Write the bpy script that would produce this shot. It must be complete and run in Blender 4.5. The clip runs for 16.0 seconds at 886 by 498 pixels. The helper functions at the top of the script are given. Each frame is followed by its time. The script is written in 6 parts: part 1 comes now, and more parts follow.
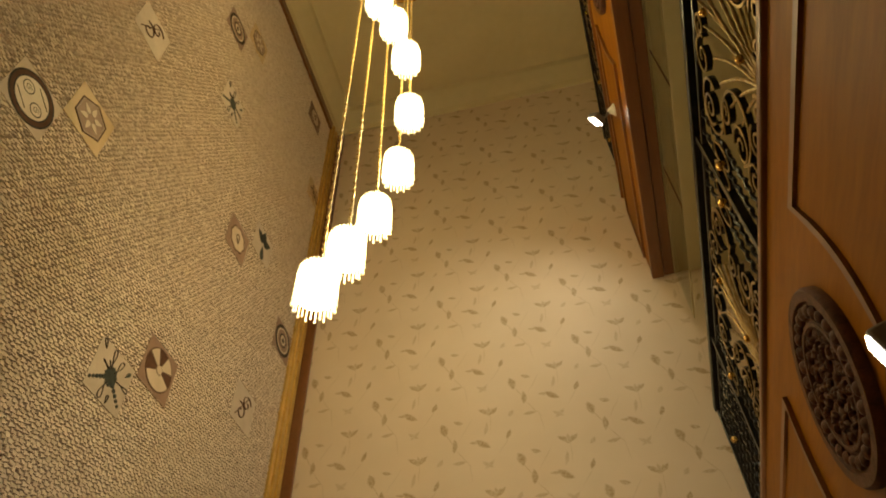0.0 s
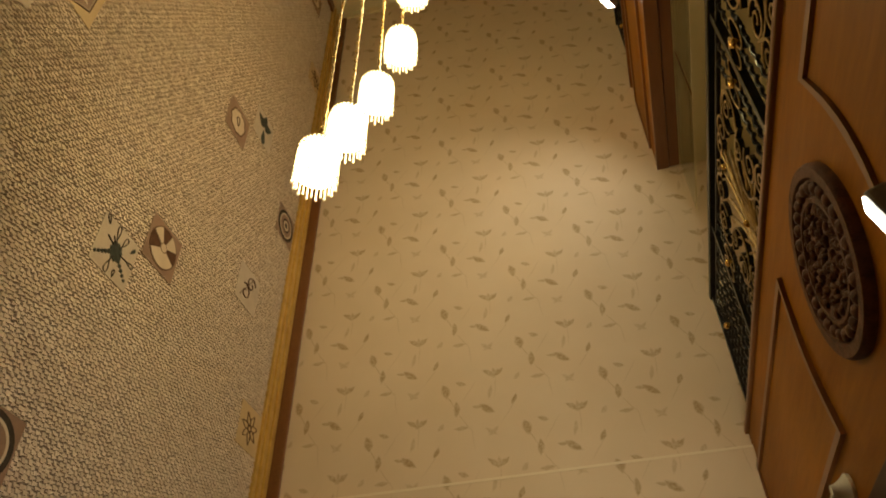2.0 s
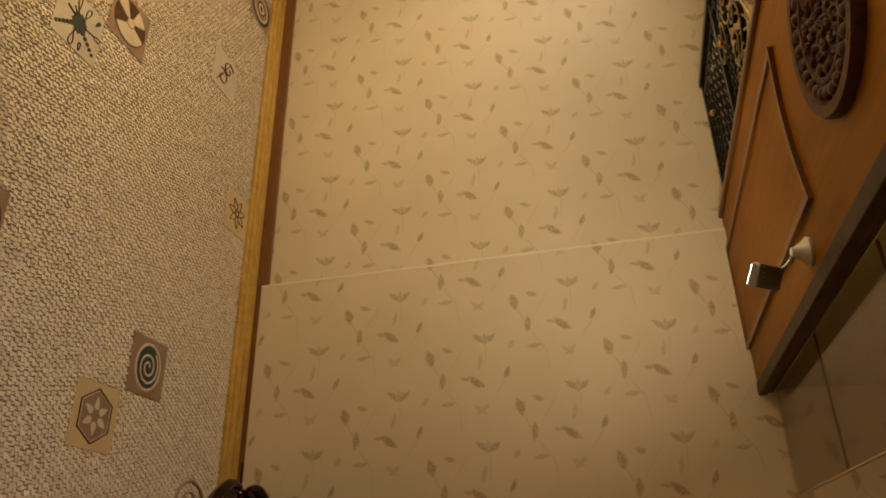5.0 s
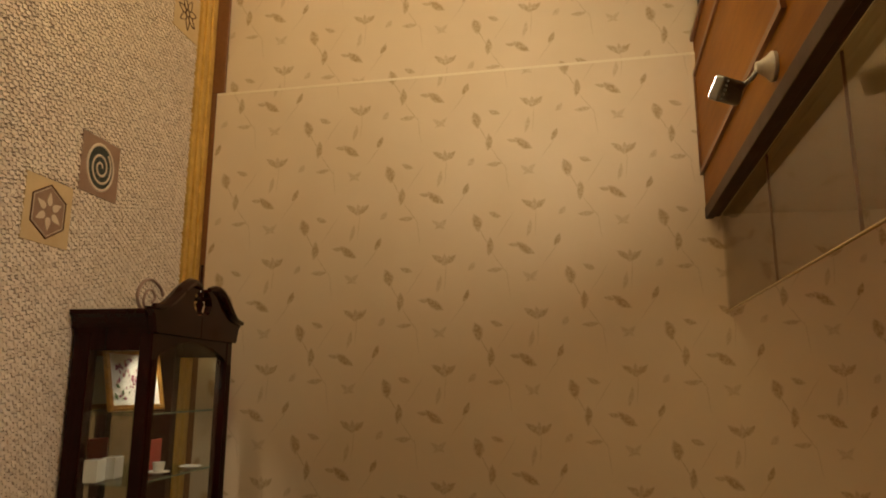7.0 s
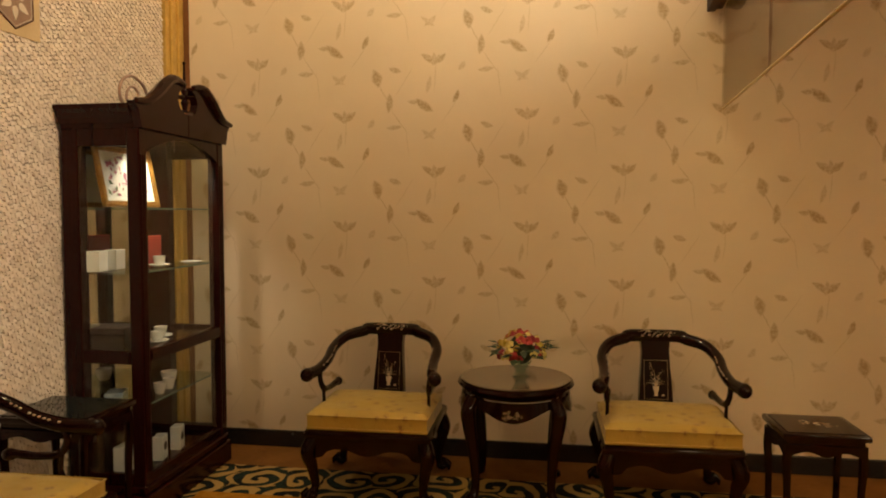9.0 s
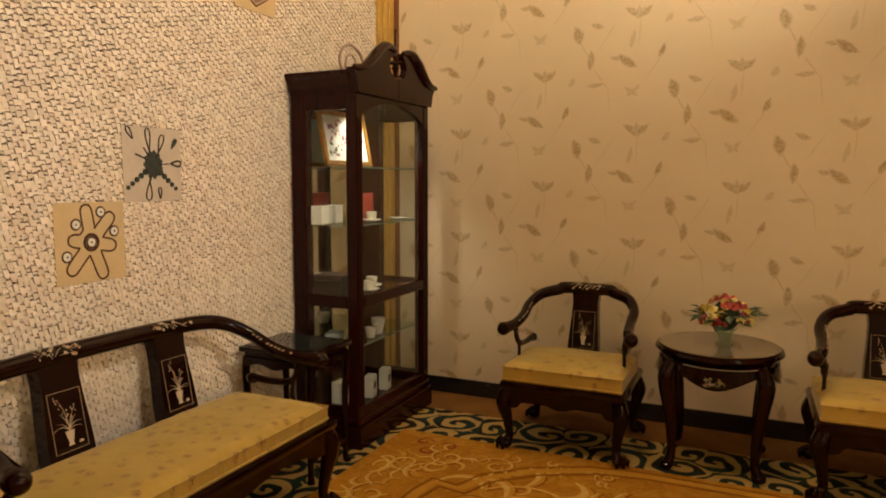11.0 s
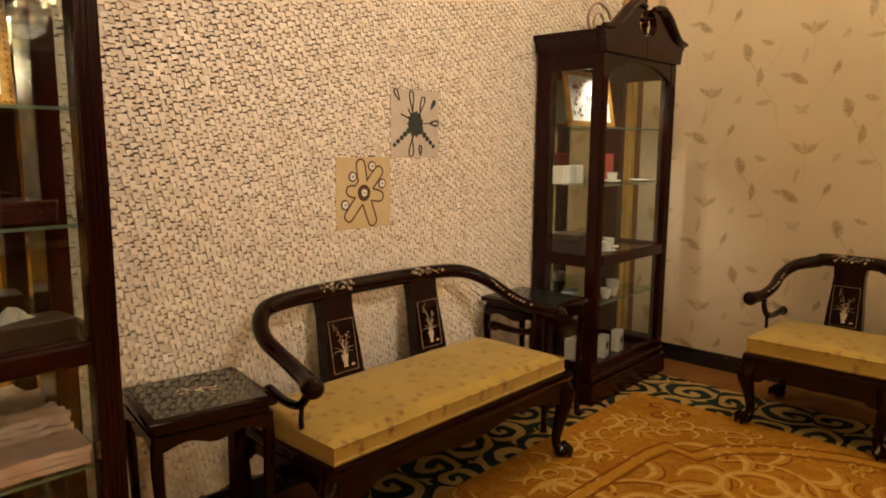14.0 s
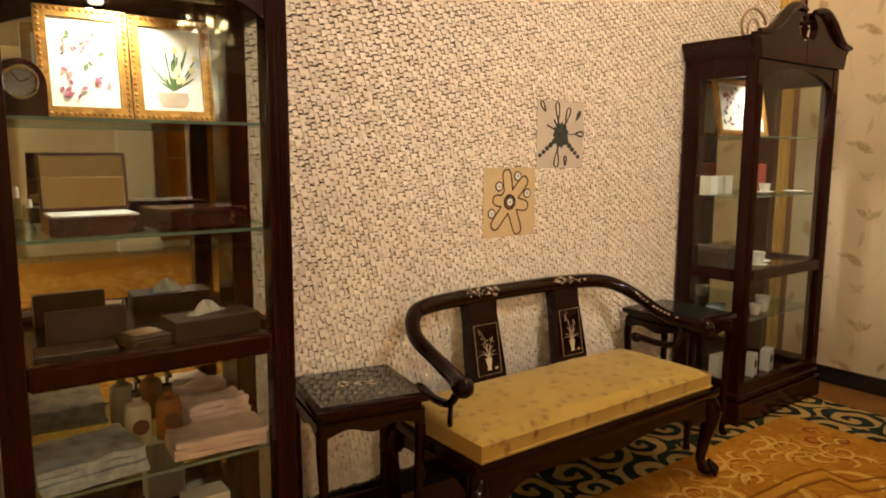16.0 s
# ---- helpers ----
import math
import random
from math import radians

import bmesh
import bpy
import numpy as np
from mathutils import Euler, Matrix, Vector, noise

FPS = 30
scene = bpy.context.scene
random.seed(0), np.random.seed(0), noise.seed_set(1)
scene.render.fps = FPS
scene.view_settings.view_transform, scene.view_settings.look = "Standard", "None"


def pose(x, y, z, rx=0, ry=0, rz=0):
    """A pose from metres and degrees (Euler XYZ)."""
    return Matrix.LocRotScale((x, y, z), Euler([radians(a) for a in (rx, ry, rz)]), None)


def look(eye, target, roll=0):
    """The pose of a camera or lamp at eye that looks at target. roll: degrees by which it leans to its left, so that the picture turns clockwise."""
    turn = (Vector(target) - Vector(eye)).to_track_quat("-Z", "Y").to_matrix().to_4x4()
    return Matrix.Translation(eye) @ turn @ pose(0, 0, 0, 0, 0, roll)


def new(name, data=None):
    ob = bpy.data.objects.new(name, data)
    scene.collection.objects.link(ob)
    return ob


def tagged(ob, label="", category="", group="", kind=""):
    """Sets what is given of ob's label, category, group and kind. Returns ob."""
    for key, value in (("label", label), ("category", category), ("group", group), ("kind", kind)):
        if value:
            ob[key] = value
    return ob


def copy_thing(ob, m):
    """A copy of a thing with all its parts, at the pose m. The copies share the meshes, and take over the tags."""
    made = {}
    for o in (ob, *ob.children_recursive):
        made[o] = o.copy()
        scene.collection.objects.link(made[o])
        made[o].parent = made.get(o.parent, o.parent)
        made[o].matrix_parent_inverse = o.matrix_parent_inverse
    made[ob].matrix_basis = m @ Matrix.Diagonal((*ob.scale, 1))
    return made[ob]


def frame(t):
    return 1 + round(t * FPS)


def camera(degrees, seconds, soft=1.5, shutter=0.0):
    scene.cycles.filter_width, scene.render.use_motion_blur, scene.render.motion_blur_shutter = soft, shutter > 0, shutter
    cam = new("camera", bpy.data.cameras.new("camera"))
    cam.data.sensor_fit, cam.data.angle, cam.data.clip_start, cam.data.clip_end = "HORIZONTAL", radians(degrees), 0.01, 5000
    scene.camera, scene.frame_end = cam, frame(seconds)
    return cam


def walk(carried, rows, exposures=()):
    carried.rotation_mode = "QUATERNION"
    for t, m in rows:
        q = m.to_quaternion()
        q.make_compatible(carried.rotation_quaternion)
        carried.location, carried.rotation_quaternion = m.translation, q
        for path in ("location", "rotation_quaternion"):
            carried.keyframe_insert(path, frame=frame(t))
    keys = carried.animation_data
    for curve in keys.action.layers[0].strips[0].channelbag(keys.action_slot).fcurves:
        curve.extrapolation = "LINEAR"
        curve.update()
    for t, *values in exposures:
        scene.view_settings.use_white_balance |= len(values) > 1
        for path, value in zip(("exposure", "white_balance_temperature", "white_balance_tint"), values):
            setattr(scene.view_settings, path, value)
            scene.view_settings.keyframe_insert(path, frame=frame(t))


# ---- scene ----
import itertools

cam = camera(65.2, 16.0, 1.9)
PATH = [
    (0, (2.105, -4.138, 1.822), (1.846, -2.849, 3.328), -2.4),
    (0.5, (2.1, -4.116, 1.81), (1.826, -2.763, 3.257), -2.3),
    (1, (2.102, -4.096, 1.795), (1.817, -2.692, 3.19), -1.8),
    (1.5, (2.104, -4.083, 1.784), (1.813, -2.63, 3.128), -2.0),
    (2, (2.106, -4.077, 1.77), (1.784, -2.589, 3.068), -0.9),
    (2.5, (2.105, -4.067, 1.755), (1.757, -2.54, 2.998), -0.7),
    (3, (2.107, -4.053, 1.734), (1.738, -2.486, 2.92), -0.9),
    (3.5, (2.115, -4.031, 1.714), (1.746, -2.407, 2.821), -0.9),
    (6, (2.119, -3.962, 1.611), (1.774, -2.094, 2.239), -1.0),
    (6.5, (2.13, -3.951, 1.587), (1.806, -2.044, 2.096), -0.6),
    (7, (2.129, -3.937, 1.552), (1.841, -1.996, 1.941), 0.2),
    (7.5, (2.142, -3.923, 1.509), (1.887, -1.951, 1.725), 0.1),
    (8, (2.18, -3.911, 1.463), (1.951, -1.925, 1.519), 0.0),
    (10.5, (2.223, -3.959, 1.365), (1.555, -2.083, 1.182), 0.2),
    (11, (2.201, -3.98, 1.361), (1.372, -2.171, 1.163), 0.1),
    (11.5, (2.196, -4.009, 1.362), (1.243, -2.261, 1.169), 0.3),
    (12, (2.189, -4.026, 1.36), (1.168, -2.319, 1.15), 0.7),
    (12.5, (2.181, -4.042, 1.347), (1.068, -2.398, 1.1), 0.6),
    (13, (2.183, -4.055, 1.339), (0.982, -2.479, 1.069), 0.1),
    (13.5, (2.177, -4.074, 1.332), (0.897, -2.564, 1.045), -0.0),
    (14, (2.177, -4.099, 1.331), (0.83, -2.651, 1.034), 0.4),
    (14.5, (2.182, -4.128, 1.337), (0.758, -2.752, 1.053), 0.3),
    (15, (2.174, -4.161, 1.338), (0.683, -2.856, 1.065), 0.1),
    (15.5, (2.178, -4.185, 1.341), (0.642, -2.934, 1.065), 0.2),
    (16, (2.184, -4.202, 1.332), (0.591, -3.023, 1.062), 0.2),
]
EXPOSURES = [
    (0.0, -1.46, 6650, 4), (2.0, -1.64, 6700, 6), (3.5, -1.72, 6750, 7), (5.0, -1.22, 6700, 9), (6.0, -0.92, 6850, 10), (7.0, -0.85, 6950, 13), (7.5, -0.86, 6950, 13), (8.0, -0.4, 6950, 13),
    (10.5, 0.26, 6550, 10), (12.0, 0.36, 6450, 10), (13.0, 0.36, 6450, 10), (14.5, 0.43, 6400, 10), (16.0, 0.58, 6200, 10),
]
walk(cam, [(t, look(eye, target, roll)) for t, eye, target, roll in PATH], EXPOSURES)

# ---- world and lamps ----
world = bpy.data.worlds.new("world")
scene.world = world
world.use_nodes = True
world.node_tree.nodes["Background"].inputs["Color"].default_value = (0.9, 0.75, 0.55, 1)
world.node_tree.nodes["Background"].inputs["Strength"].default_value = 0.008

WARM = (1.0, 0.76, 0.47)


def point_lamp(name, at, watts, radius, colour=WARM):
    data = bpy.data.lights.new(name, "POINT")
    data.energy, data.shadow_soft_size, data.color = watts, radius, colour
    ob = new(name, data)
    ob.location = at
    return ob


# ---- materials ----
class Nodes:
    """A material's node tree, with short calls."""

    def __init__(self, name):
        self.mat = bpy.data.materials.new(name)
        self.mat.use_nodes = True
        self.tree = self.mat.node_tree
        self.bsdf = self.tree.nodes["Principled BSDF"]
        self.out = self.tree.nodes["Material Output"]

    def node(self, kind, **inputs):
        n = self.tree.nodes.new(kind)
        for key, value in inputs.items():
            self.put(n.inputs[key.replace("_", " ")], value)
        return n

    def put(self, socket, value):
        if isinstance(value, bpy.types.NodeSocket):
            self.tree.links.new(value, socket)
        elif isinstance(value, (tuple, list)) and len(value) == 3 and len(socket.default_value) == 4:
            socket.default_value = (*value, 1)
        else:
            socket.default_value = value

    def math(self, op, a, b=0.0, c=0.0):
        n = self.tree.nodes.new("ShaderNodeMath")
        n.operation = op
        for i, v in enumerate((a, b, c)):
            self.put(n.inputs[i], v)
        return n.outputs[0]

    def mix(self, fac, a, b, blend="MIX"):
        n = self.tree.nodes.new("ShaderNodeMix")
        n.data_type, n.blend_type = "RGBA", blend
        self.put(n.inputs[0], fac)
        self.put(n.inputs[6], a)
        self.put(n.inputs[7], b)
        return n.outputs[2]

    def ramp(self, fac, *stops):
        n = self.tree.nodes.new("ShaderNodeValToRGB")
        self.put(n.inputs[0], fac)
        el = n.color_ramp.elements
        while len(el) < len(stops):
            el.new(0.5)
        for e, (p, c) in zip(el, stops):
            e.position = p
            e.color = (*c, 1) if isinstance(c, tuple) else (c, c, c, 1)
        return n.outputs[0]

    def coords(self):
        return self.tree.nodes.new("ShaderNodeTexCoord").outputs["Object"]

    def noise(self, vec, scale, detail=3.0, rough=0.5, distortion=0.0):
        n = self.node("ShaderNodeTexNoise", Vector=vec, Scale=scale, Detail=detail, Roughness=rough, Distortion=distortion)
        return n.outputs[0]

    def mapped(self, vec, scale=(1, 1, 1), rot=(0, 0, 0), loc=(0, 0, 0)):
        n = self.node("ShaderNodeMapping", Vector=vec, Location=loc, Rotation=rot, Scale=scale)
        return n.outputs[0]

    def random(self):
        return self.tree.nodes.new("ShaderNodeObjectInfo").outputs["Random"]

    def bump(self, height, strength=0.3, distance=0.01):
        n = self.node("ShaderNodeBump", Height=height, Strength=strength, Distance=distance)
        self.put(self.bsdf.inputs["Normal"], n.outputs[0])

    def finish(self, colour, rough=0.5, metal=0.0, coat=0.0, spec=0.5):
        self.put(self.bsdf.inputs["Base Color"], colour)
        self.put(self.bsdf.inputs["Roughness"], rough)
        self.put(self.bsdf.inputs["Metallic"], metal)
        self.put(self.bsdf.inputs["Coat Weight"], coat)
        self.put(self.bsdf.inputs["Coat Roughness"], 0.08)
        self.put(self.bsdf.inputs["Specular IOR Level"], spec)
        return self.mat


def plain(name, c1, c2=None, scale=8.0, rough=0.5, metal=0.0, coat=0.0, bump=0.0, bscale=60.0, stretch=(1, 1, 1), spec=0.5):
    """A surface of two tones, broad stains and fine grain."""
    n = Nodes(name)
    c2 = c2 or tuple(v * 0.8 for v in c1)
    vec = n.mapped(n.coords(), stretch)
    broad = n.noise(vec, scale, 4)
    fine = n.noise(vec, scale * 7, 3)
    fac = n.math("ADD", n.math("MULTIPLY", broad, 0.65), n.math("MULTIPLY", fine, 0.35))
    col = n.mix(n.ramp(fac, (0.35, 0.0), (0.65, 1.0)), c1, c2)
    if bump:
        n.bump(n.noise(vec, bscale, 3), bump, 0.004)
    r = n.math("ADD", rough - 0.06, n.math("MULTIPLY", broad, 0.12))
    return n.finish(col, r, metal, coat, spec)


def wood(name, c1, c2, along="y", scale=3.0, rough=0.35, coat=0.2, spec=0.5):
    """Long grain that runs along one axis."""
    n = Nodes(name)
    s = {"x": (0.12, 1, 1), "y": (1, 0.12, 1), "z": (1, 1, 0.12)}[along]
    vec = n.mapped(n.coords(), s)
    g = n.noise(vec, scale * 12, 5, 0.6, 0.4)
    b = n.noise(vec, scale * 2.5, 2)
    fac = n.math("ADD", n.math("MULTIPLY", g, 0.6), n.math("MULTIPLY", b, 0.4))
    col = n.mix(n.ramp(fac, (0.32, 0.0), (0.68, 1.0)), c1, c2)
    n.bump(g, 0.12, 0.002)
    return n.finish(col, n.math("ADD", rough - 0.05, n.math("MULTIPLY", b, 0.1)), 0, coat, spec)


def glowing(name, colour, strength):
    n = Nodes(name)
    n.put(n.bsdf.inputs["Base Color"], (0.8, 0.75, 0.65))
    n.put(n.bsdf.inputs["Emission Color"], colour)
    n.put(n.bsdf.inputs["Emission Strength"], strength)
    return n.mat


def glass(name, tint=(0.95, 0.97, 0.95), gloss=0.03):
    """A thin pane: clear, with a mirror gloss that grows at grazing angles."""
    n = Nodes(name)
    clear = n.node("ShaderNodeBsdfTransparent", Color=tint)
    shine = n.node("ShaderNodeBsdfGlossy", Roughness=0.02)
    lw = n.node("ShaderNodeLayerWeight", Blend=0.5)
    graze = n.math("POWER", lw.outputs["Facing"], 4.0)
    mixer = n.tree.nodes.new("ShaderNodeMixShader")
    n.put(mixer.inputs[0], n.math("MINIMUM", n.math("MULTIPLY_ADD", graze, 0.45, gloss), 1.0))
    n.put(mixer.inputs[1], clear.outputs[0])
    n.put(mixer.inputs[2], shine.outputs[0])
    n.tree.links.new(mixer.outputs[0], n.out.inputs[0])
    return n.mat


def wallpaper():
    """Cream paper with a half-drop print of olive flowers, buds, leaves and thin stems."""
    W, H = 0.527, 0.635
    g = bpy.data.node_groups.new("print_leaf", "ShaderNodeTree")
    for nm in ("x", "z", "cx", "cz", "angle", "long", "wide"):
        g.interface.new_socket(nm, in_out="INPUT", socket_type="NodeSocketFloat")
    g.interface.new_socket("mask", in_out="OUTPUT", socket_type="NodeSocketFloat")
    gi, go = g.nodes.new("NodeGroupInput"), g.nodes.new("NodeGroupOutput")

    def m(op, a, b=0.0, c=0.0):
        q = g.nodes.new("ShaderNodeMath")
        q.operation = op
        for i, v in enumerate((a, b, c)):
            if isinstance(v, bpy.types.NodeSocket):
                g.links.new(v, q.inputs[i])
            else:
                q.inputs[i].default_value = v
        return q.outputs[0]

    o = {s.name: s for s in gi.outputs}
    u = m("DIVIDE", m("SUBTRACT", o["x"], o["cx"]), W)
    col = m("ROUND", u)
    dx = m("MULTIPLY", m("SUBTRACT", u, col), W)
    v = m("SUBTRACT", m("DIVIDE", m("SUBTRACT", o["z"], o["cz"]), H), m("MULTIPLY", col, 0.5))
    dz = m("MULTIPLY", m("SUBTRACT", v, m("ROUND", v)), H)
    ca, sa = m("COSINE", o["angle"]), m("SINE", o["angle"])
    p = m("DIVIDE", m("ADD", m("MULTIPLY", dx, ca), m("MULTIPLY", dz, sa)), o["long"])
    q = m("DIVIDE", m("SUBTRACT", m("MULTIPLY", dz, ca), m("MULTIPLY", dx, sa)), o["wide"])
    pp = m("MULTIPLY", p, p)
    bow = m("SUBTRACT", 1.0, pp)
    edge = m("SUBTRACT", bow, m("ABSOLUTE", m("ADD", q, m("MULTIPLY", bow, 0.25))))
    mask = m("MULTIPLY", m("MINIMUM", m("MAXIMUM", m("MULTIPLY", edge, 1.9), 0.0), 1.0), m("LESS_THAN", pp, 1.0))
    g.links.new(mask, go.inputs[0])

    n = Nodes("floral_wallpaper")
    co = n.coords()
    wob = n.noise(co, 25.0, 2)
    sep = n.node("ShaderNodeSeparateXYZ", Vector=co)
    x = n.math("ADD", sep.outputs[0], n.math("MULTIPLY", n.math("SUBTRACT", wob, 0.5), 0.014))
    z = n.math("ADD", sep.outputs[2], n.math("MULTIPLY", n.math("SUBTRACT", n.noise(co, 19.0, 2), 0.5), 0.014))
    FX, FZ = 1.022, 1.948
    total = None
    # offsets from the flower's heart, angle, half length, half width, strength
    leaves = [
        (-0.036, 0.012, 2.45, 0.042, 0.015, 0.8), (0.036, 0.014, 0.7, 0.042, 0.015, 0.85), (0.002, 0.012, 1.6, 0.036, 0.014, 0.6),
        (-0.018, 0.006, 2.05, 0.034, 0.012, 0.7), (0.018, 0.006, 1.1, 0.034, 0.012, 0.7),
        (0.19, 0.225, 1.8, 0.052, 0.026, 0.95), (0.266, 0.085, 1.5, 0.052, 0.019, 0.9),
        (-0.05, -0.245, -0.62, 0.058, 0.022, 1.0), (-0.115, -0.225, -0.1, 0.035, 0.012, 0.7),
        (0.128, -0.2, 1.12, 0.038, 0.015, 1.0),
        (0.305, -0.36, -0.35, 0.036, 0.015, 0.75), (0.3, -0.05, 0.08, 0.046, 0.014, 0.65),
        (-0.02, 0.225, 0.7, 0.045, 0.014, 0.45), (-0.03, 0.225, -0.6, 0.045, 0.014, 0.45),
        (-0.03, -0.13, 1.35, 0.05, 0.013, 0.48), (0.16, -0.03, 0.9, 0.03, 0.016, 0.48),
    ]
    stems = [
        (0.235, 0.145, -1.05, 0.11, 0.0045, 0.46), (0.33, -0.02, -0.95, 0.09, 0.004, 0.42), (0.375, -0.13, -1.45, 0.09, 0.0035, 0.32),
        (0.01, -0.085, 1.5, 0.09, 0.0035, 0.34), (0.1, -0.27, 0.95, 0.1, 0.0035, 0.34), (-0.17, -0.11, 1.0, 0.1, 0.0035, 0.3),
    ]
    for ox, oz, ang, lo, wi, st in leaves + stems:
        q = n.tree.nodes.new("ShaderNodeGroup")
        q.node_tree = g
        n.put(q.inputs["x"], x)
        n.put(q.inputs["z"], z)
        for key, val in (("cx", FX + ox), ("cz", FZ + oz), ("angle", ang), ("long", lo * 1.2), ("wide", wi * (1.35 if wi > 0.005 else 1.2))):
            q.inputs[key].default_value = val
        s = n.math("MULTIPLY", q.outputs[0], st)
        total = s if total is None else n.math("MAXIMUM", total, s)
    blot = n.ramp(n.noise(co, 62.0, 4, 0.65), (0.36, 0.0), (0.62, 1.0))
    ink = n.math("MULTIPLY", total, n.math("ADD", 0.42, n.math("MULTIPLY", blot, 0.62)))
    ground = n.mix(n.ramp(n.noise(co, 2.2, 3), (0.3, 0.0), (0.7, 1.0)), (0.73, 0.59, 0.425), (0.68, 0.54, 0.375))
    ground = n.mix(n.math("MULTIPLY", n.noise(co, 240.0, 2), 0.25), ground, (0.6, 0.46, 0.32))
    col = n.mix(n.math("MULTIPLY", ink, 0.78), ground, (0.3, 0.175, 0.048))
    n.bump(n.math("ADD", n.noise(co, 160.0, 2), n.math("MULTIPLY", ink, 0.4)), 0.12, 0.002)
    return n.finish(col, 0.62, spec=0.3)


def carpet_gold():
    """Deep-pile carpet: orange-gold field with soft tonal clouds and faint tufted curls."""
    n = Nodes("gold_carpet")
    co = n.coords()
    col = n.mix(n.ramp(n.noise(co, 1.8, 3), (0.35, 0.0), (0.65, 1.0)), (0.33, 0.13, 0.008), (0.43, 0.185, 0.013))
    faint = n.noise(co, 6.0, 3, 0.6, 2.2)
    col = n.mix(n.math("MULTIPLY", n.ramp(faint, (0.5, 0.0), (0.54, 1.0), (0.6, 0.0)), 0.4), col, (0.22, 0.075, 0.006))
    col = n.mix(n.math("MULTIPLY", n.ramp(faint, (0.38, 0.0), (0.42, 1.0), (0.47, 0.0)), 0.35), col, (0.56, 0.31, 0.06))
    pile = n.noise(co, 420.0, 2)
    col = n.mix(n.math("MULTIPLY", pile, 0.35), col, (0.2, 0.08, 0.01))
    n.bump(pile, 0.6, 0.004)
    return n.finish(col, 0.95, spec=0.1)


def carpet_border():
    """Dark green carpet band with large curled cream scrolls."""
    n = Nodes("scroll_border_carpet")
    co = n.coords()
    warp = n.node("ShaderNodeTexNoise", Vector=co, Scale=5.0, Detail=1.0)
    shift = n.node("ShaderNodeVectorMath", Vector=warp.outputs["Color"])
    shift.operation = "MULTIPLY_ADD"
    n.put(shift.inputs[1], (0.12, 0.12, 0.0))
    n.put(shift.inputs[2], co)
    vor = n.node("ShaderNodeTexVoronoi", Vector=shift.outputs[0], Scale=4.3, Randomness=0.6)
    vor.voronoi_dimensions = "2D"
    loc = n.node("ShaderNodeVectorMath")
    loc.operation = "SUBTRACT"
    n.put(loc.inputs[0], shift.outputs[0])
    n.put(loc.inputs[1], vor.outputs["Position"])
    sep = n.node("ShaderNodeSeparateXYZ", Vector=loc.outputs[0])
    r = n.math("SQRT", n.math("ADD", n.math("MULTIPLY", sep.outputs[0], sep.outputs[0]), n.math("MULTIPLY", sep.outputs[1], sep.outputs[1])))
    ang = n.math("ARCTAN2", sep.outputs[1], sep.outputs[0])
    sp = n.math("SINE", n.math("ADD", n.math("MULTIPLY", r, 70.0), ang))
    lobes = n.math("MULTIPLY", n.math("SINE", n.math("MULTIPLY", ang, 5.0)), 0.15)
    wob = n.noise(co, 8.0, 2)
    mask = n.ramp(n.math("ADD", n.math("ADD", sp, lobes), n.math("MULTIPLY", n.math("SUBTRACT", wob, 0.5), 1.3)), (0.02, 0.0), (0.12, 1.0))
    green = n.mix(n.ramp(n.noise(co, 7.0, 1), (0.45, 0.0), (0.55, 1.0)), (0.004, 0.007, 0.006), (0.008, 0.022, 0.018))
    col = n.mix(mask, green, (0.43, 0.27, 0.085))
    pile = n.noise(co, 420.0, 2)
    col = n.mix(n.math("MULTIPLY", pile, 0.35), col, (0.03, 0.02, 0.01))
    n.bump(pile, 0.6, 0.004)
    return n.finish(col, 0.95, spec=0.1)


def chips():
    """Small cream stone chips, each a little different."""
    n = Nodes("cream_stone_chips")
    co = n.coords()
    isl = n.tree.nodes.new("ShaderNodeNewGeometry").outputs["Random Per Island"]
    isl = n.math("FRACT", n.math("ADD", isl, n.random()))
    tone = n.ramp(isl, (0.0, (0.63, 0.51, 0.385)), (0.45, (0.74, 0.62, 0.485)), (1.0, (0.81, 0.7, 0.57)))
    tone = n.mix(n.math("MULTIPLY", n.noise(co, 1.3, 3), 0.3), tone, (0.6, 0.47, 0.34))
    tone = n.mix(n.math("MULTIPLY", n.ramp(n.noise(co, 180.0, 3), (0.5, 0.0), (0.75, 1.0)), 0.35), tone, (0.4, 0.28, 0.17))
    n.bump(n.noise(co, 260.0, 3), 0.35, 0.002)
    return n.finish(tone, 0.6, spec=0.35)


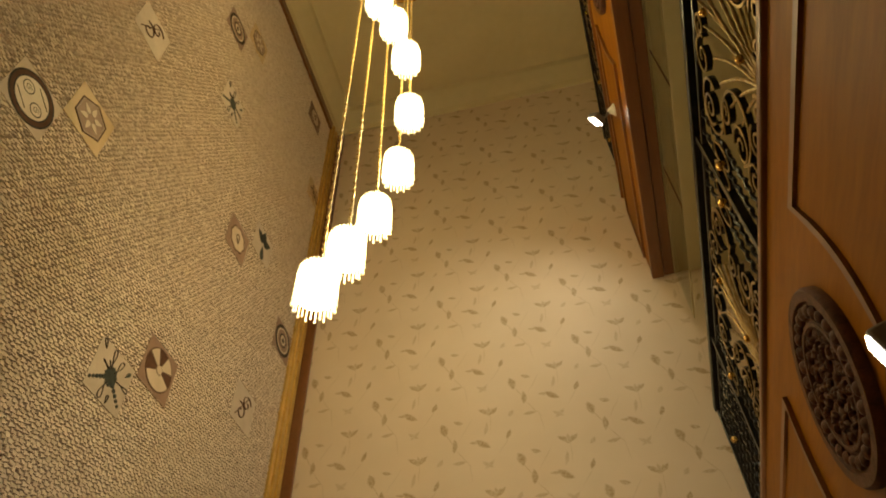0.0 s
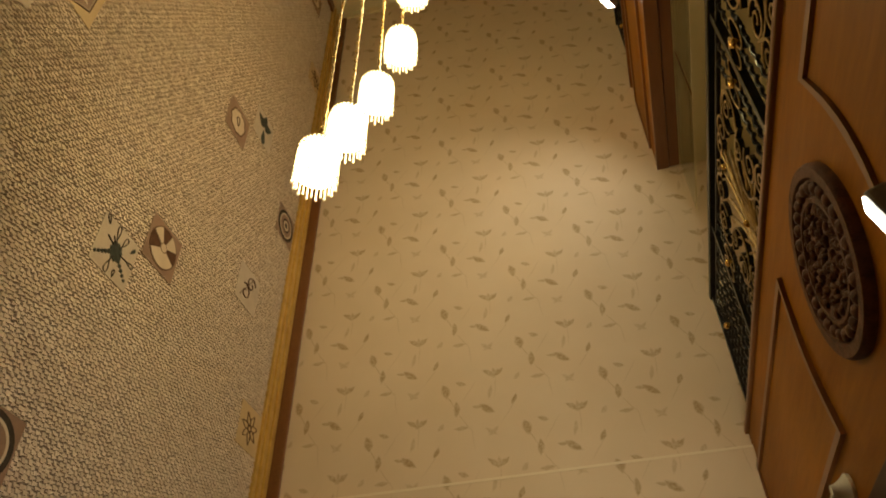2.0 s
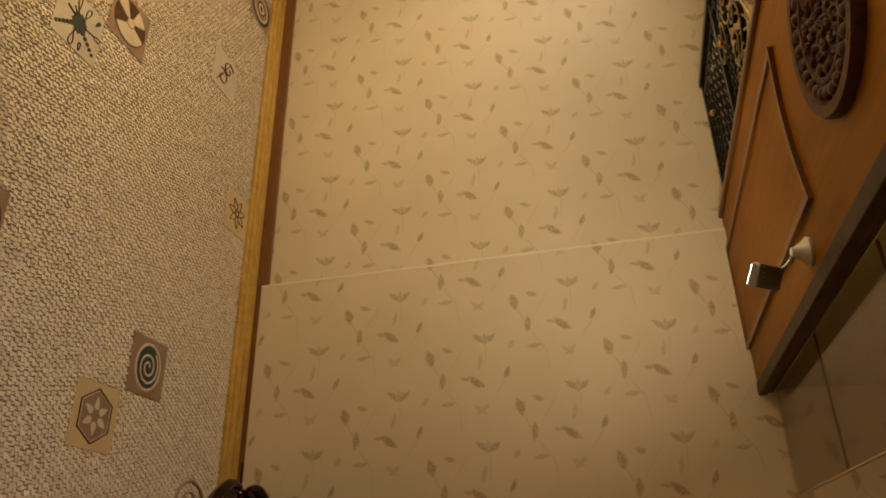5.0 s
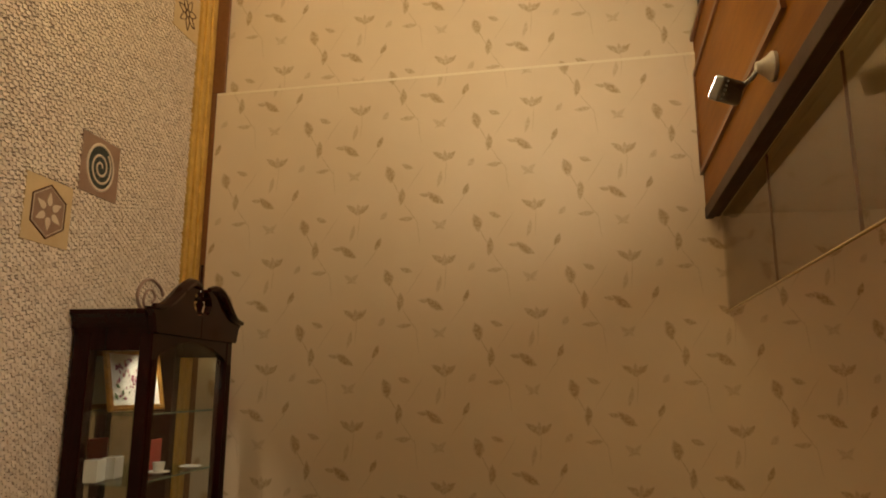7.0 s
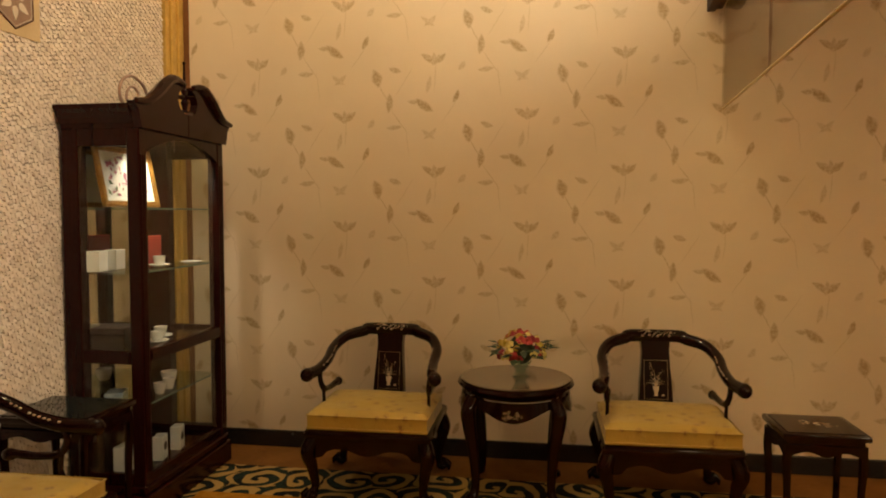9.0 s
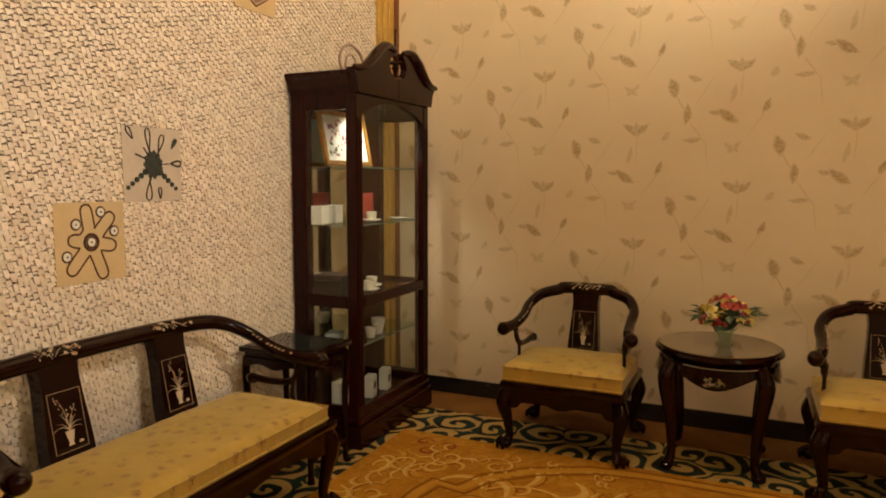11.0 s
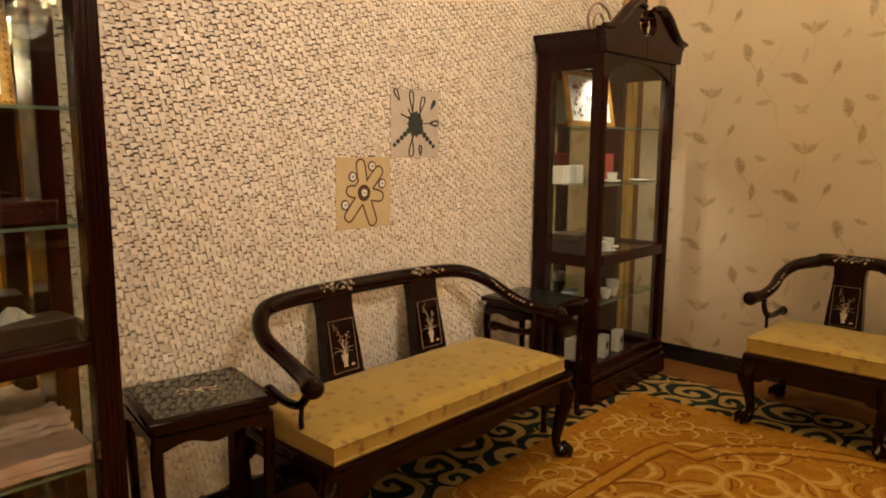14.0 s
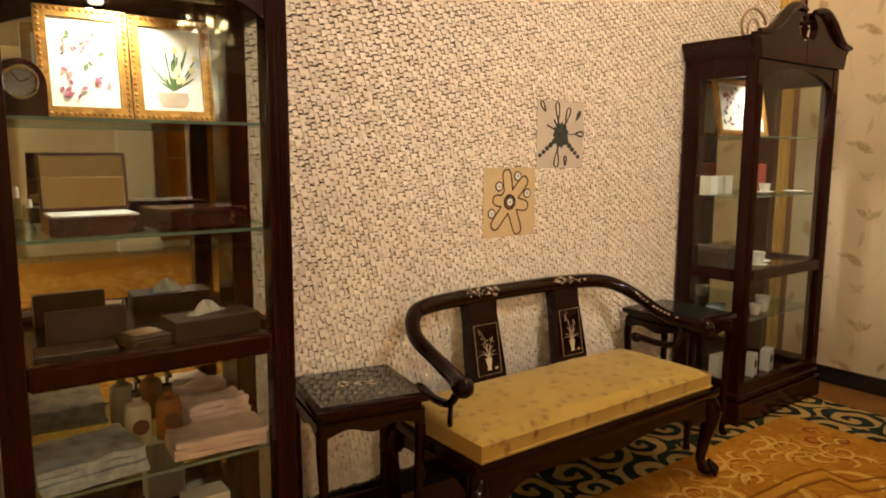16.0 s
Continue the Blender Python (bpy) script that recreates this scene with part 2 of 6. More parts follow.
def cushion_silk():
    """Ochre brocade with small scattered rust sprigs."""
    n = Nodes("ochre_brocade")
    co = n.coords()
    vor = n.node("ShaderNodeTexVoronoi", Vector=n.mapped(co, (1, 1, 0.6), (0, 0, 0.5)), Scale=19.0)
    near = n.ramp(vor.outputs[0], (0.2, 1.0), (0.36, 0.0))
    bits = n.ramp(n.noise(co, 130.0, 2, 0.6, 1.2), (0.47, 0.0), (0.51, 1.0))
    spot = n.math("MULTIPLY", near, bits)
    base = n.mix(n.ramp(n.noise(co, 5.0, 3), (0.35, 0.0), (0.65, 1.0)), (0.47, 0.31, 0.055), (0.38, 0.245, 0.038))
    # silk sheen painted into the colour as paler streaks
    sheen = n.noise(n.mapped(co, (1, 5, 1)), 40.0, 3)
    base = n.mix(n.math("MULTIPLY", sheen, 0.35), base, (0.52, 0.33, 0.085))
    col = n.mix(n.math("MULTIPLY", spot, 0.85), base, (0.15, 0.045, 0.016))
    weave = n.noise(n.mapped(co, (1, 6, 1)), 90.0, 2)
    n.bump(n.math("ADD", weave, n.math("MULTIPLY", n.noise(co, 13.0, 3, 0.5, 0.6), 3.5)), 0.32, 0.005)
    n.put(n.bsdf.inputs["Sheen Weight"], 0.2)
    return n.finish(col, 0.48, spec=0.35)


def nacre():
    """Shell inlay whose pieces shift from cream to rosy gold and green."""
    n = Nodes("mother_of_pearl")
    isl = n.tree.nodes.new("ShaderNodeNewGeometry").outputs["Random Per Island"]
    tone = n.ramp(isl, (0.0, (0.66, 0.55, 0.38)), (0.4, (0.5, 0.31, 0.17)), (0.6, (0.74, 0.66, 0.52)), (0.8, (0.36, 0.36, 0.2)), (1.0, (0.6, 0.42, 0.26)))
    tone = n.mix(n.math("MULTIPLY", n.noise(n.coords(), 160.0, 2), 0.4), tone, (0.3, 0.2, 0.12))
    return n.finish(tone, 0.25, coat=0.3)


def mottled_glass():
    n = Nodes("black_glass_painted_reflection")
    co = n.coords()
    f = n.noise(co, 28.0, 5, 0.65, 0.6)
    # black glass; pale mottling paints in the chip wall's reflection
    col = n.ramp(f, (0.38, (0.02, 0.018, 0.014)), (0.52, (0.04, 0.035, 0.026)), (0.62, (0.07, 0.062, 0.046)), (0.7, (0.03, 0.026, 0.02)))
    return n.finish(col, 0.06, coat=0.2, spec=0.5)


PAPER = wallpaper()
GOLD_CARPET = carpet_gold()
BORDER_CARPET = carpet_border()
BROWN_CARPET = plain("rust_brown_carpet", (0.2, 0.085, 0.02), (0.14, 0.055, 0.014), 5, 0.95, bump=0.6, bscale=400, spec=0.1)
CREAM_PILE = plain("cream_carpet_pile", (0.57, 0.36, 0.1), (0.48, 0.28, 0.06), 30, 0.95, bump=0.6, bscale=400, spec=0.1)
RUST_PILE = plain("rust_carpet_pile", (0.24, 0.085, 0.008), (0.19, 0.064, 0.006), 30, 0.95, bump=0.6, bscale=400, spec=0.1)
STRIPE = plain("pale_gold_carpet", (0.46, 0.225, 0.026), (0.4, 0.18, 0.016), 30, 0.95, bump=0.6, bscale=400, spec=0.1)
RUST = plain("dark_red_carpet", (0.22, 0.04, 0.012), (0.16, 0.03, 0.01), 30, 0.95, bump=0.6, bscale=400, spec=0.1)
SEAM_PAPER = plain("pale_paper_strip", (0.8, 0.69, 0.52), (0.76, 0.65, 0.48), 8, 0.6)
CHIPS = chips()
GROUT = plain("dark_grout", (0.085, 0.054, 0.032), (0.055, 0.035, 0.021), 20, 0.9, bump=0.3, bscale=200)
SILK = cushion_silk()
MOTTLED_GLASS = mottled_glass()
ROSEWOOD = wood("dark_rosewood", (0.015, 0.0026, 0.002), (0.006, 0.0012, 0.001), "z", 4, 0.1, 0.0, 0.26)
CHERRY = wood("dark_cherry_wood", (0.026, 0.004, 0.003), (0.012, 0.0022, 0.0018), "z", 4, 0.15, 0.0, 0.22)
HONEY = wood("honey_wood", (0.3, 0.11, 0.004), (0.2, 0.07, 0.0025), "y", 3, 0.42, 0.0, 0.08)
HONEY_DARK = wood("brown_wood", (0.2, 0.075, 0.022), (0.14, 0.05, 0.015), "y", 3, 0.38, 0.15)
BEAM = plain("black_brown_trim", (0.06, 0.024, 0.01), (0.035, 0.014, 0.006), 6, 0.45, spec=0.2)
GILT = plain("gilt_moulding", (0.68, 0.43, 0.11), (0.5, 0.29, 0.06), 14, 0.35, metal=0.25, bump=0.2)
BRASS = plain("brass", (0.75, 0.52, 0.18), (0.6, 0.38, 0.11), 20, 0.25, metal=1.0)
IRON = plain("black_wrought_iron", (0.02, 0.019, 0.018), (0.01, 0.01, 0.01), 20, 0.4, metal=0.6, coat=0.2)
BRONZED = plain("gilded_iron", (0.44, 0.31, 0.13), (0.26, 0.17, 0.07), 30, 0.38, metal=0.8)
CEIL = plain("cream_ceiling_paint", (0.68, 0.58, 0.34), (0.63, 0.53, 0.3), 1.5, 0.75, bump=0.1, bscale=120)
PLASTER = plain("cream_wall_paint", (0.6, 0.5, 0.36), (0.55, 0.45, 0.31), 1.5, 0.75, bump=0.12, bscale=90)
CARVED = plain("carved_dark_wood", (0.13, 0.045, 0.019), (0.05, 0.018, 0.008), 25, 0.6, bump=0.6, bscale=110, spec=0.3)
NACRE = nacre()
BLACK = plain("black_gloss", (0.012, 0.011, 0.011), (0.02, 0.018, 0.017), 12, 0.25, coat=0.3)
WHITE = plain("white_china", (0.78, 0.76, 0.7), (0.72, 0.69, 0.62), 9, 0.22, coat=0.4)
CHIP_TILE = plain("pale_insert_tile", (0.57, 0.465, 0.355), (0.5, 0.405, 0.305), 14, 0.55, bump=0.2)
CREAM_TILE = plain("cream_insert_tile", (0.66, 0.54, 0.4), (0.6, 0.48, 0.34), 12, 0.45)
BEIGE_TILE = plain("beige_insert_tile", (0.62, 0.45, 0.24), (0.56, 0.4, 0.2), 12, 0.45)
PINK_TILE = plain("brown_pink_insert_tile", (0.3, 0.18, 0.115), (0.24, 0.14, 0.09), 12, 0.45)
INK = plain("dark_glaze", (0.04, 0.03, 0.024), (0.06, 0.045, 0.034), 30, 0.7, spec=0.1)
INK_BROWN = plain("brown_glaze", (0.11, 0.052, 0.028), (0.075, 0.036, 0.02), 30, 0.7, spec=0.12)
TEAL_INK = plain("grey_green_glaze", (0.055, 0.06, 0.048), (0.035, 0.04, 0.032), 30, 0.6, spec=0.15)
PANE = glass("clear_glass")
SMOKED = glass("smoked_glass", (0.77, 0.74, 0.69), 0.05)
SHELF_GLASS = glass("green_edged_glass", (0.86, 0.94, 0.9), 0.06)
OLD_MIRROR = Nodes("bronze_mirror_glass").finish((0.66, 0.61, 0.52), 0.03, 1.0)
MIRROR = Nodes("mirror_glass").finish((0.82, 0.83, 0.8), 0.02, 1.0)


# ---- building helpers ----
def thing(name, label, category, at=(0, 0, 0), turn=0.0, group="", kind=""):
    ob = new(name)
    ob.empty_display_size = 0.1
    ob.matrix_basis = pose(*at, 0, 0, turn)
    return tagged(ob, label, category, group, kind)


def part(name, bm, material, parent=None, label="", smooth=False, kind=""):
    """Links a bmesh as one mesh object under a thing or a part."""
    me = bpy.data.meshes.new(name)
    if bm.faces:
        bmesh.ops.recalc_face_normals(bm, faces=bm.faces)
    bm.to_mesh(me)
    bm.free()
    me.materials.append(material)
    if smooth:
        for p in me.polygons:
            p.use_smooth = True
        me.set_sharp_from_angle(angle=radians(40))
    ob = new(name, me)
    if parent is not None:
        ob.parent = parent
    if label:
        ob["label"] = label
    if kind:
        ob["kind"] = kind
    return ob


def solid(name, bm, material, label, category, kind="structure", smooth=False):
    return tagged(part(name, bm, material, None, "", smooth), label, category, "", kind)


def B():
    return bmesh.new()


def box(bm, x0, x1, y0, y1, z0, z1, bevel=0.0, m=None):
    r = bmesh.ops.create_cube(bm, size=1.0)
    vs = r["verts"]
    for v in vs:
        v.co = Vector(((x0 + x1) / 2 + v.co.x * (x1 - x0), (y0 + y1) / 2 + v.co.y * (y1 - y0), (z0 + z1) / 2 + v.co.z * (z1 - z0)))
    if bevel:
        es = {e for v in vs for e in v.link_edges}
        r = bmesh.ops.bevel(bm, geom=list(es), offset=bevel, segments=2, affect="EDGES", profile=0.5)
        vs = list({v for f in r["faces"] for v in f.verts} | {v for v in vs if v.is_valid})
    if m is not None:
        bmesh.ops.transform(bm, matrix=m, verts=vs)
    return bm


def tube(bm, pts, radii, n=10, closed=False, flat=1.0):
    """A round bar along points, with its own radius at each."""
    pts = [Vector(p) for p in pts]
    if not isinstance(radii, (list, tuple)):
        radii = [radii] * len(pts)
    k = len(pts)
    rings, ref = [], None
    for i, p in enumerate(pts):
        a, b = pts[(i - 1) % k if closed else max(i - 1, 0)], pts[(i + 1) % k if closed else min(i + 1, k - 1)]
        d = (b - a).normalized()
        if ref is None:
            ref = Vector((0, 0, 1)) if abs(d.z) < 0.9 else Vector((1, 0, 0))
        side = d.cross(ref)
        side = side.normalized() if side.length > 1e-6 else d.orthogonal().normalized()
        ref = side.cross(d).normalized()
        rings.append([bm.verts.new(p + (side * math.cos(q) + ref * math.sin(q) * flat) * radii[i]) for q in (2 * math.pi * j / n for j in range(n))])
    for i in range(k if closed else k - 1):
        a, b = rings[i], rings[(i + 1) % k]
        for j in range(n):
            bm.faces.new((a[j], a[(j + 1) % n], b[(j + 1) % n], b[j]))
    if not closed:
        bm.faces.new(rings[0][::-1])
        bm.faces.new(rings[-1])
    return bm


def curve(ctrl, n=8):
    """Points on a smooth line through the control points."""
    c = [Vector(p) for p in ctrl]
    c = [c[0] * 2 - c[1], *c, c[-1] * 2 - c[-2]]
    out = []
    for i in range(1, len(c) - 2):
        a, b, d, e = c[i - 1:i + 3]
        for s in range(n):
            t = s / n
            out.append(0.5 * (2 * b + (d - a) * t + (2 * a - 5 * b + 4 * d - e) * t * t + (3 * b - a - 3 * d + e) * t ** 3))
    out.append(c[-2])
    return out


def fade(values, count):
    """Radii spread evenly over that many points."""
    out = []
    for i in range(count):
        t = i / (count - 1) * (len(values) - 1)
        k = min(int(t), len(values) - 2)
        out.append(values[k] + (values[k + 1] - values[k]) * (t - k))
    return out


def lathe(bm, profile, at=(0, 0, 0), n=24, m=None):
    """A turned body: profile of (radius, height)."""
    rings = []
    for r, h in profile:
        if r < 1e-5:
            rings.append([bm.verts.new((at[0], at[1], at[2] + h))])
        else:
            rings.append([bm.verts.new((at[0] + r * math.cos(2 * math.pi * j / n), at[1] + r * math.sin(2 * math.pi * j / n), at[2] + h)) for j in range(n)])
    for a, b in zip(rings, rings[1:]):
        for j in range(n):
            k = (j + 1) % n
            if len(a) == 1 and len(b) == 1:
                continue
            if len(a) == 1:
                bm.faces.new((a[0], b[k], b[j]))
            elif len(b) == 1:
                bm.faces.new((a[j], a[k], b[0]))
            else:
                bm.faces.new((a[j], a[k], b[k], b[j]))
    for ring, flip in ((rings[0], True), (rings[-1], False)):
        if len(ring) > 1:
            bm.faces.new(ring[::-1] if flip else ring)
    if m is not None:
        bmesh.ops.transform(bm, matrix=m, verts=[v for r in rings for v in r])
    return bm


def slab(bm, outline, depth, m):
    """A flat board cut to an outline (2D points), depth thick, laid by m (its own x, y in the plane, z through it)."""
    lo = [bm.verts.new(m @ Vector((x, y, 0))) for x, y in outline]
    hi = [bm.verts.new(m @ Vector((x, y, depth))) for x, y in outline]
    bm.faces.new(lo[::-1])
    bm.faces.new(hi)
    k = len(lo)
    for i in range(k):
        bm.faces.new((lo[i], lo[(i + 1) % k], hi[(i + 1) % k], hi[i]))
    return bm


def ring_slab(bm, outer, inner, depth, m):
    """A board with one hole; both outlines have the same number of points."""
    k = len(outer)
    q = [[bm.verts.new(m @ Vector((x, y, d))) for x, y in o] for o in (outer, inner) for d in (0, depth)]
    for i in range(k):
        j = (i + 1) % k
        bm.faces.new((q[0][i], q[0][j], q[1][j], q[1][i]))
        bm.faces.new((q[2][j], q[2][i], q[3][i], q[3][j]))
        bm.faces.new((q[1][i], q[1][j], q[3][j], q[3][i]))
        bm.faces.new((q[0][j], q[0][i], q[2][i], q[2][j]))
    return bm


def blob(bm, at, size, n=10):
    """A rounded lump."""
    r = bmesh.ops.create_uvsphere(bm, u_segments=n, v_segments=max(5, n // 2), radius=1.0)
    bmesh.ops.transform(bm, matrix=Matrix.Translation(at) @ Matrix.Diagonal((*size, 1)), verts=r["verts"])
    return bm


def cushion_box(bm, x0, x1, y0, y1, z0, z1, r=0.02, crown=0.012):
    """A firm upholstered pad: rounded edges and a slightly raised, uneven top."""
    nx, ny = 24, 16
    grid = {}
    for side, z in ((0, z0), (1, z1)):
        for i in range(nx + 1):
            for j in range(ny + 1):
                u, v = i / nx, j / ny
                x, y = x0 + (x1 - x0) * u, y0 + (y1 - y0) * v
                e = min(u * (x1 - x0), (1 - u) * (x1 - x0), v * (y1 - y0), (1 - v) * (y1 - y0))
                k = min(e / r, 1.0)
                zz = z
                if side:
                    zz = z - r * (1 - math.sqrt(max(0.0, 1 - (1 - k) ** 2))) * 0.9 + crown * math.sin(math.pi * u) * math.sin(math.pi * v) + 0.005 * noise.noise((x * 7, y * 7, 2)) + 0.0025 * noise.noise((x * 19, y * 13, 5))
                grid[side, i, j] = bm.verts.new((x, y, zz))
    for side in (0, 1):
        for i in range(nx):
            for j in range(ny):
                bm.faces.new((grid[side, i, j], grid[side, i + 1, j], grid[side, i + 1, j + 1], grid[side, i, j + 1]))
    edge = [(i, 0) for i in range(nx)] + [(nx, j) for j in range(ny)] + [(i, ny) for i in range(nx, 0, -1)] + [(0, j) for j in range(ny, 0, -1)]
    for a, b in zip(edge, edge[1:] + edge[:1]):
        bm.faces.new((grid[0, a[0], a[1]], grid[0, b[0], b[1]], grid[1, b[0], b[1]], grid[1, a[0], a[1]]))
    return bm


# ---- the hall ----
TOP = 9.4
EAST, SOUTH = 8.2, -9.0
SEAM = 3.40
SLOPE = 0.027

bm = B()
box(bm, -0.3, EAST + 0.3, SOUTH - 0.3, 0.3, -0.2, -0.012)
solid("floor", bm, BROWN_CARPET, "concrete floor slab under fitted carpet", "floor")
bm = B()
box(bm, 0.0, EAST, SOUTH, 0.0, -0.012, 0.0)
solid("carpet_margin", bm, BROWN_CARPET, "plain rust-brown fitted carpet along the walls", "carpet")
bm = B()
ring_slab(bm, [(0.2, SOUTH + 0.3), (EAST - 0.2, SOUTH + 0.3), (EAST - 0.2, -0.34), (0.2, -0.34)],
          [(0.48, SOUTH + 0.8), (EAST - 0.7, SOUTH + 0.8), (EAST - 0.7, -0.72), (0.48, -0.72)], 0.004, pose(0, 0, 0.0))
solid("carpet_border", bm, BORDER_CARPET, "dark green carpet band with curled cream scrolls", "carpet")
bm = B()
box(bm, 0.48, EAST - 0.7, SOUTH + 0.8, -0.72, 0.0, 0.005)
solid("carpet_field", bm, GOLD_CARPET, "golden ochre carpet with swirling cream and rust pattern", "carpet")



# woven scrollwork: raised tufted strokes on the field
def stroke(bm, pts, widths, z):
    """A flat tufted band along points of the floor, tapered, a little proud of the pile."""
    rows = []
    for i, (x, y) in enumerate(pts):
        (ax, ay), (bx, by) = pts[max(i - 1, 0)], pts[min(i + 1, len(pts) - 1)]
        l = math.hypot(bx - ax, by - ay) or 1.0
        nx, ny = -(by - ay) / l * widths[i], (bx - ax) / l * widths[i]
        rows.append([bm.verts.new((x + nx * k, y + ny * k, h)) for k, h in ((1.12, 0.004), (0.8, z), (-0.8, z), (-1.12, 0.004))])
    for a, b in zip(rows, rows[1:]):
        for k in range(3):
            bm.faces.new((a[k], a[k + 1], b[k + 1], b[k]))


def scrollwork(rng):
    cream, gold, rust = B(), B(), B()
    lift = itertools.count()

    def band(bm, pts, most, rise=0.0):
        n = len(pts)
        stroke(bm, pts, [max(0.002, most * math.sin(math.pi * (0.06 + 0.88 * i / (n - 1))) ** 0.8) for i in range(n)], 0.0056 + rise + 0.00001 * (next(lift) % 50))

    def leaf(x, y, a, l, bend, w):
        """A curled acanthus lobe: rust edge, gold body, cream ridge."""
        def arc(k, off):
            return [(x + l * q * math.cos(a + bend * q * q) - off * math.sin(a + bend * q), y + l * q * math.sin(a + bend * q * q) + off * math.cos(a + bend * q)) for q in (i / k for i in range(k + 1))]
        band(rust, arc(8, -w * 0.75), w * 0.55)
        band(gold, arc(8, 0.0), w, 0.0006)
        if rng.random() < 0.8:
            band(cream, arc(8, w * 0.35), w * 0.5, 0.0012)

    def scroll_leaf(cx, cy, r0, a0, turns, hand, lobes):
        """A spiral stem with lobes growing off its outer side."""
        n = 44
        pts, spin = [], []
        for i in range(n + 1):
            q = i / n
            r, a = r0 * (1 - 0.86 * q), a0 + hand * turns * 2 * math.pi * q
            pts.append((cx + r * math.cos(a), cy + r * math.sin(a)))
            spin.append(a)
        band(rust, [(x + 0.012, y - 0.01) for x, y in pts], r0 * 0.1)
        band(gold, pts, r0 * 0.115, 0.0006)
        band(cream, [(x * 0.985 + cx * 0.015, y * 0.985 + cy * 0.015) for x, y in pts], r0 * 0.045, 0.0012)
        for k in range(lobes):
            i = int(n * 0.62 * k / lobes)
            (x, y), a = pts[i], spin[i]
            leaf(x, y, a + hand * 0.75 + rng.uniform(-0.2, 0.2), r0 * rng.uniform(0.6, 1.0), -hand * rng.uniform(0.6, 1.3), r0 * rng.uniform(0.1, 0.17))
            if k % 2:
                leaf(x, y, a + math.pi - hand * 0.5, r0 * rng.uniform(0.25, 0.4), hand * 1.1, r0 * 0.06)

    # large scrolls inside the banded medallion
    scroll_leaf(1.36, -1.37, 0.25, 2.6, 1.9, -1, 9)
    for gx in range(-1, 11):
        for gy in range(11):
            if gy == 0 and gx < 1:
                continue
            x, y = 1.36 + gx * 0.47 + rng.uniform(-0.07, 0.07) + 0.2 * (gy % 2), -1.36 - gy * 0.42 + rng.uniform(-0.06, 0.06)
            if 1.1 < x < 6.7:
                scroll_leaf(x, y, rng.uniform(0.2, 0.29), rng.uniform(0, 6.28), rng.uniform(1.5, 2.1), 1 if (gx + gy) % 2 else -1, 10)
    # slender scrolls between the band and the border
    for k in range(12):
        scroll_leaf(0.7, -1.12 - 0.36 * k, 0.11, 0.4 + k, 1.3, 1 if k % 2 else -1, 8)
        leaf(0.6, -1.3 - 0.36 * k, 0.9, 0.2, 0.9, 0.02)
        leaf(0.78, -1.26 - 0.36 * k, 2.4, 0.16, -0.9, 0.018)
    for k in range(4):
        scroll_leaf(0.86 + 0.25 * k, -0.98 if k < 2 else -0.9, 0.1 if k < 2 else 0.06, 2.0 + k, 1.3, -1 if k % 2 else 1, 7)
    solid("carpet_cream_scrolls", cream, CREAM_PILE, "cream tufted strokes of the carpet's scroll pattern", "carpet")
    solid("carpet_gold_scrolls", gold, STRIPE, "pale gold tufted leaves of the carpet's scroll pattern", "carpet")
    solid("carpet_rust_scrolls", rust, RUST_PILE, "rust-brown outlines of the carpet's scroll pattern", "carpet")


scrollwork(random.Random(17))
edge = [(0.87, -6.5), (0.87, -1.9), (0.89, -1.4), (0.92, -1.26), (1.05, -1.28), (1.11, -1.13), (1.28, -0.97), (1.53, -0.84), (1.75, -0.8), (EAST - 1.2, -0.8)]
for name, off, half, material, label in (("carpet_stripe", 0.0, 0.02, STRIPE, "pale gold band woven round the carpet medallion"), ("carpet_stripe_shade", 0.034, 0.008, RUST_PILE, "rust line inside the medallion's band"), ("carpet_stripe_edge", -0.03, 0.006, RUST_PILE, "rust line outside the medallion's band")):
    bm = B()
    stroke(bm, [(x + off, y - off) for x, y in edge], [half] * len(edge), 0.0085)
    solid(name, bm, material, label, "carpet")
bm = B()
for cx, cy, s, a0 in ((0.66, -0.84, 1, 0.3), (0.8, -0.85, -1, 2.8), (0.73, -0.95, 1, 1.5)):
    pts = [(cx + (0.05 - 0.04 * i / 18) * math.cos(a0 + s * i * 0.38), cy + (0.045 - 0.035 * i / 18) * math.sin(a0 + s * i * 0.38), 0.005) for i in range(19)]
    tube(bm, pts, fade([0.004, 0.009, 0.004], 19), 5, False, 0.2)
solid("carpet_sprig", bm, RUST, "dark red curled sprig woven in the carpet corner", "carpet")

bm = B()
box(bm, -0.3, EAST + 0.3, 0.03, 0.3, -0.2, TOP + 0.2)
solid("wall_north", bm, PAPER, "tall wall papered in cream with olive flower print", "wall")
bm = B()
slab(bm, [(0.068, 0.0), (EAST, 0.0), (EAST, SEAM + SLOPE * EAST), (0.068, SEAM)], 0.028, Matrix(((1, 0, 0, 0), (0, 0, 1, 0), (0, 1, 0, 0), (0, 0, 0, 1))))
solid("wall_north_lower", bm, PAPER, "lower layer of floral wallpaper board, ending in a level edge", "wall")
bm = B()
slab(bm, [(0.068, SEAM - 0.014), (EAST, SEAM + SLOPE * EAST - 0.014), (EAST, SEAM + SLOPE * EAST + 0.0015), (0.068, SEAM + 0.0015)], 0.0065, Matrix(((1, 0, 0, 0), (0, 0, 1, -0.0025), (0, 1, 0, 0), (0, 0, 0, 1))))
solid("seam_strip", bm, SEAM_PAPER, "narrow pale strip over the wallpaper seam", "trim")
bm = B()
box(bm, -0.3, -0.0085, SOUTH - 0.3, 0.03, -0.2, TOP + 0.2)
WEST = solid("wall_west", bm, GROUT, "backing of the rough stone-chip wall", "wall")
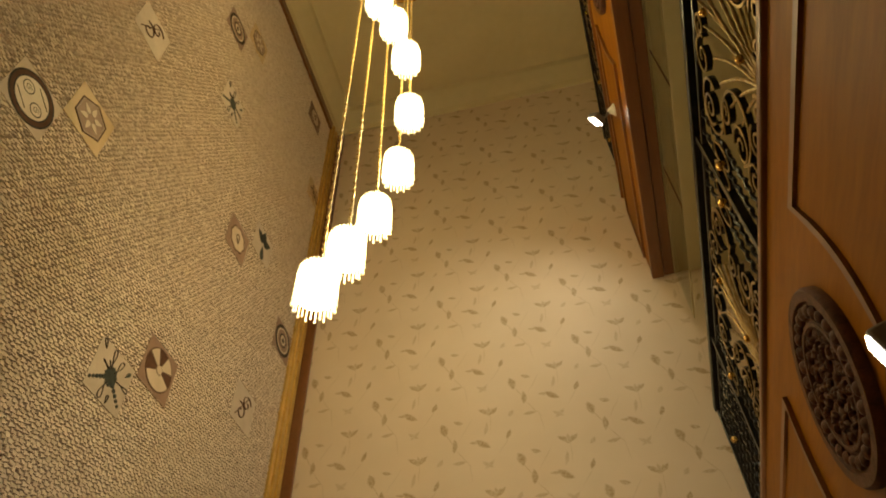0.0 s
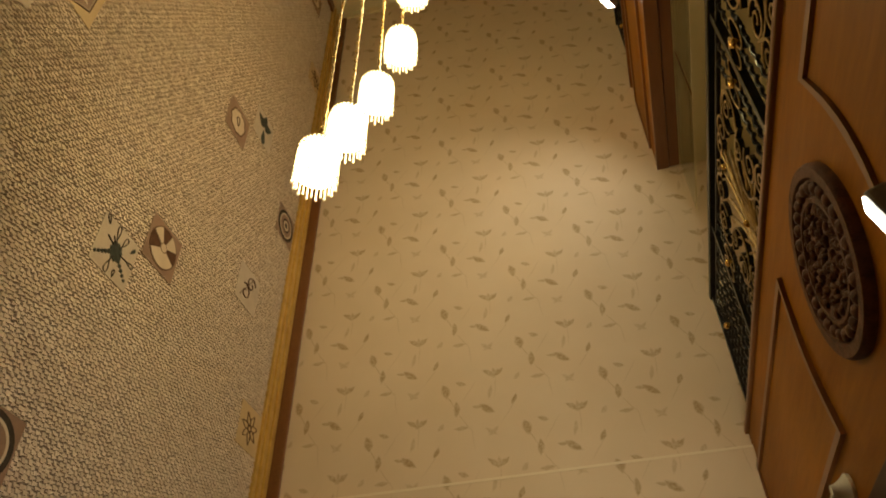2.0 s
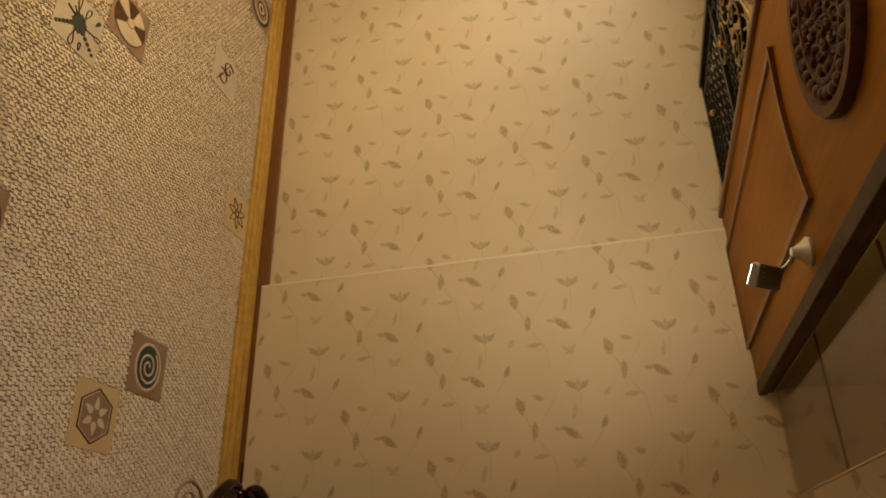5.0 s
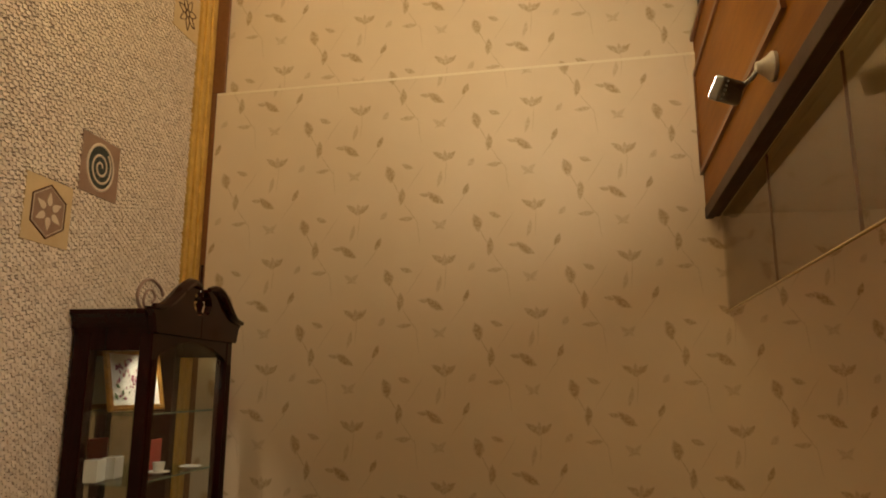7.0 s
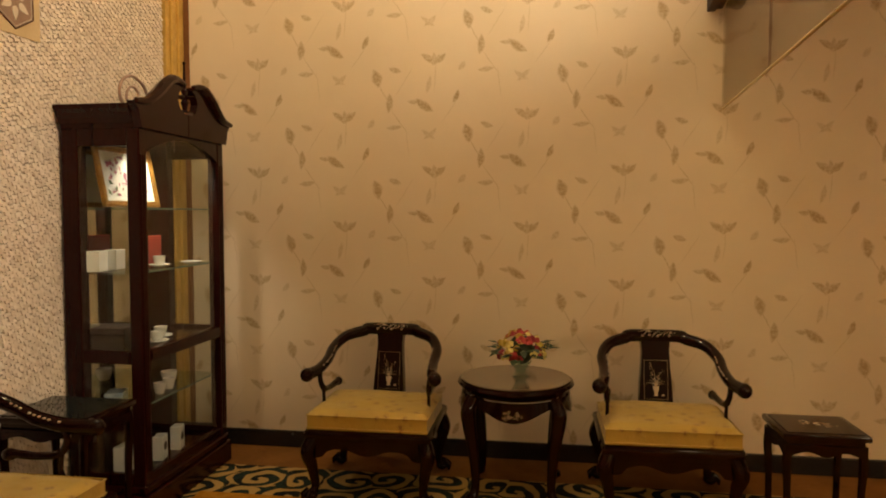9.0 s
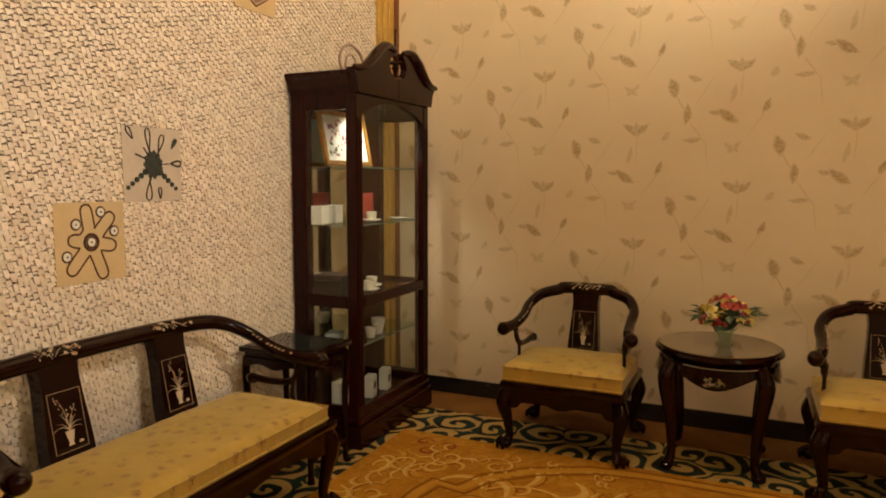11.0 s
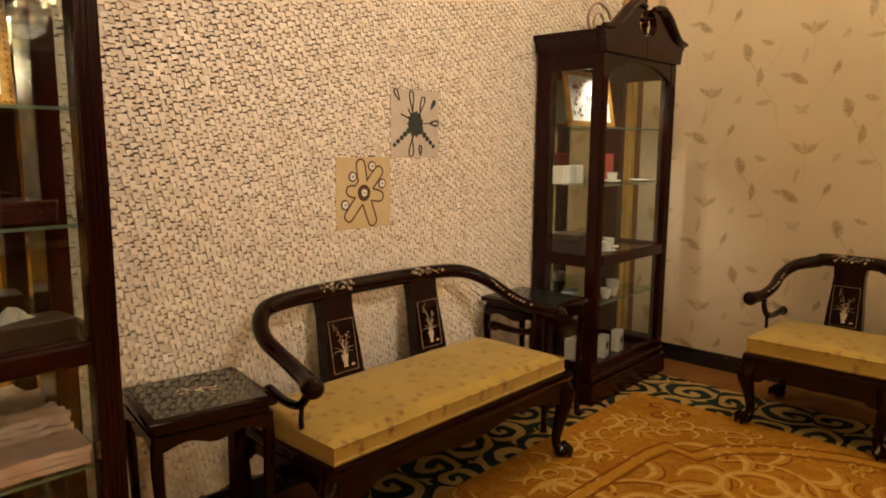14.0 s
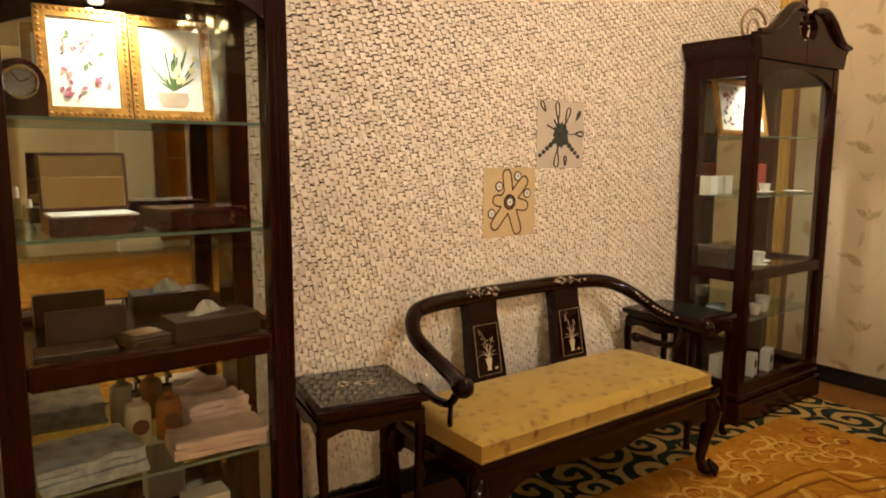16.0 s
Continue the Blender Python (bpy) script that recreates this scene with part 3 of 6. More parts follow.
bm = B()
box(bm, EAST, EAST + 0.3, SOUTH - 0.3, 0.3, -0.2, TOP + 0.2)
solid("wall_east", bm, PLASTER, "plain cream painted wall behind the galleries", "wall")
bm = B()
box(bm, -0.3, EAST + 0.3, SOUTH - 0.3, SOUTH, -0.2, TOP + 0.2)
solid("wall_south", bm, PLASTER, "plain cream painted wall at the far end of the hall", "wall")
bm = B()
box(bm, -0.3, EAST + 0.3, SOUTH - 0.3, 0.3, TOP, TOP + 0.3)
solid("ceiling", bm, CEIL, "cream painted ceiling high over the hall", "ceiling")

# cove along the ceiling
bm = B()
prof = [(0.0, 0.0), (0.03, 0.0), (0.05, 0.06), (0.12, 0.12), (0.2, 0.2), (0.22, 0.27), (0.0, 0.27)]
slab(bm, prof, EAST, Matrix.Translation((0, 0.03, TOP - 0.272)) @ Matrix(((0, 0, 1, 0), (-1, 0, 0, 0), (0, 1, 0, 0), (0, 0, 0, 1))))
solid("cornice_north", bm, CEIL, "cream plaster cornice over the papered wall", "cornice")
bm = B()
slab(bm, [(x + 0.0, y) for x, y in prof], -SOUTH, Matrix.Translation((0.0, SOUTH, TOP - 0.272)) @ Matrix(((1, 0, 0, 0), (0, 0, 1, 0), (0, 1, 0, 0), (0, 0, 0, 1))))
solid("cornice_west", bm, CEIL, "cream plaster cornice over the stone-chip wall", "cornice")

bm = B()
box(bm, 0.06, EAST, -0.018, 0.0, 0.0, 0.1, 0.004)
solid("baseboard_north", bm, BLACK, "black skirting board along the papered wall", "baseboard")
bm = B()
box(bm, 0.0, 0.02, SOUTH, -0.178, 0.0, 0.1, 0.004)
solid("baseboard_west", bm, BLACK, "black skirting board along the stone-chip wall", "baseboard")

# corner moulding: brown board on the papered wall, ridged gilt strip on the chip wall
bm = B()
box(bm, 0.004, 0.112, 0.0, 0.026, SEAM + 0.003, TOP - 0.28, 0.004)
box(bm, 0.004, 0.066, 0.0, 0.026, 0.0, SEAM, 0.003)
solid("corner_board", bm, HONEY_DARK, "flat brown wooden board in the corner", "trim")
gm = thing("corner_moulding", "ridged gilt wooden moulding up the room corner", "trim", kind="structure")
for k, (y0, y1, d) in enumerate(((-0.175, -0.138, 0.022), (-0.136, -0.1, 0.036), (-0.098, -0.062, 0.024), (-0.06, -0.004, 0.036))):
    bm = B()
    box(bm, -0.008, d, y0, y1, 0.0, TOP - 0.28, 0.006)
    part("ridge", bm, GILT, gm)
bm = B()
box(bm, -0.008, 0.03, -6.0, -0.177, TOP - 0.42, TOP - 0.29, 0.006)
solid("picture_rail", bm, HONEY_DARK, "brown wooden rail along the top of the chip wall", "trim")


# stone-chip wall: thousands of small tilted chips
def chip_wall(y0, y1, z0, z1, a, b, holes):
    """Large and small squarish chips on a turned lattice; recessed edges leave short dark steps."""
    rng = np.random.default_rng(5)
    n = int(max(y1 - y0, z1 - z0) / a * 1.6) + 8
    verts, faces, single = [], [], []

    def chip(l, r, lo, hi, low, top, y, z, nick=0.0):
        l, r, lo, hi = max(l, y0), min(r, y1), max(lo, z0), min(hi, z1)
        for q in holes:
            if q[0] < r and l < q[1] and q[2] < hi and lo < q[3]:
                cuts = (("l", r - q[1]), ("r", q[0] - l), ("lo", hi - q[3]), ("hi", q[2] - lo))
                side = max(cuts, key=lambda c: c[1])[0]
                l, r = (q[1], r) if side == "l" else (l, q[0]) if side == "r" else (l, r)
                lo, hi = (q[3], hi) if side == "lo" else (lo, q[2]) if side == "hi" else (lo, hi)
        if r - l < 0.004 or hi - lo < 0.004:
            return
        w = rng.uniform(0.0, 0.055, 4) * (r - l)
        c = [(l + w[0], lo), (r, lo + w[1] + nick), (r - w[2], hi), (l, hi - w[3] * 0.5)]
        e = rng.uniform(-0.001, 0.001, 4)
        own = [(-0.012, p, q) for p, q in c] + [(d, p, q) for (p, q), d in zip(c, (low + e[0], low + e[1], top + e[2], top + e[3]))]
        if -3.36 < y < -2.96 and 1.02 < z < 1.54 and len(single) < 300:
            single.append(own)
            return
        k = len(verts)
        verts.extend(own)
        faces.append((k + 4, k + 5, k + 6, k + 7))
        faces.extend((k + i, k + (i + 1) % 4, k + 4 + (i + 1) % 4, k + 4 + i) for i in range(4))

    for i in range(-n, n):
        for j in range(-n, n):
            y, z = y0 + i * a + j * b, z0 - i * b + j * a
            if not (y0 - a < y < y1 and z0 - a < z < z1):
                continue
            u = rng.uniform(0.0, 1.0, 7)
            # the large chip: its foot stands proud; a thin gap under it or beside it shows as a dark step
            nick = 0.006 + 0.006 * u[1] if u[0] < 0.72 else 0.0
            r = y + a - (0.0015 + 0.003 * u[3] if u[2] < 0.32 else -0.001)
            chip(y - 0.001 * u[6], r, z + (0.003 * u[6] if u[6] > 0.7 else -0.001), z + a + 0.001, 0.003 + 0.006 * u[4], -0.0032 + 0.0042 * u[5], y, z, nick)
            # the small chip beside it
            u = rng.uniform(0.0, 1.0, 6)
            lo = z + a - b + (0.003 + 0.005 * u[1] if u[0] < 0.72 else -0.001)
            chip(y + a - 0.001, y + a + b - (0.003 * u[3] if u[2] < 0.5 else -0.001), lo, z + a + 0.001, -0.001 + 0.006 * u[4], -0.005 + 0.0042 * u[5], y, z)
    me = bpy.data.meshes.new("stone_chips")
    me.from_pydata(verts, [], faces)
    me.materials.append(CHIPS)
    rest = new("stone_chips", me)
    rest.parent = WEST
    rest["label"], rest["kind"] = "cream stone chips set rough over the whole wall", "stuff"
    for own in single:
        me = bpy.data.meshes.new("stone_chip")
        me.from_pydata(own, [], [(4, 5, 6, 7)] + [(s, (s + 1) % 4, 4 + (s + 1) % 4, 4 + s) for s in range(4)])
        me.materials.append(CHIPS)
        new("stone_chip", me).parent = WEST


TILE = 0.29
# decorated tiles set in the chip wall: y, z, design
INSERTS = [
    (-2.24, 1.135, "starfish"), (-1.945, 1.42, "splat"), (-0.985, 2.59, "spiral"), (-1.30, 2.29, "hexagon"), (-2.16, 2.87, "rings"),
    (-0.32, 3.79, "petals"), (-0.68, 4.65, "curl"), (-0.33, 5.54, "rings"), (-1.91, 3.97, "splat"), (-1.6, 4.25, "ball"),
    (-1.27, 5.72, "frame"), (-0.935, 6.03, "clover"), (-1.83, 6.73, "splat"), (-2.11, 7.52, "rings"), (-1.81, 7.88, "hexagon"),
    (-2.73, 6.1, "curl"), (-2.74, 5.0, "hexagon"), (-3.03, 4.7, "circles"), (-0.57, 8.6, "frame"), (-0.27, 7.57, "petals"),
]
chip_wall(-4.9, -0.178, 0.1, TOP - 0.41, 0.0222, 0.014, [(y - TILE / 2, y + TILE / 2, z - TILE / 2, z + TILE / 2) for y, z, d in INSERTS])
bm = B()
box(bm, -0.012, 0.004, SOUTH, -4.9, 0.0, TOP)
solid("wall_west_plain", bm, PLASTER, "cream plastered stretch of the same wall", "wall")


# ---- galleries on the east side ----
SKEW = -4.0
FACE = pose(3.033, 0, 0, 0, 0, SKEW)


def spiral(cx, cz, r0, r1, a0, turns, n=22):
    """Points of a flat scroll in the plane x = 0."""
    return [Vector((0, cx + (r0 + (r1 - r0) * t) * math.cos(a0 + turns * 2 * math.pi * t), cz + (r0 + (r1 - r0) * t) * math.sin(a0 + turns * 2 * math.pi * t))) for t in (i / n for i in range(n + 1))]


def medallion(parent, y, z, r):
    """A round carved rosette: rim with beads, leaf ring and a heart."""
    turn = Matrix.Translation((0, y, z)) @ Euler((0, -math.pi / 2, 0)).to_matrix().to_4x4()
    bm = B()
    lathe(bm, [(0, 0.0), (r, 0.0), (r, 0.02), (r * 0.97, 0.032), (r * 0.86, 0.032), (r * 0.84, 0.018), (r * 0.66, 0.018), (r * 0.64, 0.028), (r * 0.6, 0.028), (r * 0.58, 0.014), (0.0, 0.014)], n=48, m=turn)
    disc = part("medallion", bm, CARVED, parent, "round dark carved wooden rosette", True)
    for k in range(28):
        a = 2 * math.pi * k / 28
        bm = B()
        blob(bm, (-0.024, y + 0.75 * r * math.cos(a), z + 0.75 * r * math.sin(a)), (0.014, 0.021, 0.021), 8)
        part("bead", bm, CARVED, disc, smooth=True)
    rng = random.Random(int(-y * 10) + int(z))
    for ring, cnt in ((0.52, 20), (0.38, 15), (0.23, 9), (0.08, 4)):
        for k in range(cnt):
            a = 2 * math.pi * (k + rng.uniform(-0.3, 0.3)) / cnt
            c = (y + ring * r * math.cos(a), z + ring * r * math.sin(a))
            bm = B()
            for q in range(3):
                tilt = rng.uniform(0, math.pi)
                l, w = rng.uniform(0.013, 0.024), rng.uniform(0.005, 0.009)
                m = Matrix.Translation((-0.018, c[0] + rng.uniform(-0.012, 0.012), c[1] + rng.uniform(-0.012, 0.012))) @ Euler((tilt, 0, 0)).to_matrix().to_4x4() @ Matrix.Diagonal((0.012, l, w, 1))
                bmesh.ops.create_icosphere(bm, subdivisions=2, radius=1.0, matrix=m)
            part("carved_leaf", bm, CARVED, disc, smooth=True)


def raised_panel(parent, y0, y1, z0, z1, bow0, bow1):
    """A panel with a dark moulded rim; an end may be hollowed round a rosette."""

    def outline(d):
        n = 10
        end0 = [(y0 + d + bow0 * math.sin(math.pi * i / n), z0 + d + (z1 - z0 - 2 * d) * i / n) for i in range(n + 1)]
        end1 = [(y1 - d - bow1 * math.sin(math.pi * i / n), z1 - d - (z1 - z0 - 2 * d) * i / n) for i in range(n + 1)]
        return end0 + end1

    side = Matrix(((0, 0, -1, 0), (1, 0, 0, 0), (0, 1, 0, 0), (0, 0, 0, 1)))
    bm = B()
    ring_slab(bm, outline(0.0), outline(0.028), 0.018, side)
    part("panel_rim", bm, HONEY_DARK, parent, "dark brown moulded rim")
    bm = B()
    slab(bm, outline(0.03), 0.006, side)
    part("panel", bm, HONEY, parent)


def gallery(z, drop, face, under, label):
    """One gallery: soffit, hung glass panes, wooden parapet with rosettes, iron railing on top."""
    end = -8.6
    g = thing("gallery", label, "gallery", kind="structure")
    g.matrix_basis = FACE @ pose(face, 0, 0)
    bm = B()
    box(bm, under, 5.6, end, 0.29, z + 0.005, z + 0.45)
    part("soffit", bm, CEIL, g, "cream painted soffit under the gallery")
    half = under / 2
    for x0, x1, d in ((-0.006, half, 0.0), (half + 0.004, under - 0.002, 0.012)):
        bm = B()
        box(bm, x0, x1, end, 0.025, z - 0.02 + d, z + 0.045, 0.004)
        part("soffit_board", bm, BEAM if z < 4 else HONEY_DARK, g)
    bm = B()
    box(bm, 0.0, 0.06, end, 0.025, z + 0.047, z + 1.06)
    part("parapet", bm, HONEY, g, "honey-coloured wooden parapet boards")
    bm = B()
    box(bm, -0.02, 0.08, end, 0.025, z + 1.062, z + 1.095, 0.008)
    part("parapet_cap", bm, HONEY_DARK, g)
    raised_panel(g, -1.81, 0.02, z + 0.235, z + 0.86, 0.05, 0.0)
    medallion(g, -2.35, z + 0.52, 0.285)
    raised_panel(g, -4.65, -2.74, z + 0.235, z + 0.86, 0.06, 0.06)
    medallion(g, -5.1, z + 0.52, 0.285)
    raised_panel(g, -7.5, -5.57, z + 0.235, z + 0.86, 0.06, 0.06)
    joints = [0.02, -1.05, -1.97, -2.89, -3.81, -4.73, -5.65, -6.57, -7.49]
    for a, b in zip(joints, joints[1:]):
        bm = B()
        box(bm, under + 0.004, under + 0.014, b + 0.002, a - 0.002, z - drop, z - 0.002)
        pane = part("glass_pane", bm, SMOKED if z < 4 else PANE, g, "hung glass pane with polished edge")
        bm = B()
        box(bm, under + 0.003, under + 0.015, b + 0.002, a - 0.002, z - drop - 0.006, z - drop - 0.0005)
        part("pane_edge", bm, CEIL, pane, "pale metal channel")
        bm = B()
        box(bm, under + 0.004, under + 0.014, b - 0.001, b + 0.001, z - drop, z - 0.002)
        part("pane_joint", bm, HONEY_DARK, pane)
    return g


gallery(2.494, 0.531, 0.0, 0.075, "first gallery with honey wood parapet and hung glass panes")
gallery(5.845, 0.505, -0.045, 0.17, "upper gallery with honey wood parapet over brown soffit boards")


def ribbon(bm, pts, t, x0, x1):
    """A flat iron bar bent on edge along points of the plane x = 0."""
    rows = []
    for i, p in enumerate(pts):
        d = (pts[min(i + 1, len(pts) - 1)] - pts[max(i - 1, 0)]).normalized()
        nrm = Vector((0, -d.z, d.y)) * t
        rows.append([bm.verts.new((x, *(p + nrm * k).yz)) for x, k in ((x0, 1), (x0, -1), (x1, -1), (x1, 1))])
    for a, b in zip(rows, rows[1:]):
        for k in range(4):
            bm.faces.new((a[k], a[(k + 1) % 4], b[(k + 1) % 4], b[k]))
    bm.faces.new(rows[0][::-1])
    bm.faces.new(rows[-1])


def railing(z, face, count, label):
    """Wrought-iron railing: rails, posts, twisted bars with rings, and bays of fans and flat-bar scrolls with gilded edges."""
    r = thing("iron_railing", label, "railing")
    r.matrix_basis = FACE @ pose(face + 0.05, 0, 0)
    h, w, first = 0.95, 1.43, -0.78
    end = first - w * count

    def scroll(pts):
        bm = B()
        ribbon(bm, pts, 0.0045, -0.01, 0.012)
        sc = part("scroll", bm, IRON, r, "flat iron scroll")
        bm = B()
        ribbon(bm, pts, 0.005, -0.014, -0.0105)
        part("gilded_edge", bm, BRONZED, sc, "gilded front edge")

    for name, z0, z1, t in (("top_rail", h - 0.045, h, 0.03), ("under_rail", h - 0.12, h - 0.1, 0.012), ("bottom_rail", 0.05, 0.075, 0.014)):
        bm = B()
        box(bm, -t, t, end, -0.012, z + z0, z + z1, 0.006)
        part(name, bm, IRON, r)
    for y in [-0.032] + [first - w * k for k in range(count + 1)]:
        bm = B()
        box(bm, -0.018, 0.018, y - 0.018, y + 0.018, z, z + h - 0.04, 0.003)
        part("post", bm, IRON, r)
    # end bay against the wall: close bars, one with a knob
    for y in (-0.12, -0.23, -0.34, -0.46, -0.57, -0.68):
        pts = [(0.005 * math.cos(i * 1.9), y + 0.005 * math.sin(i * 1.9), z + 0.07 + (h - 0.18) * i / 40) for i in range(41)]
        bm = B()
        tube(bm, pts, [0.012 if 8 < i < 32 and i % 2 else 0.0095 for i in range(41)], 6)
        part("twisted_bar", bm, IRON, r)
    bm = B()
    blob(bm, (-0.016, -0.23, z + 0.56), (0.022, 0.022, 0.022), 10)
    part("knob", bm, BRASS, r, "small brass knob", True)
    for k in range(count):
        y0 = first - w * k
        yc = y0 - w / 2
        for d in (0.1, 0.19, w - 0.19, w - 0.1):
            pts = [(0.005 * math.cos(i * 1.9), y0 - d + 0.005 * math.sin(i * 1.9), z + 0.07 + (h - 0.18) * i / 40) for i in range(41)]
            bm = B()
            tube(bm, pts, [0.011 if 8 < i < 32 and i % 2 else 0.0085 for i in range(41)], 6)
            part("twisted_bar", bm, IRON, r)
            if d in (0.1, w - 0.1):
                bm = B()
                blob(bm, (-0.016, y0 - d, z + 0.55), (0.022, 0.022, 0.022), 10)
                part("knob", bm, BRASS, r, "small brass knob", True)
                for s in (-1, 1):
                    scroll([Vector((0, y0 - d + s * (0.048 + 0.042 * math.cos(a)), z + 0.55 + 0.09 * math.sin(a))) for a in (2 * math.pi * i / 20 for i in range(21))])
        # fan of twisted bars
        for q in range(11):
            a = radians(22 + q * 13.6)
            p0, p1 = Vector((0, yc + 0.05 * math.cos(a), z + 0.14 + 0.05 * math.sin(a))), Vector((0, yc + 0.36 * math.cos(a), z + 0.16 + (0.62 if 3 < q < 7 else 0.52) * math.sin(a)))
            pts = [p0.lerp(p1, i / 14) + Vector((0, 0.02 * math.sin(i / 14 * math.pi) * (1 if q > 5 else -1), 0)) for i in range(15)]
            bm = B()
            tube(bm, pts, [0.005 + 0.003 * (i % 2) for i in range(15)], 6)
            part("fan_bar", bm, BRONZED, r, "twisted gilded bar")
        for s in (-1, 1):
            for cx, cz, r0, r1, a0, t in ((0.27, 0.3, 0.15, 0.1, 1.0, 0.75), (0.30, 0.27, 0.075, 0.012, 1.2, 1.6), (0.26, 0.42, 0.05, 0.01, 3.0, 1.4), (0.3, 0.56, 0.12, 0.07, -1.4, 0.8), (0.33, 0.58, 0.065, 0.012, -1.0, 1.6), (0.17, 0.64, 0.075, 0.012, 3.3, -1.5), (0.07, 0.66, 0.05, 0.01, 0.2, 1.3),
                                          (0.34, 0.15, 0.06, 0.012, 0.3, 1.5), (0.2, 0.14, 0.055, 0.012, 2.2, -1.4), (0.09, 0.13, 0.045, 0.01, 2.2, 1.2)):
                scroll([Vector((0, yc + s * 1.2 * p.y, z + 1.14 * p.z)) for p in spiral(cx, cz, r0, r1, a0, t)])
        for dz in (0.3, 0.68):
            bm = B()
            blob(bm, (-0.012, yc, z + dz), (0.018, 0.018, 0.018), 8)
            part("knob", bm, BRASS, r, "small brass knob", True)
    return r


railing(3.59, 0.0, 4, "black wrought-iron railing with gilded fans and scrolls on the first gallery")
railing(6.945, -0.045, 4, "black wrought-iron railing with gilded scrolls on the upper gallery")


# ---- floodlights clamped to the parapets ----
WHITE_METAL = plain("white_painted_metal", (0.7, 0.68, 0.62), (0.6, 0.57, 0.5), 20, 0.4, coat=0.2)
CHROME = plain("polished_chrome", (0.75, 0.74, 0.72), (0.65, 0.64, 0.62), 12, 0.14, metal=1.0)
GREY_METAL = plain("grey_metal", (0.3, 0.29, 0.27), (0.22, 0.21, 0.2), 25, 0.4, metal=0.6)
FLOOD = glowing("lit_floodlight_glass", (1.0, 0.93, 0.8), 60.0)
FLOOD_TONE = (1.0, 0.88, 0.70)


def floodlight(ly, z, off, aim, watts, cone, label, hw=0.055, hh=0.042, tone=FLOOD_TONE, reach=0.17, soft=0.05):
    """A small box lamp on a bell-shaped foot; it shines along a cone."""
    t = thing("floodlight", label, "floodlight")
    foot = FACE @ Vector((off + 0.0, ly, z + 0.06))
    body = FACE @ Vector((off - reach, ly + 0.02, z))
    bm = B()
    m = Matrix.Translation(foot) @ pose(0, 0, 0, 0, -90, SKEW)
    lathe(bm, [(0, 0), (0.05, 0), (0.052, 0.012), (0.035, 0.03), (0.022, 0.05), (0.02, 0.062), (0, 0.064)], m=m, n=20)
    part("bell_foot", bm, WHITE_METAL, t, "white bell-shaped foot", True)
    bm = B()
    tube(bm, curve([foot + Vector((-0.05, 0, 0)), (foot + body) / 2 + Vector((0, 0, -0.012)), body + Vector((0.03, 0, 0))], 4), 0.009, 8)
    part("arm", bm, GREY_METAL, t, smooth=True)
    turn = look(body, aim)
    bm = B()
    box(bm, -hw, hw, -hh, hh, 0.0, 0.045, 0.008, turn)
    for k in range(5):
        box(bm, -hw * 0.75, hw * 0.75, (k - 2) * hh * 0.36 - 0.003, (k - 2) * hh * 0.36 + 0.003, 0.044, 0.056, 0, turn)
    head = part("lamp_box", bm, GREY_METAL, t, "grey box with cooling ribs")
    bm = B()
    box(bm, -hw + 0.008, hw - 0.008, -hh + 0.008, hh - 0.008, -0.004, 0.0005, 0, turn)
    part("lamp_glass", bm, FLOOD, head, "glowing front glass")
    data = bpy.data.lights.new("floodlight_beam", "SPOT")
    data.energy, data.spot_size, data.spot_blend, data.shadow_soft_size, data.color = watts, radians(cone), 1.0, soft, tone
    new("floodlight_beam", data).matrix_basis = turn @ pose(0, 0, -0.012)
    return t


floodlight(-1.62, 2.56, 0.0, (1.6, 0.0, 3.8), 118, 126, "grey floodlight on a white foot, turned to the papered wall", tone=(1.0, 0.87, 0.62))
floodlight(-3.05, 2.6, 0.0, (0.0, -2.1, 2.0), 124, 84, "lit grey floodlight on a white foot, turned to the stone-chip wall", 0.03, 0.06, (1.0, 0.91, 0.78), 0.14, 0.12)
floodlight(-1.22, 6.4, -0.045, (1.05, 0.0, 4.4), 155, 130, "glaring floodlight on the upper parapet", tone=(1.0, 0.95, 0.82))


# ---- chandelier of hanging lanterns ----
LIT = glowing("lit_crystal_shade", (1.0, 0.79, 0.41), 80.0)
# beads and drops emit a little, standing in for lamplight caught in crystal
GLOW_CRYSTAL = glowing("self_glowing_crystal", (1.0, 0.76, 0.38), 4.0)
CHAIN = plain("gilt_chain", (0.85, 0.63, 0.24), (0.7, 0.48, 0.14), 60, 0.35, metal=0.1)
LANTERNS = [
    (1.14, -2.18, 4.03), (1.21, -2.07, 4.37), (1.28, -1.9, 4.84), (1.39, -1.85, 5.33), (1.47, -1.91, 5.86), (1.51, -2.15, 6.15), (1.45, -2.26, 6.47), (1.37, -2.37, 6.66), (1.28, -2.62, 7.0), (1.22, -2.8, 7.4), (1.3, -2.85, 7.8),
]
chand = thing("lantern_chandelier", "lit spiral chandelier of beaded crystal lanterns on gilt chains", "chandelier")
bm = B()
lathe(bm, [(0, 0), (0.3, 0), (0.32, 0.02), (0.3, 0.05), (0, 0.05)], (1.28, -1.6, TOP - 0.052), 40)
part("ceiling_plate", bm, BRASS, chand, "round gilt ceiling plate", True)
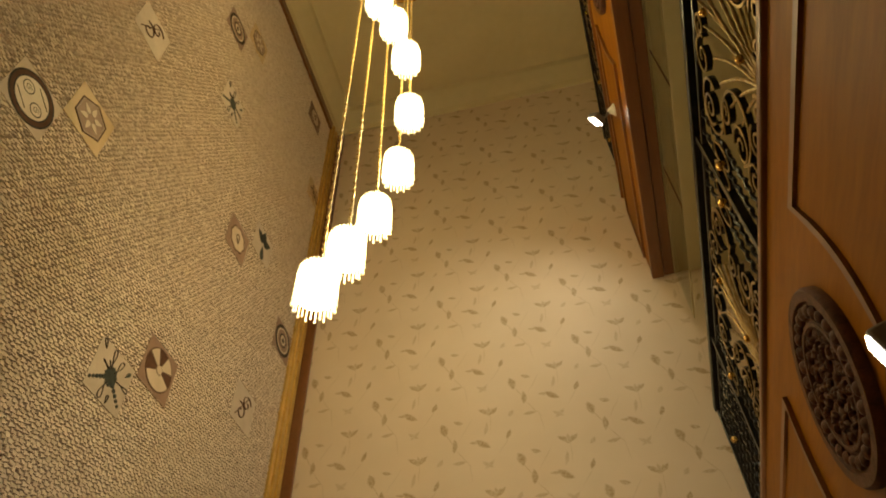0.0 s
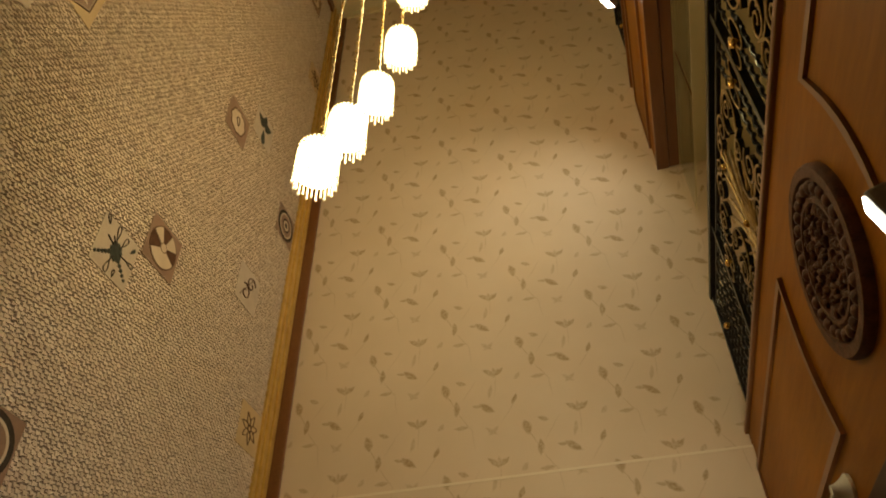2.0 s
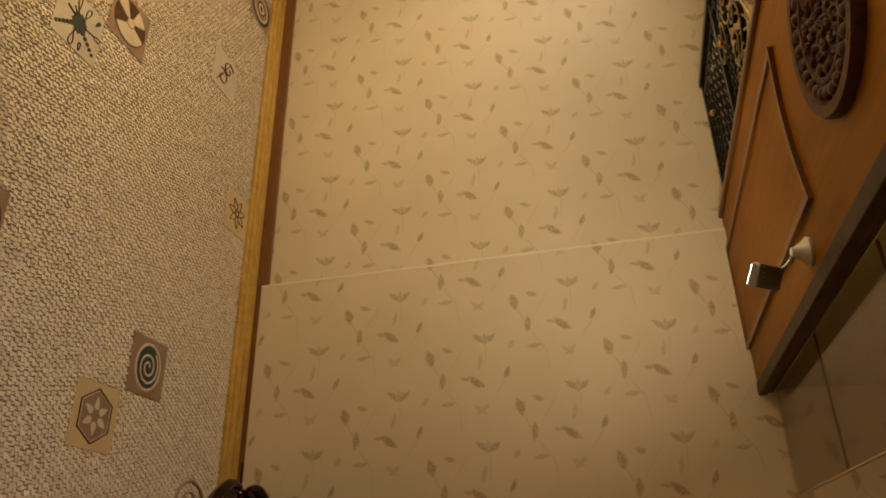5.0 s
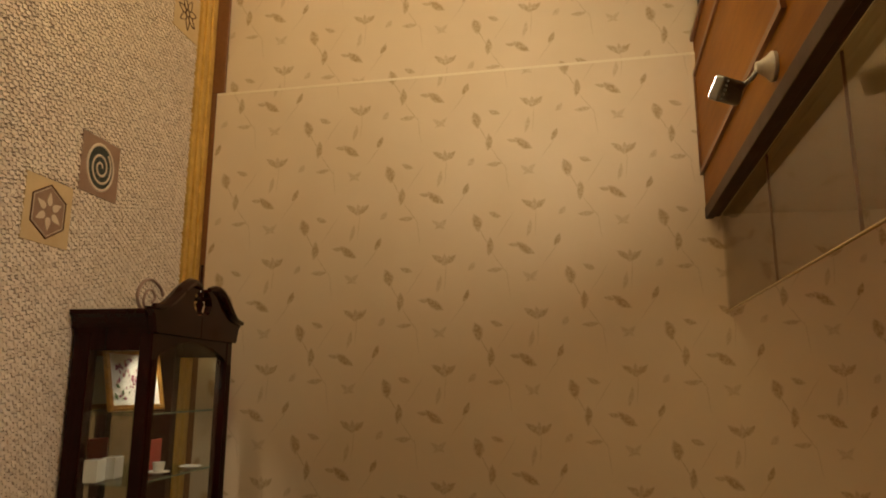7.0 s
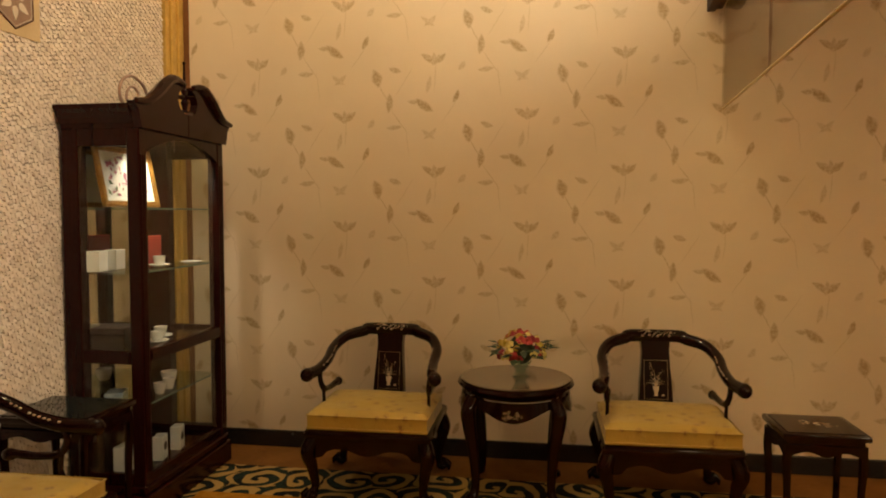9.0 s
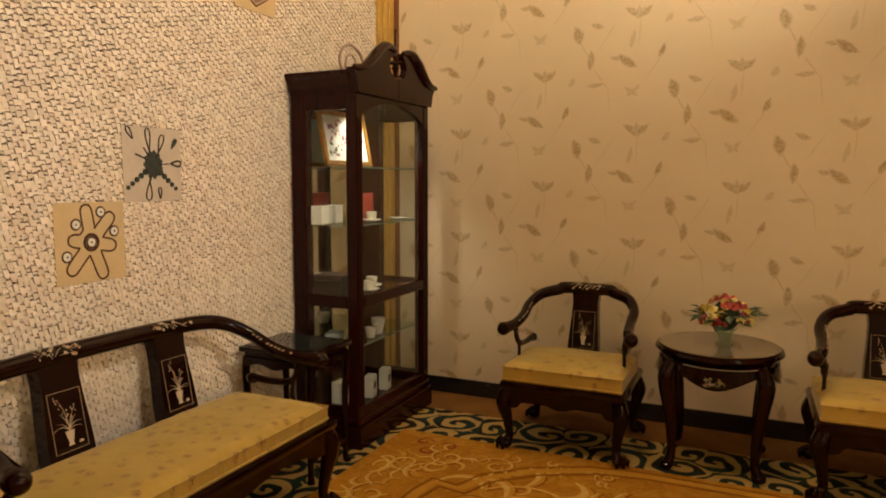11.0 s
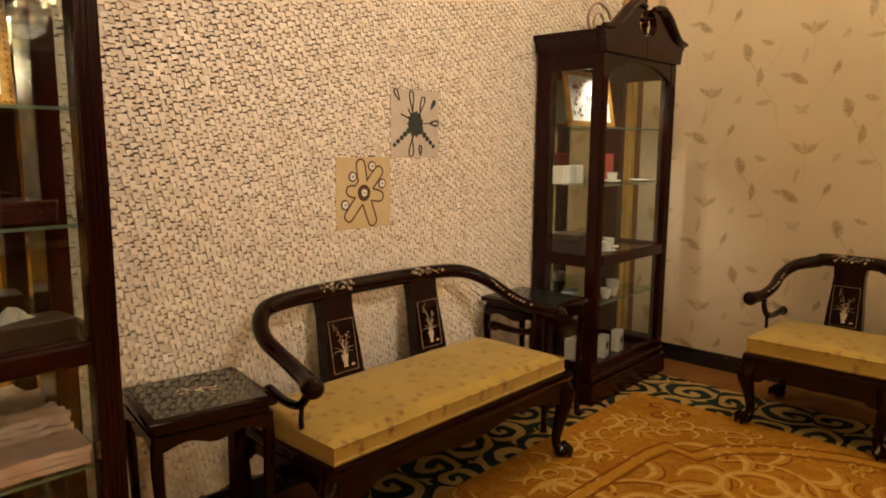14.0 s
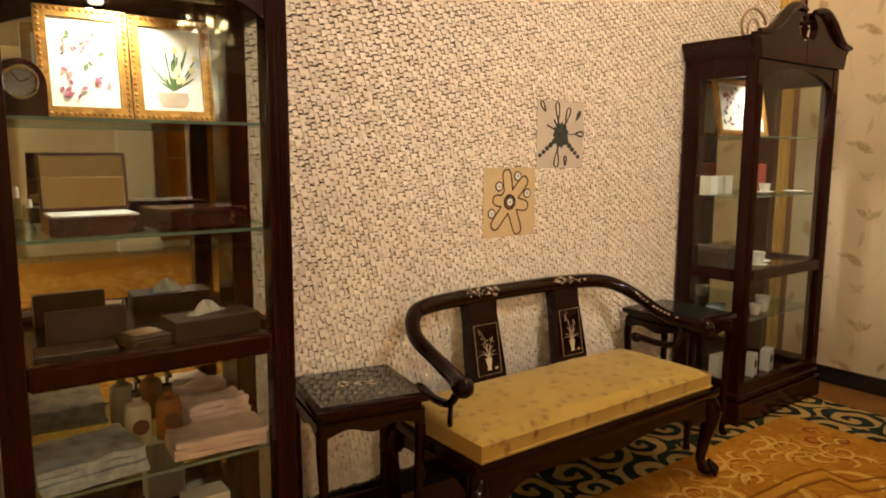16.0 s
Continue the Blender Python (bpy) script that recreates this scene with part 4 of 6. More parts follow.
for k, (x, y, z) in enumerate(LANTERNS):
    bm = B()
    lathe(bm, [(0.02, 0.105), (0.06, 0.1), (0.082, 0.08), (0.089, 0.04), (0.09, -0.02), (0.088, -0.07), (0.0, -0.075)], (x, y, z), 24)
    sh = part("shade", bm, LIT, chand, "glowing crystal bead shade", True)
    bm = B()
    for q in range(30):
        a = 2 * math.pi * q / 30
        c, s, low = math.cos(a), math.sin(a), -0.112 - 0.02 * (q % 2)
        tube(bm, [(x + 0.093 * c, y + 0.093 * s, z + 0.06), (x + 0.095 * c, y + 0.095 * s, z + low)], 0.0032, 5)
        blob(bm, (x + 0.095 * c, y + 0.095 * s, z + low), (0.0055, 0.0055, 0.008), 6)
        for h in range(3):
            blob(bm, (x + (0.088 - 0.02 * h) * c, y + (0.088 - 0.02 * h) * s, z + 0.088 + 0.013 * h), (0.006, 0.006, 0.006), 5)
    part("fringe", bm, GLOW_CRYSTAL, sh, "strings of crystal beads and drops with a glow of their own", kind="stuff")
    bm = B()
    lathe(bm, [(0.0, 0.118), (0.04, 0.116), (0.046, 0.12), (0.04, 0.128), (0.022, 0.138), (0.016, 0.165), (0, 0.168)], (x, y, z), 20)
    part("cap", bm, BRASS, sh, "gilt cap", True)
    bm = B()
    pts, n = [], int((TOP - 0.06 - z - 0.165) / 0.02)
    for q in range(n + 1):
        pts.append((x + 0.006 * (q % 2), y + 0.006 * ((q // 2) % 2), z + 0.165 + (TOP - 0.06 - z - 0.165) * q / n))
    tube(bm, pts, [0.0045 if q % 2 else 0.0105 for q in range(n + 1)], 5)
    part("chain", bm, CHAIN, chand, "gilt chain")


# ---- rosewood seating ----
def bezel(bm, m, w, h, t):
    """A thin inlaid rectangle line."""
    ring_slab(bm, [(-w, -h), (w, -h), (w, h), (-w, h)], [(-w + t, -h + t), (w - t, -h + t), (w - t, h - t), (-w + t, h - t)], 0.0015, m)


def inlay_branch(bm, m, s, rng):
    """A footed vase with bending leaves and a blossom branch, of thin shell pieces."""
    def arc(x, y, a, l, bend, w):
        pts = [(x, y)]
        for k in range(5):
            x, y, a = x + l / 5 * math.cos(a), y + l / 5 * math.sin(a), a + bend / 5
            pts.append((x, y))
        for k, ((ax, ay), (bx, by)) in enumerate(zip(pts, pts[1:])):
            d = Vector((ay - by, bx - ax)).normalized() * w
            e, f = d * (1 - 0.17 * k), d * (1 - 0.17 * (k + 1))
            slab(bm, [(ax + e.x, ay + e.y), (ax - e.x, ay - e.y), (bx - f.x, by - f.y), (bx + f.x, by + f.y)], 0.0015, m)
        return x, y

    slab(bm, [(-0.01 * s, -0.074 * s), (0.01 * s, -0.074 * s), (0.0065 * s, -0.064 * s), (0.012 * s, -0.045 * s), (0.015 * s, -0.03 * s), (-0.015 * s, -0.03 * s), (-0.012 * s, -0.045 * s), (-0.0065 * s, -0.064 * s)], 0.0016, m)
    slab(bm, [(0.024 * s, -0.074 * s), (0.04 * s, -0.074 * s), (0.037 * s, -0.066 * s), (0.027 * s, -0.066 * s)], 0.0016, m)
    for a, l, bend in ((2.3, 0.06, 1.9), (2.0, 0.05, 1.2), (1.05, 0.055, -1.7), (0.75, 0.045, -1.4), (1.75, 0.06, 0.9), (1.35, 0.05, -0.8)):
        arc(0.0, -0.03 * s, a + rng.uniform(-0.12, 0.12), l * s, bend, 0.0017)
    for a, l, bend in ((1.62, 0.105, 0.5), (1.4, 0.075, -0.5)):
        x, y = arc(0.0, -0.03 * s, a, l * s, bend, 0.0015)
        for k in range(9):
            q = k / 8
            cx, cy = x * q + rng.uniform(-0.013, 0.013), -0.03 * s + (y + 0.03 * s) * (0.35 + 0.7 * q)
            c, l2 = rng.uniform(0, 3.1), rng.uniform(0.003, 0.0055)
            slab(bm, [(cx + l2 * math.cos(c), cy + l2 * math.sin(c)), (cx - l2 * 0.5 * math.sin(c), cy + l2 * 0.5 * math.cos(c)), (cx - l2 * math.cos(c), cy - l2 * math.sin(c)), (cx + l2 * 0.5 * math.sin(c), cy - l2 * 0.5 * math.cos(c))], 0.0016, m)


def rail_sprig(bm, centre, along, up, out, rng, spread=0.075):
    """An airy spray of thin twigs, buds and small petals."""
    base = Matrix((along.to_4d(), up.to_4d(), out.to_4d(), (0, 0, 0, 1))).transposed()

    def chip(c, a, l, ratio):
        m = base.copy()
        m.translation = c
        ca, sa = math.cos(a), math.sin(a)
        slab(bm, [(l * ca, l * sa), (-l * ratio * sa, l * ratio * ca), (-l * ca, -l * sa), (l * ratio * sa, -l * ratio * ca)], 0.002, m)

    for k in range(12):
        s = (k / 11 - 0.5) * 2
        chip(centre + along * s * spread * 0.95 + up * rng.uniform(-0.013, 0.013), rng.uniform(-0.9, 0.9), rng.uniform(0.011, 0.021), 0.06)
    for k in range(20):
        c = centre + along * rng.choice((-1, 1)) * abs(rng.gauss(0.6, 0.3)) * spread + up * rng.uniform(-0.021, 0.021)
        if k < 9:
            for q in range(5):
                a = q * 1.256 + k
                chip(c + along * 0.0045 * math.cos(a) + up * 0.0045 * math.sin(a), a, 0.0036, 0.55)
        else:
            chip(c, rng.uniform(0, 3), 0.0045, 0.4)


def rosewood_seat(name, label, category, width, depth, slats, seed, seat_z=0.36, pad=0.085, rise=0.404, ends=(0.006, 0.006), group=""):
    """A low horseshoe-backed seat; it faces -y. Cushion, curved rail with scrolled arms, splats, cabriole legs."""
    rng = random.Random(seed)
    t = thing(name, label, category, group=group)
    w, f, b = width / 2, -depth / 2, depth / 2
    # seat frame and shaped aprons
    bm = B()
    box(bm, -w - 0.012, w + 0.012, f - 0.012, b, seat_z - 0.05, seat_z - 0.005, 0.019)
    part("seat_frame", bm, ROSEWOOD, t, smooth=True)
    bm = B()
    box(bm, -w + 0.012, w - 0.012, f + 0.012, b - 0.012, seat_z - 0.075, seat_z - 0.052)
    part("seat_moulding", bm, ROSEWOOD, t)
    for side, length, m in (("front", width, pose(0, f + 0.03, 0)), ("back", width, pose(0, b - 0.012, 0)), ("side", depth, pose(-w + 0.012, 0, 0, 0, 0, 90)), ("side", depth, pose(w - 0.03, 0, 0, 0, 0, 90))):
        l = length / 2 - 0.035
        low = [(l * (1 - 2 * i / 24), seat_z - 0.112 - 0.016 * math.cos(i / 24 * 4 * math.pi) - 0.018 * (abs(i - 12) > 9)) for i in range(25)]
        bm = B()
        slab(bm, [(-l, seat_z - 0.074), (l, seat_z - 0.074)] + low, 0.018, m @ Euler((math.pi / 2, 0, 0)).to_matrix().to_4x4())
        part("apron", bm, ROSEWOOD, t)
    # legs with ball feet
    for sx in (-1, 1):
        for y, fwd in ((f + 0.04, -1), (b - 0.04, 0.4)):
            x = sx * (w - 0.028)
            pts = curve([(x, y, seat_z - 0.052), (x + sx * 0.022, y + fwd * 0.022, seat_z - 0.12), (x + sx * 0.008, y + fwd * 0.006, 0.16), (x - sx * 0.004, y - fwd * 0.004, 0.07), (x + sx * 0.006, y + fwd * 0.008, 0.035)], 5)
            bm = B()
            tube(bm, pts, fade([0.036, 0.038, 0.027, 0.02, 0.024], len(pts)), 10)
            leg = part("leg", bm, ROSEWOOD, t, smooth=True)
            bm = B()
            x, y = x + sx * 0.012, y + fwd * 0.014
            blob(bm, (x, y, 0.026), (0.034, 0.036, 0.026), 12)
            for q in (-0.8, 0.0, 0.8):
                a = math.atan2(fwd, sx) + q
                tube(bm, [(x + 0.02 * math.cos(a), y + 0.02 * math.sin(a), 0.055), (x + 0.044 * math.cos(a), y + 0.044 * math.sin(a), 0.03), (x + 0.046 * math.cos(a), y + 0.046 * math.sin(a), 0.006)], [0.01, 0.012, 0.006], 6)
            part("claw_foot", bm, ROSEWOOD, leg, smooth=True)
    # cushion with piping
    bm = B()
    x0, x1 = -w + ends[0], w - ends[1]
    cushion_box(bm, x0, x1, f + 0.006, b - 0.1, seat_z - 0.004, seat_z + pad, 0.026)
    cu = part("cushion", bm, SILK, t, "firm ochre brocade cushion", True)
    for zz in (seat_z + pad - 0.02, seat_z + 0.005):
        bm = B()
        tube(bm, [(x0 - 0.002, f + 0.004, zz), (x1 + 0.002, f + 0.004, zz), (x1 + 0.002, b - 0.1, zz), (x0 - 0.002, b - 0.1, zz)], 0.0036, 6, True)
        part("piping", bm, SILK, cu)
    # horseshoe rail
    top = seat_z + rise
    rw = w - (0.032 if width > 1 else 0.02)
    half = [(0.0, b - 0.02, top), (rw * 0.45, b - 0.02, top - 0.002), (rw - 0.13, b - 0.035, top - 0.012), (rw - 0.045, b - 0.085, top - 0.035), (rw - 0.002, b - 0.17, top - 0.08), (rw - 0.002, b - 0.28, top - 0.125), (rw + 0.01, b - 0.39, top - 0.152), (rw + 0.036, b - 0.475, top - 0.16)]
    pts = curve([(-x, y, z) for x, y, z in half[:0:-1]] + half, 6)
    r = fade([0.031, 0.027, 0.026, 0.027, 0.029, 0.031, 0.033, 0.033, 0.033, 0.031, 0.029, 0.027, 0.026, 0.027, 0.031], len(pts))
    bm = B()
    tube(bm, pts, r, 12)
    rail = part("horseshoe_rail", bm, ROSEWOOD, t, smooth=True)
    for sx in (-1, 1):
        bm = B()
        x, y, z = sx * (rw + 0.038), b - 0.48, top - 0.161
        blob(bm, (x, y, z), (0.034, 0.042, 0.035), 14)
        part("arm_scroll", bm, ROSEWOOD, rail, smooth=True)
        # bracket curling down from the arm towards the back, with a blunt knob, on a thin post
        bm = B()
        p = curve([(sx * (rw + 0.002), b - 0.385, top - 0.15), (sx * (rw - 0.002), b - 0.4, top - 0.205), (sx * (w - 0.03), b - 0.365, top - 0.255), (sx * (w - 0.035), b - 0.28, top - 0.266), (sx * (w - 0.045), b - 0.19, top - 0.258)], 5)
        tube(bm, p, fade([0.011, 0.0135, 0.015, 0.015, 0.017], len(p)), 8)
        blob(bm, (sx * (w - 0.045), b - 0.175, top - 0.262), (0.022, 0.03, 0.023), 12)
        part("arm_bracket", bm, ROSEWOOD, t, smooth=True)
        bm = B()
        p = curve([(sx * (w - 0.03), b - 0.375, top - 0.25), (sx * (w - 0.03), b - 0.37, seat_z + pad * 0.9), (sx * (w - 0.03), b - 0.4, seat_z + 0.02), (sx * (w - 0.03), b - 0.41, seat_z - 0.02)], 5)
        tube(bm, p, fade([0.008, 0.009, 0.009, 0.01], len(p)), 8)
        part("arm_post", bm, ROSEWOOD, t, smooth=True)
        # inlay along the arm
        bm = B()
        for k in range(9):
            i = len(pts) // 2 + sx * int(len(pts) * (0.3 + 0.014 * k))
            q, rr = pts[i], r[i]
            blob(bm, q + Vector((-sx * rr * 0.75, -rr * 0.2, rr * 0.62)), (0.005, 0.008, 0.004), 5)
        part("inlay", bm, NACRE, rail, "scattered mother-of-pearl petals", kind="stuff")
    for cx in slats:
        y_top, y_low = b - 0.03, b - 0.105
        h = top - 0.02 - seat_z + 0.03
        m = Matrix.Translation((cx, (y_top + y_low) / 2, seat_z - 0.02 + h / 2)) @ Euler((math.pi / 2 - math.atan2(y_top - y_low, h), 0, 0)).to_matrix().to_4x4()
        # shaped splat
        hw = [(0.083, -1), (0.083, -0.5), (0.079, -0.1), (0.072, 0.3), (0.068, 0.7), (0.074, 1.0)]
        bm = B()
        slab(bm, [(-a, q * h / 2) for a, q in hw] + [(a, q * h / 2) for a, q in hw[::-1]], 0.058, m @ Matrix.Translation((0, 0, -0.048)))
        sp = part("splat", bm, ROSEWOOD, t)
        bm = B()
        bezel(bm, m @ Matrix.Translation((0, -0.002, 0.0105)), 0.059, 0.099, 0.0013)
        inlay_branch(bm, m @ Matrix.Translation((0, -0.002, 0.0105)), 1.1, rng)
        part("inlay", bm, NACRE, sp, "mother-of-pearl vase and flowering branch", kind="stuff")
        bm = B()
        rail_sprig(bm, Vector((cx, b - 0.0475, top + 0.0165)), Vector((1, 0, 0)), Vector((0, -0.6, -0.8)).normalized(), Vector((0, -0.8, 0.6)).normalized(), rng)
        part("inlay", bm, NACRE, rail, "mother-of-pearl blossom spray", kind="stuff")
    return t


chair = rosewood_seat("armchair", "dark rosewood horseshoe armchair with ochre brocade cushion against the papered wall", "armchair", 0.6, 0.56, [0.0], 11, group="rosewood armchairs")
chair.matrix_basis = pose(1.352, -0.487, 0.005)
copy_thing(chair, pose(2.755, -0.49, 0.005, 0, 0, 1))
sofa = rosewood_seat("settee", "two-seat dark rosewood settee with inlaid splats and ochre brocade cushion", "settee", 1.27, 0.56, [-0.2, 0.27], 12, 0.392, 0.074, 0.387, (0.012, 0.045))
sofa.matrix_basis = pose(0.37, -2.29, 0.005, 0, 0, 90)


# ---- tables ----
def side_table(label, at, turn, sx, sy, h, top_mat, inlay=True):
    t = thing("side_table", label, "side table", at, turn)
    bm = B()
    box(bm, -sx / 2, sx / 2, -sy / 2, sy / 2, h - 0.028, h - 0.002, 0.007)
    part("tabletop", bm, ROSEWOOD, t, smooth=True)
    bm = B()
    box(bm, -sx / 2 + 0.022, sx / 2 - 0.022, -sy / 2 + 0.022, sy / 2 - 0.022, h - 0.006, h + 0.001, 0.002)
    part("top_panel", bm, top_mat, t, "polished inset panel")
    bm = B()
    box(bm, -sx / 2 + 0.02, sx / 2 - 0.02, -sy / 2 + 0.02, sy / 2 - 0.02, h - 0.05, h - 0.029)
    part("waist", bm, ROSEWOOD, t)
    for length, m in ((sx, pose(0, -sy / 2 + 0.026, 0)), (sx, pose(0, sy / 2 - 0.008, 0)), (sy, pose(-sx / 2 + 0.008, 0, 0, 0, 0, 90)), (sy, pose(sx / 2 - 0.026, 0, 0, 0, 0, 90))):
        l = length / 2 - 0.02
        low = [(l * (1 - 2 * i / 16), h - 0.086 - 0.01 * math.cos(i / 16 * 4 * math.pi)) for i in range(17)]
        bm = B()
        slab(bm, [(-l, h - 0.05), (l, h - 0.05)] + low, 0.018, m @ Euler((math.pi / 2, 0, 0)).to_matrix().to_4x4())
        part("apron", bm, ROSEWOOD, t)
    for x in (-1, 1):
        for y in (-1, 1):
            bm = B()
            px, py = x * (sx / 2 - 0.028), y * (sy / 2 - 0.028)
            p = curve([(px, py, h - 0.05), (px + x * 0.005, py + y * 0.005, h - 0.13), (px, py, h * 0.5), (px, py, 0.05), (px + x * 0.008, py + y * 0.008, 0.0)], 4)
            tube(bm, p, fade([0.019, 0.019, 0.015, 0.014, 0.018], len(p)), 8)
            part("leg", bm, ROSEWOOD, t, smooth=True)
    for y in (-1, 1):
        bm = B()
        box(bm, -sx / 2 + 0.03, sx / 2 - 0.03, y * (sy / 2 - 0.028) - 0.01, y * (sy / 2 - 0.028) + 0.01, 0.1, 0.125, 0.004)
        part("stretcher", bm, ROSEWOOD, t)
    if inlay:
        bm = B()
        rng = random.Random(4)
        for k in range(16):
            x, y, a, l = rng.gauss(0, 0.045), rng.gauss(0, 0.025), rng.uniform(0, 3), rng.uniform(0.008, 0.02)
            slab(bm, [(x + l * math.cos(a), y + l * math.sin(a)), (x - l * 0.3 * math.sin(a), y + l * 0.3 * math.cos(a)), (x - l * math.cos(a), y - l * math.sin(a)), (x + l * 0.3 * math.sin(a), y - l * 0.3 * math.cos(a))], 0.0012, pose(0, 0, h + 0.0012))
        part("inlay", bm, NACRE, t, "pale inlaid spray", kind="stuff")
    return t


side_table("rosewood side table beside the settee, black glass top with painted mottled reflection", (0.255, -3.13, 0.004), 80, 0.37, 0.36, 0.58, MOTTLED_GLASS)
side_table("rosewood side table with dark glass top between settee and cabinet", (0.25, -1.37, 0.004), 90, 0.34, 0.40, 0.6, plain("dark_table_glass", (0.012, 0.014, 0.012), (0.018, 0.02, 0.017), 12, 0.05), False)
side_table("small square rosewood stand against the papered wall", (3.33, -0.8, 0.004), 0, 0.34, 0.3, 0.5, ROSEWOOD)


def round_table(at):
    t = thing("round_table", "round rosewood table with glass-covered top between the armchairs", "table", at)
    h, r = 0.575, 0.29
    bm = B()
    lathe(bm, [(0, h - 0.03), (r - 0.01, h - 0.03), (r, h - 0.018), (r - 0.006, h - 0.004), (r - 0.03, h - 0.002), (0, h - 0.002)], n=56)
    part("tabletop", bm, ROSEWOOD, t, smooth=True)
    bm = B()
    lathe(bm, [(0, h), (r - 0.02, h), (r - 0.018, h + 0.003), (r - 0.02, h + 0.006), (0, h + 0.006)], n=56)
    part("glass_cover", bm, plain("grey_brown_glass", (0.16, 0.115, 0.075), (0.13, 0.09, 0.06), 6, 0.08, coat=0.5), t, "thick polished glass disc", True)
    bm = B()
    lathe(bm, [(0, h - 0.06), (r - 0.045, h - 0.06), (r - 0.035, h - 0.05), (r - 0.045, h - 0.031), (0, h - 0.031)], n=56)
    part("waist", bm, ROSEWOOD, t, smooth=True)
    bm = B()
    outer = [((r - 0.012) * math.cos(2 * math.pi * i / 64), (r - 0.012) * math.sin(2 * math.pi * i / 64)) for i in range(64)]
    lo, hi = [], []
    for i, (x, y) in enumerate(outer):
        zl = h - 0.122 - 0.03 * math.cos(i / 64 * 8 * math.pi)
        for rr, bucket in ((1.0, lo), (0.92, hi)):
            bucket.append((bm.verts.new((x * rr, y * rr, zl)), bm.verts.new((x * rr * (0.97 if rr == 1 else 1), y * rr * (0.97 if rr == 1 else 1), h - 0.061))))
    for i in range(64):
        j = (i + 1) % 64
        bm.faces.new((lo[i][0], lo[j][0], lo[j][1], lo[i][1]))
        bm.faces.new((hi[j][0], hi[i][0], hi[i][1], hi[j][1]))
        bm.faces.new((lo[j][0], lo[i][0], hi[i][0], hi[j][0]))
        bm.faces.new((lo[i][1], lo[j][1], hi[j][1], hi[i][1]))
    ap = part("apron", bm, ROSEWOOD, t, smooth=True)
    rng = random.Random(8)
    bm = B()
    for a in (-math.pi / 2, 0.0, math.pi / 2, math.pi):
        out = Vector((math.cos(a), math.sin(a), 0))
        rail_sprig(bm, out * (r - 0.012) + Vector((0, 0, h - 0.115)), Vector((-out.y, out.x, 0)), Vector((0, 0, 1)), out, rng, 0.04)
    part("inlay", bm, NACRE, ap, "mother-of-pearl sprays", kind="stuff")
    for k in range(4):
        a = math.pi / 4 + k * math.pi / 2
        c, s = math.cos(a), math.sin(a)
        p = curve([(c * (r - 0.02), s * (r - 0.02), h - 0.06), (c * (r + 0.012), s * (r + 0.012), h - 0.13), (c * (r - 0.02), s * (r - 0.02), h * 0.45), (c * (r - 0.035), s * (r - 0.035), 0.09), (c * (r - 0.01), s * (r - 0.01), 0.02)], 5)
        bm = B()
        tube(bm, p, fade([0.03, 0.038, 0.028, 0.02, 0.026], len(p)), 10)
        leg = part("leg", bm, ROSEWOOD, t, smooth=True)
        bm = B()
        blob(bm, (c * (r - 0.008), s * (r - 0.008), 0.024), (0.034, 0.034, 0.024), 10)
        part("claw_foot", bm, ROSEWOOD, leg, smooth=True)
    return t


round_table((2.045, -0.47, 0.004))


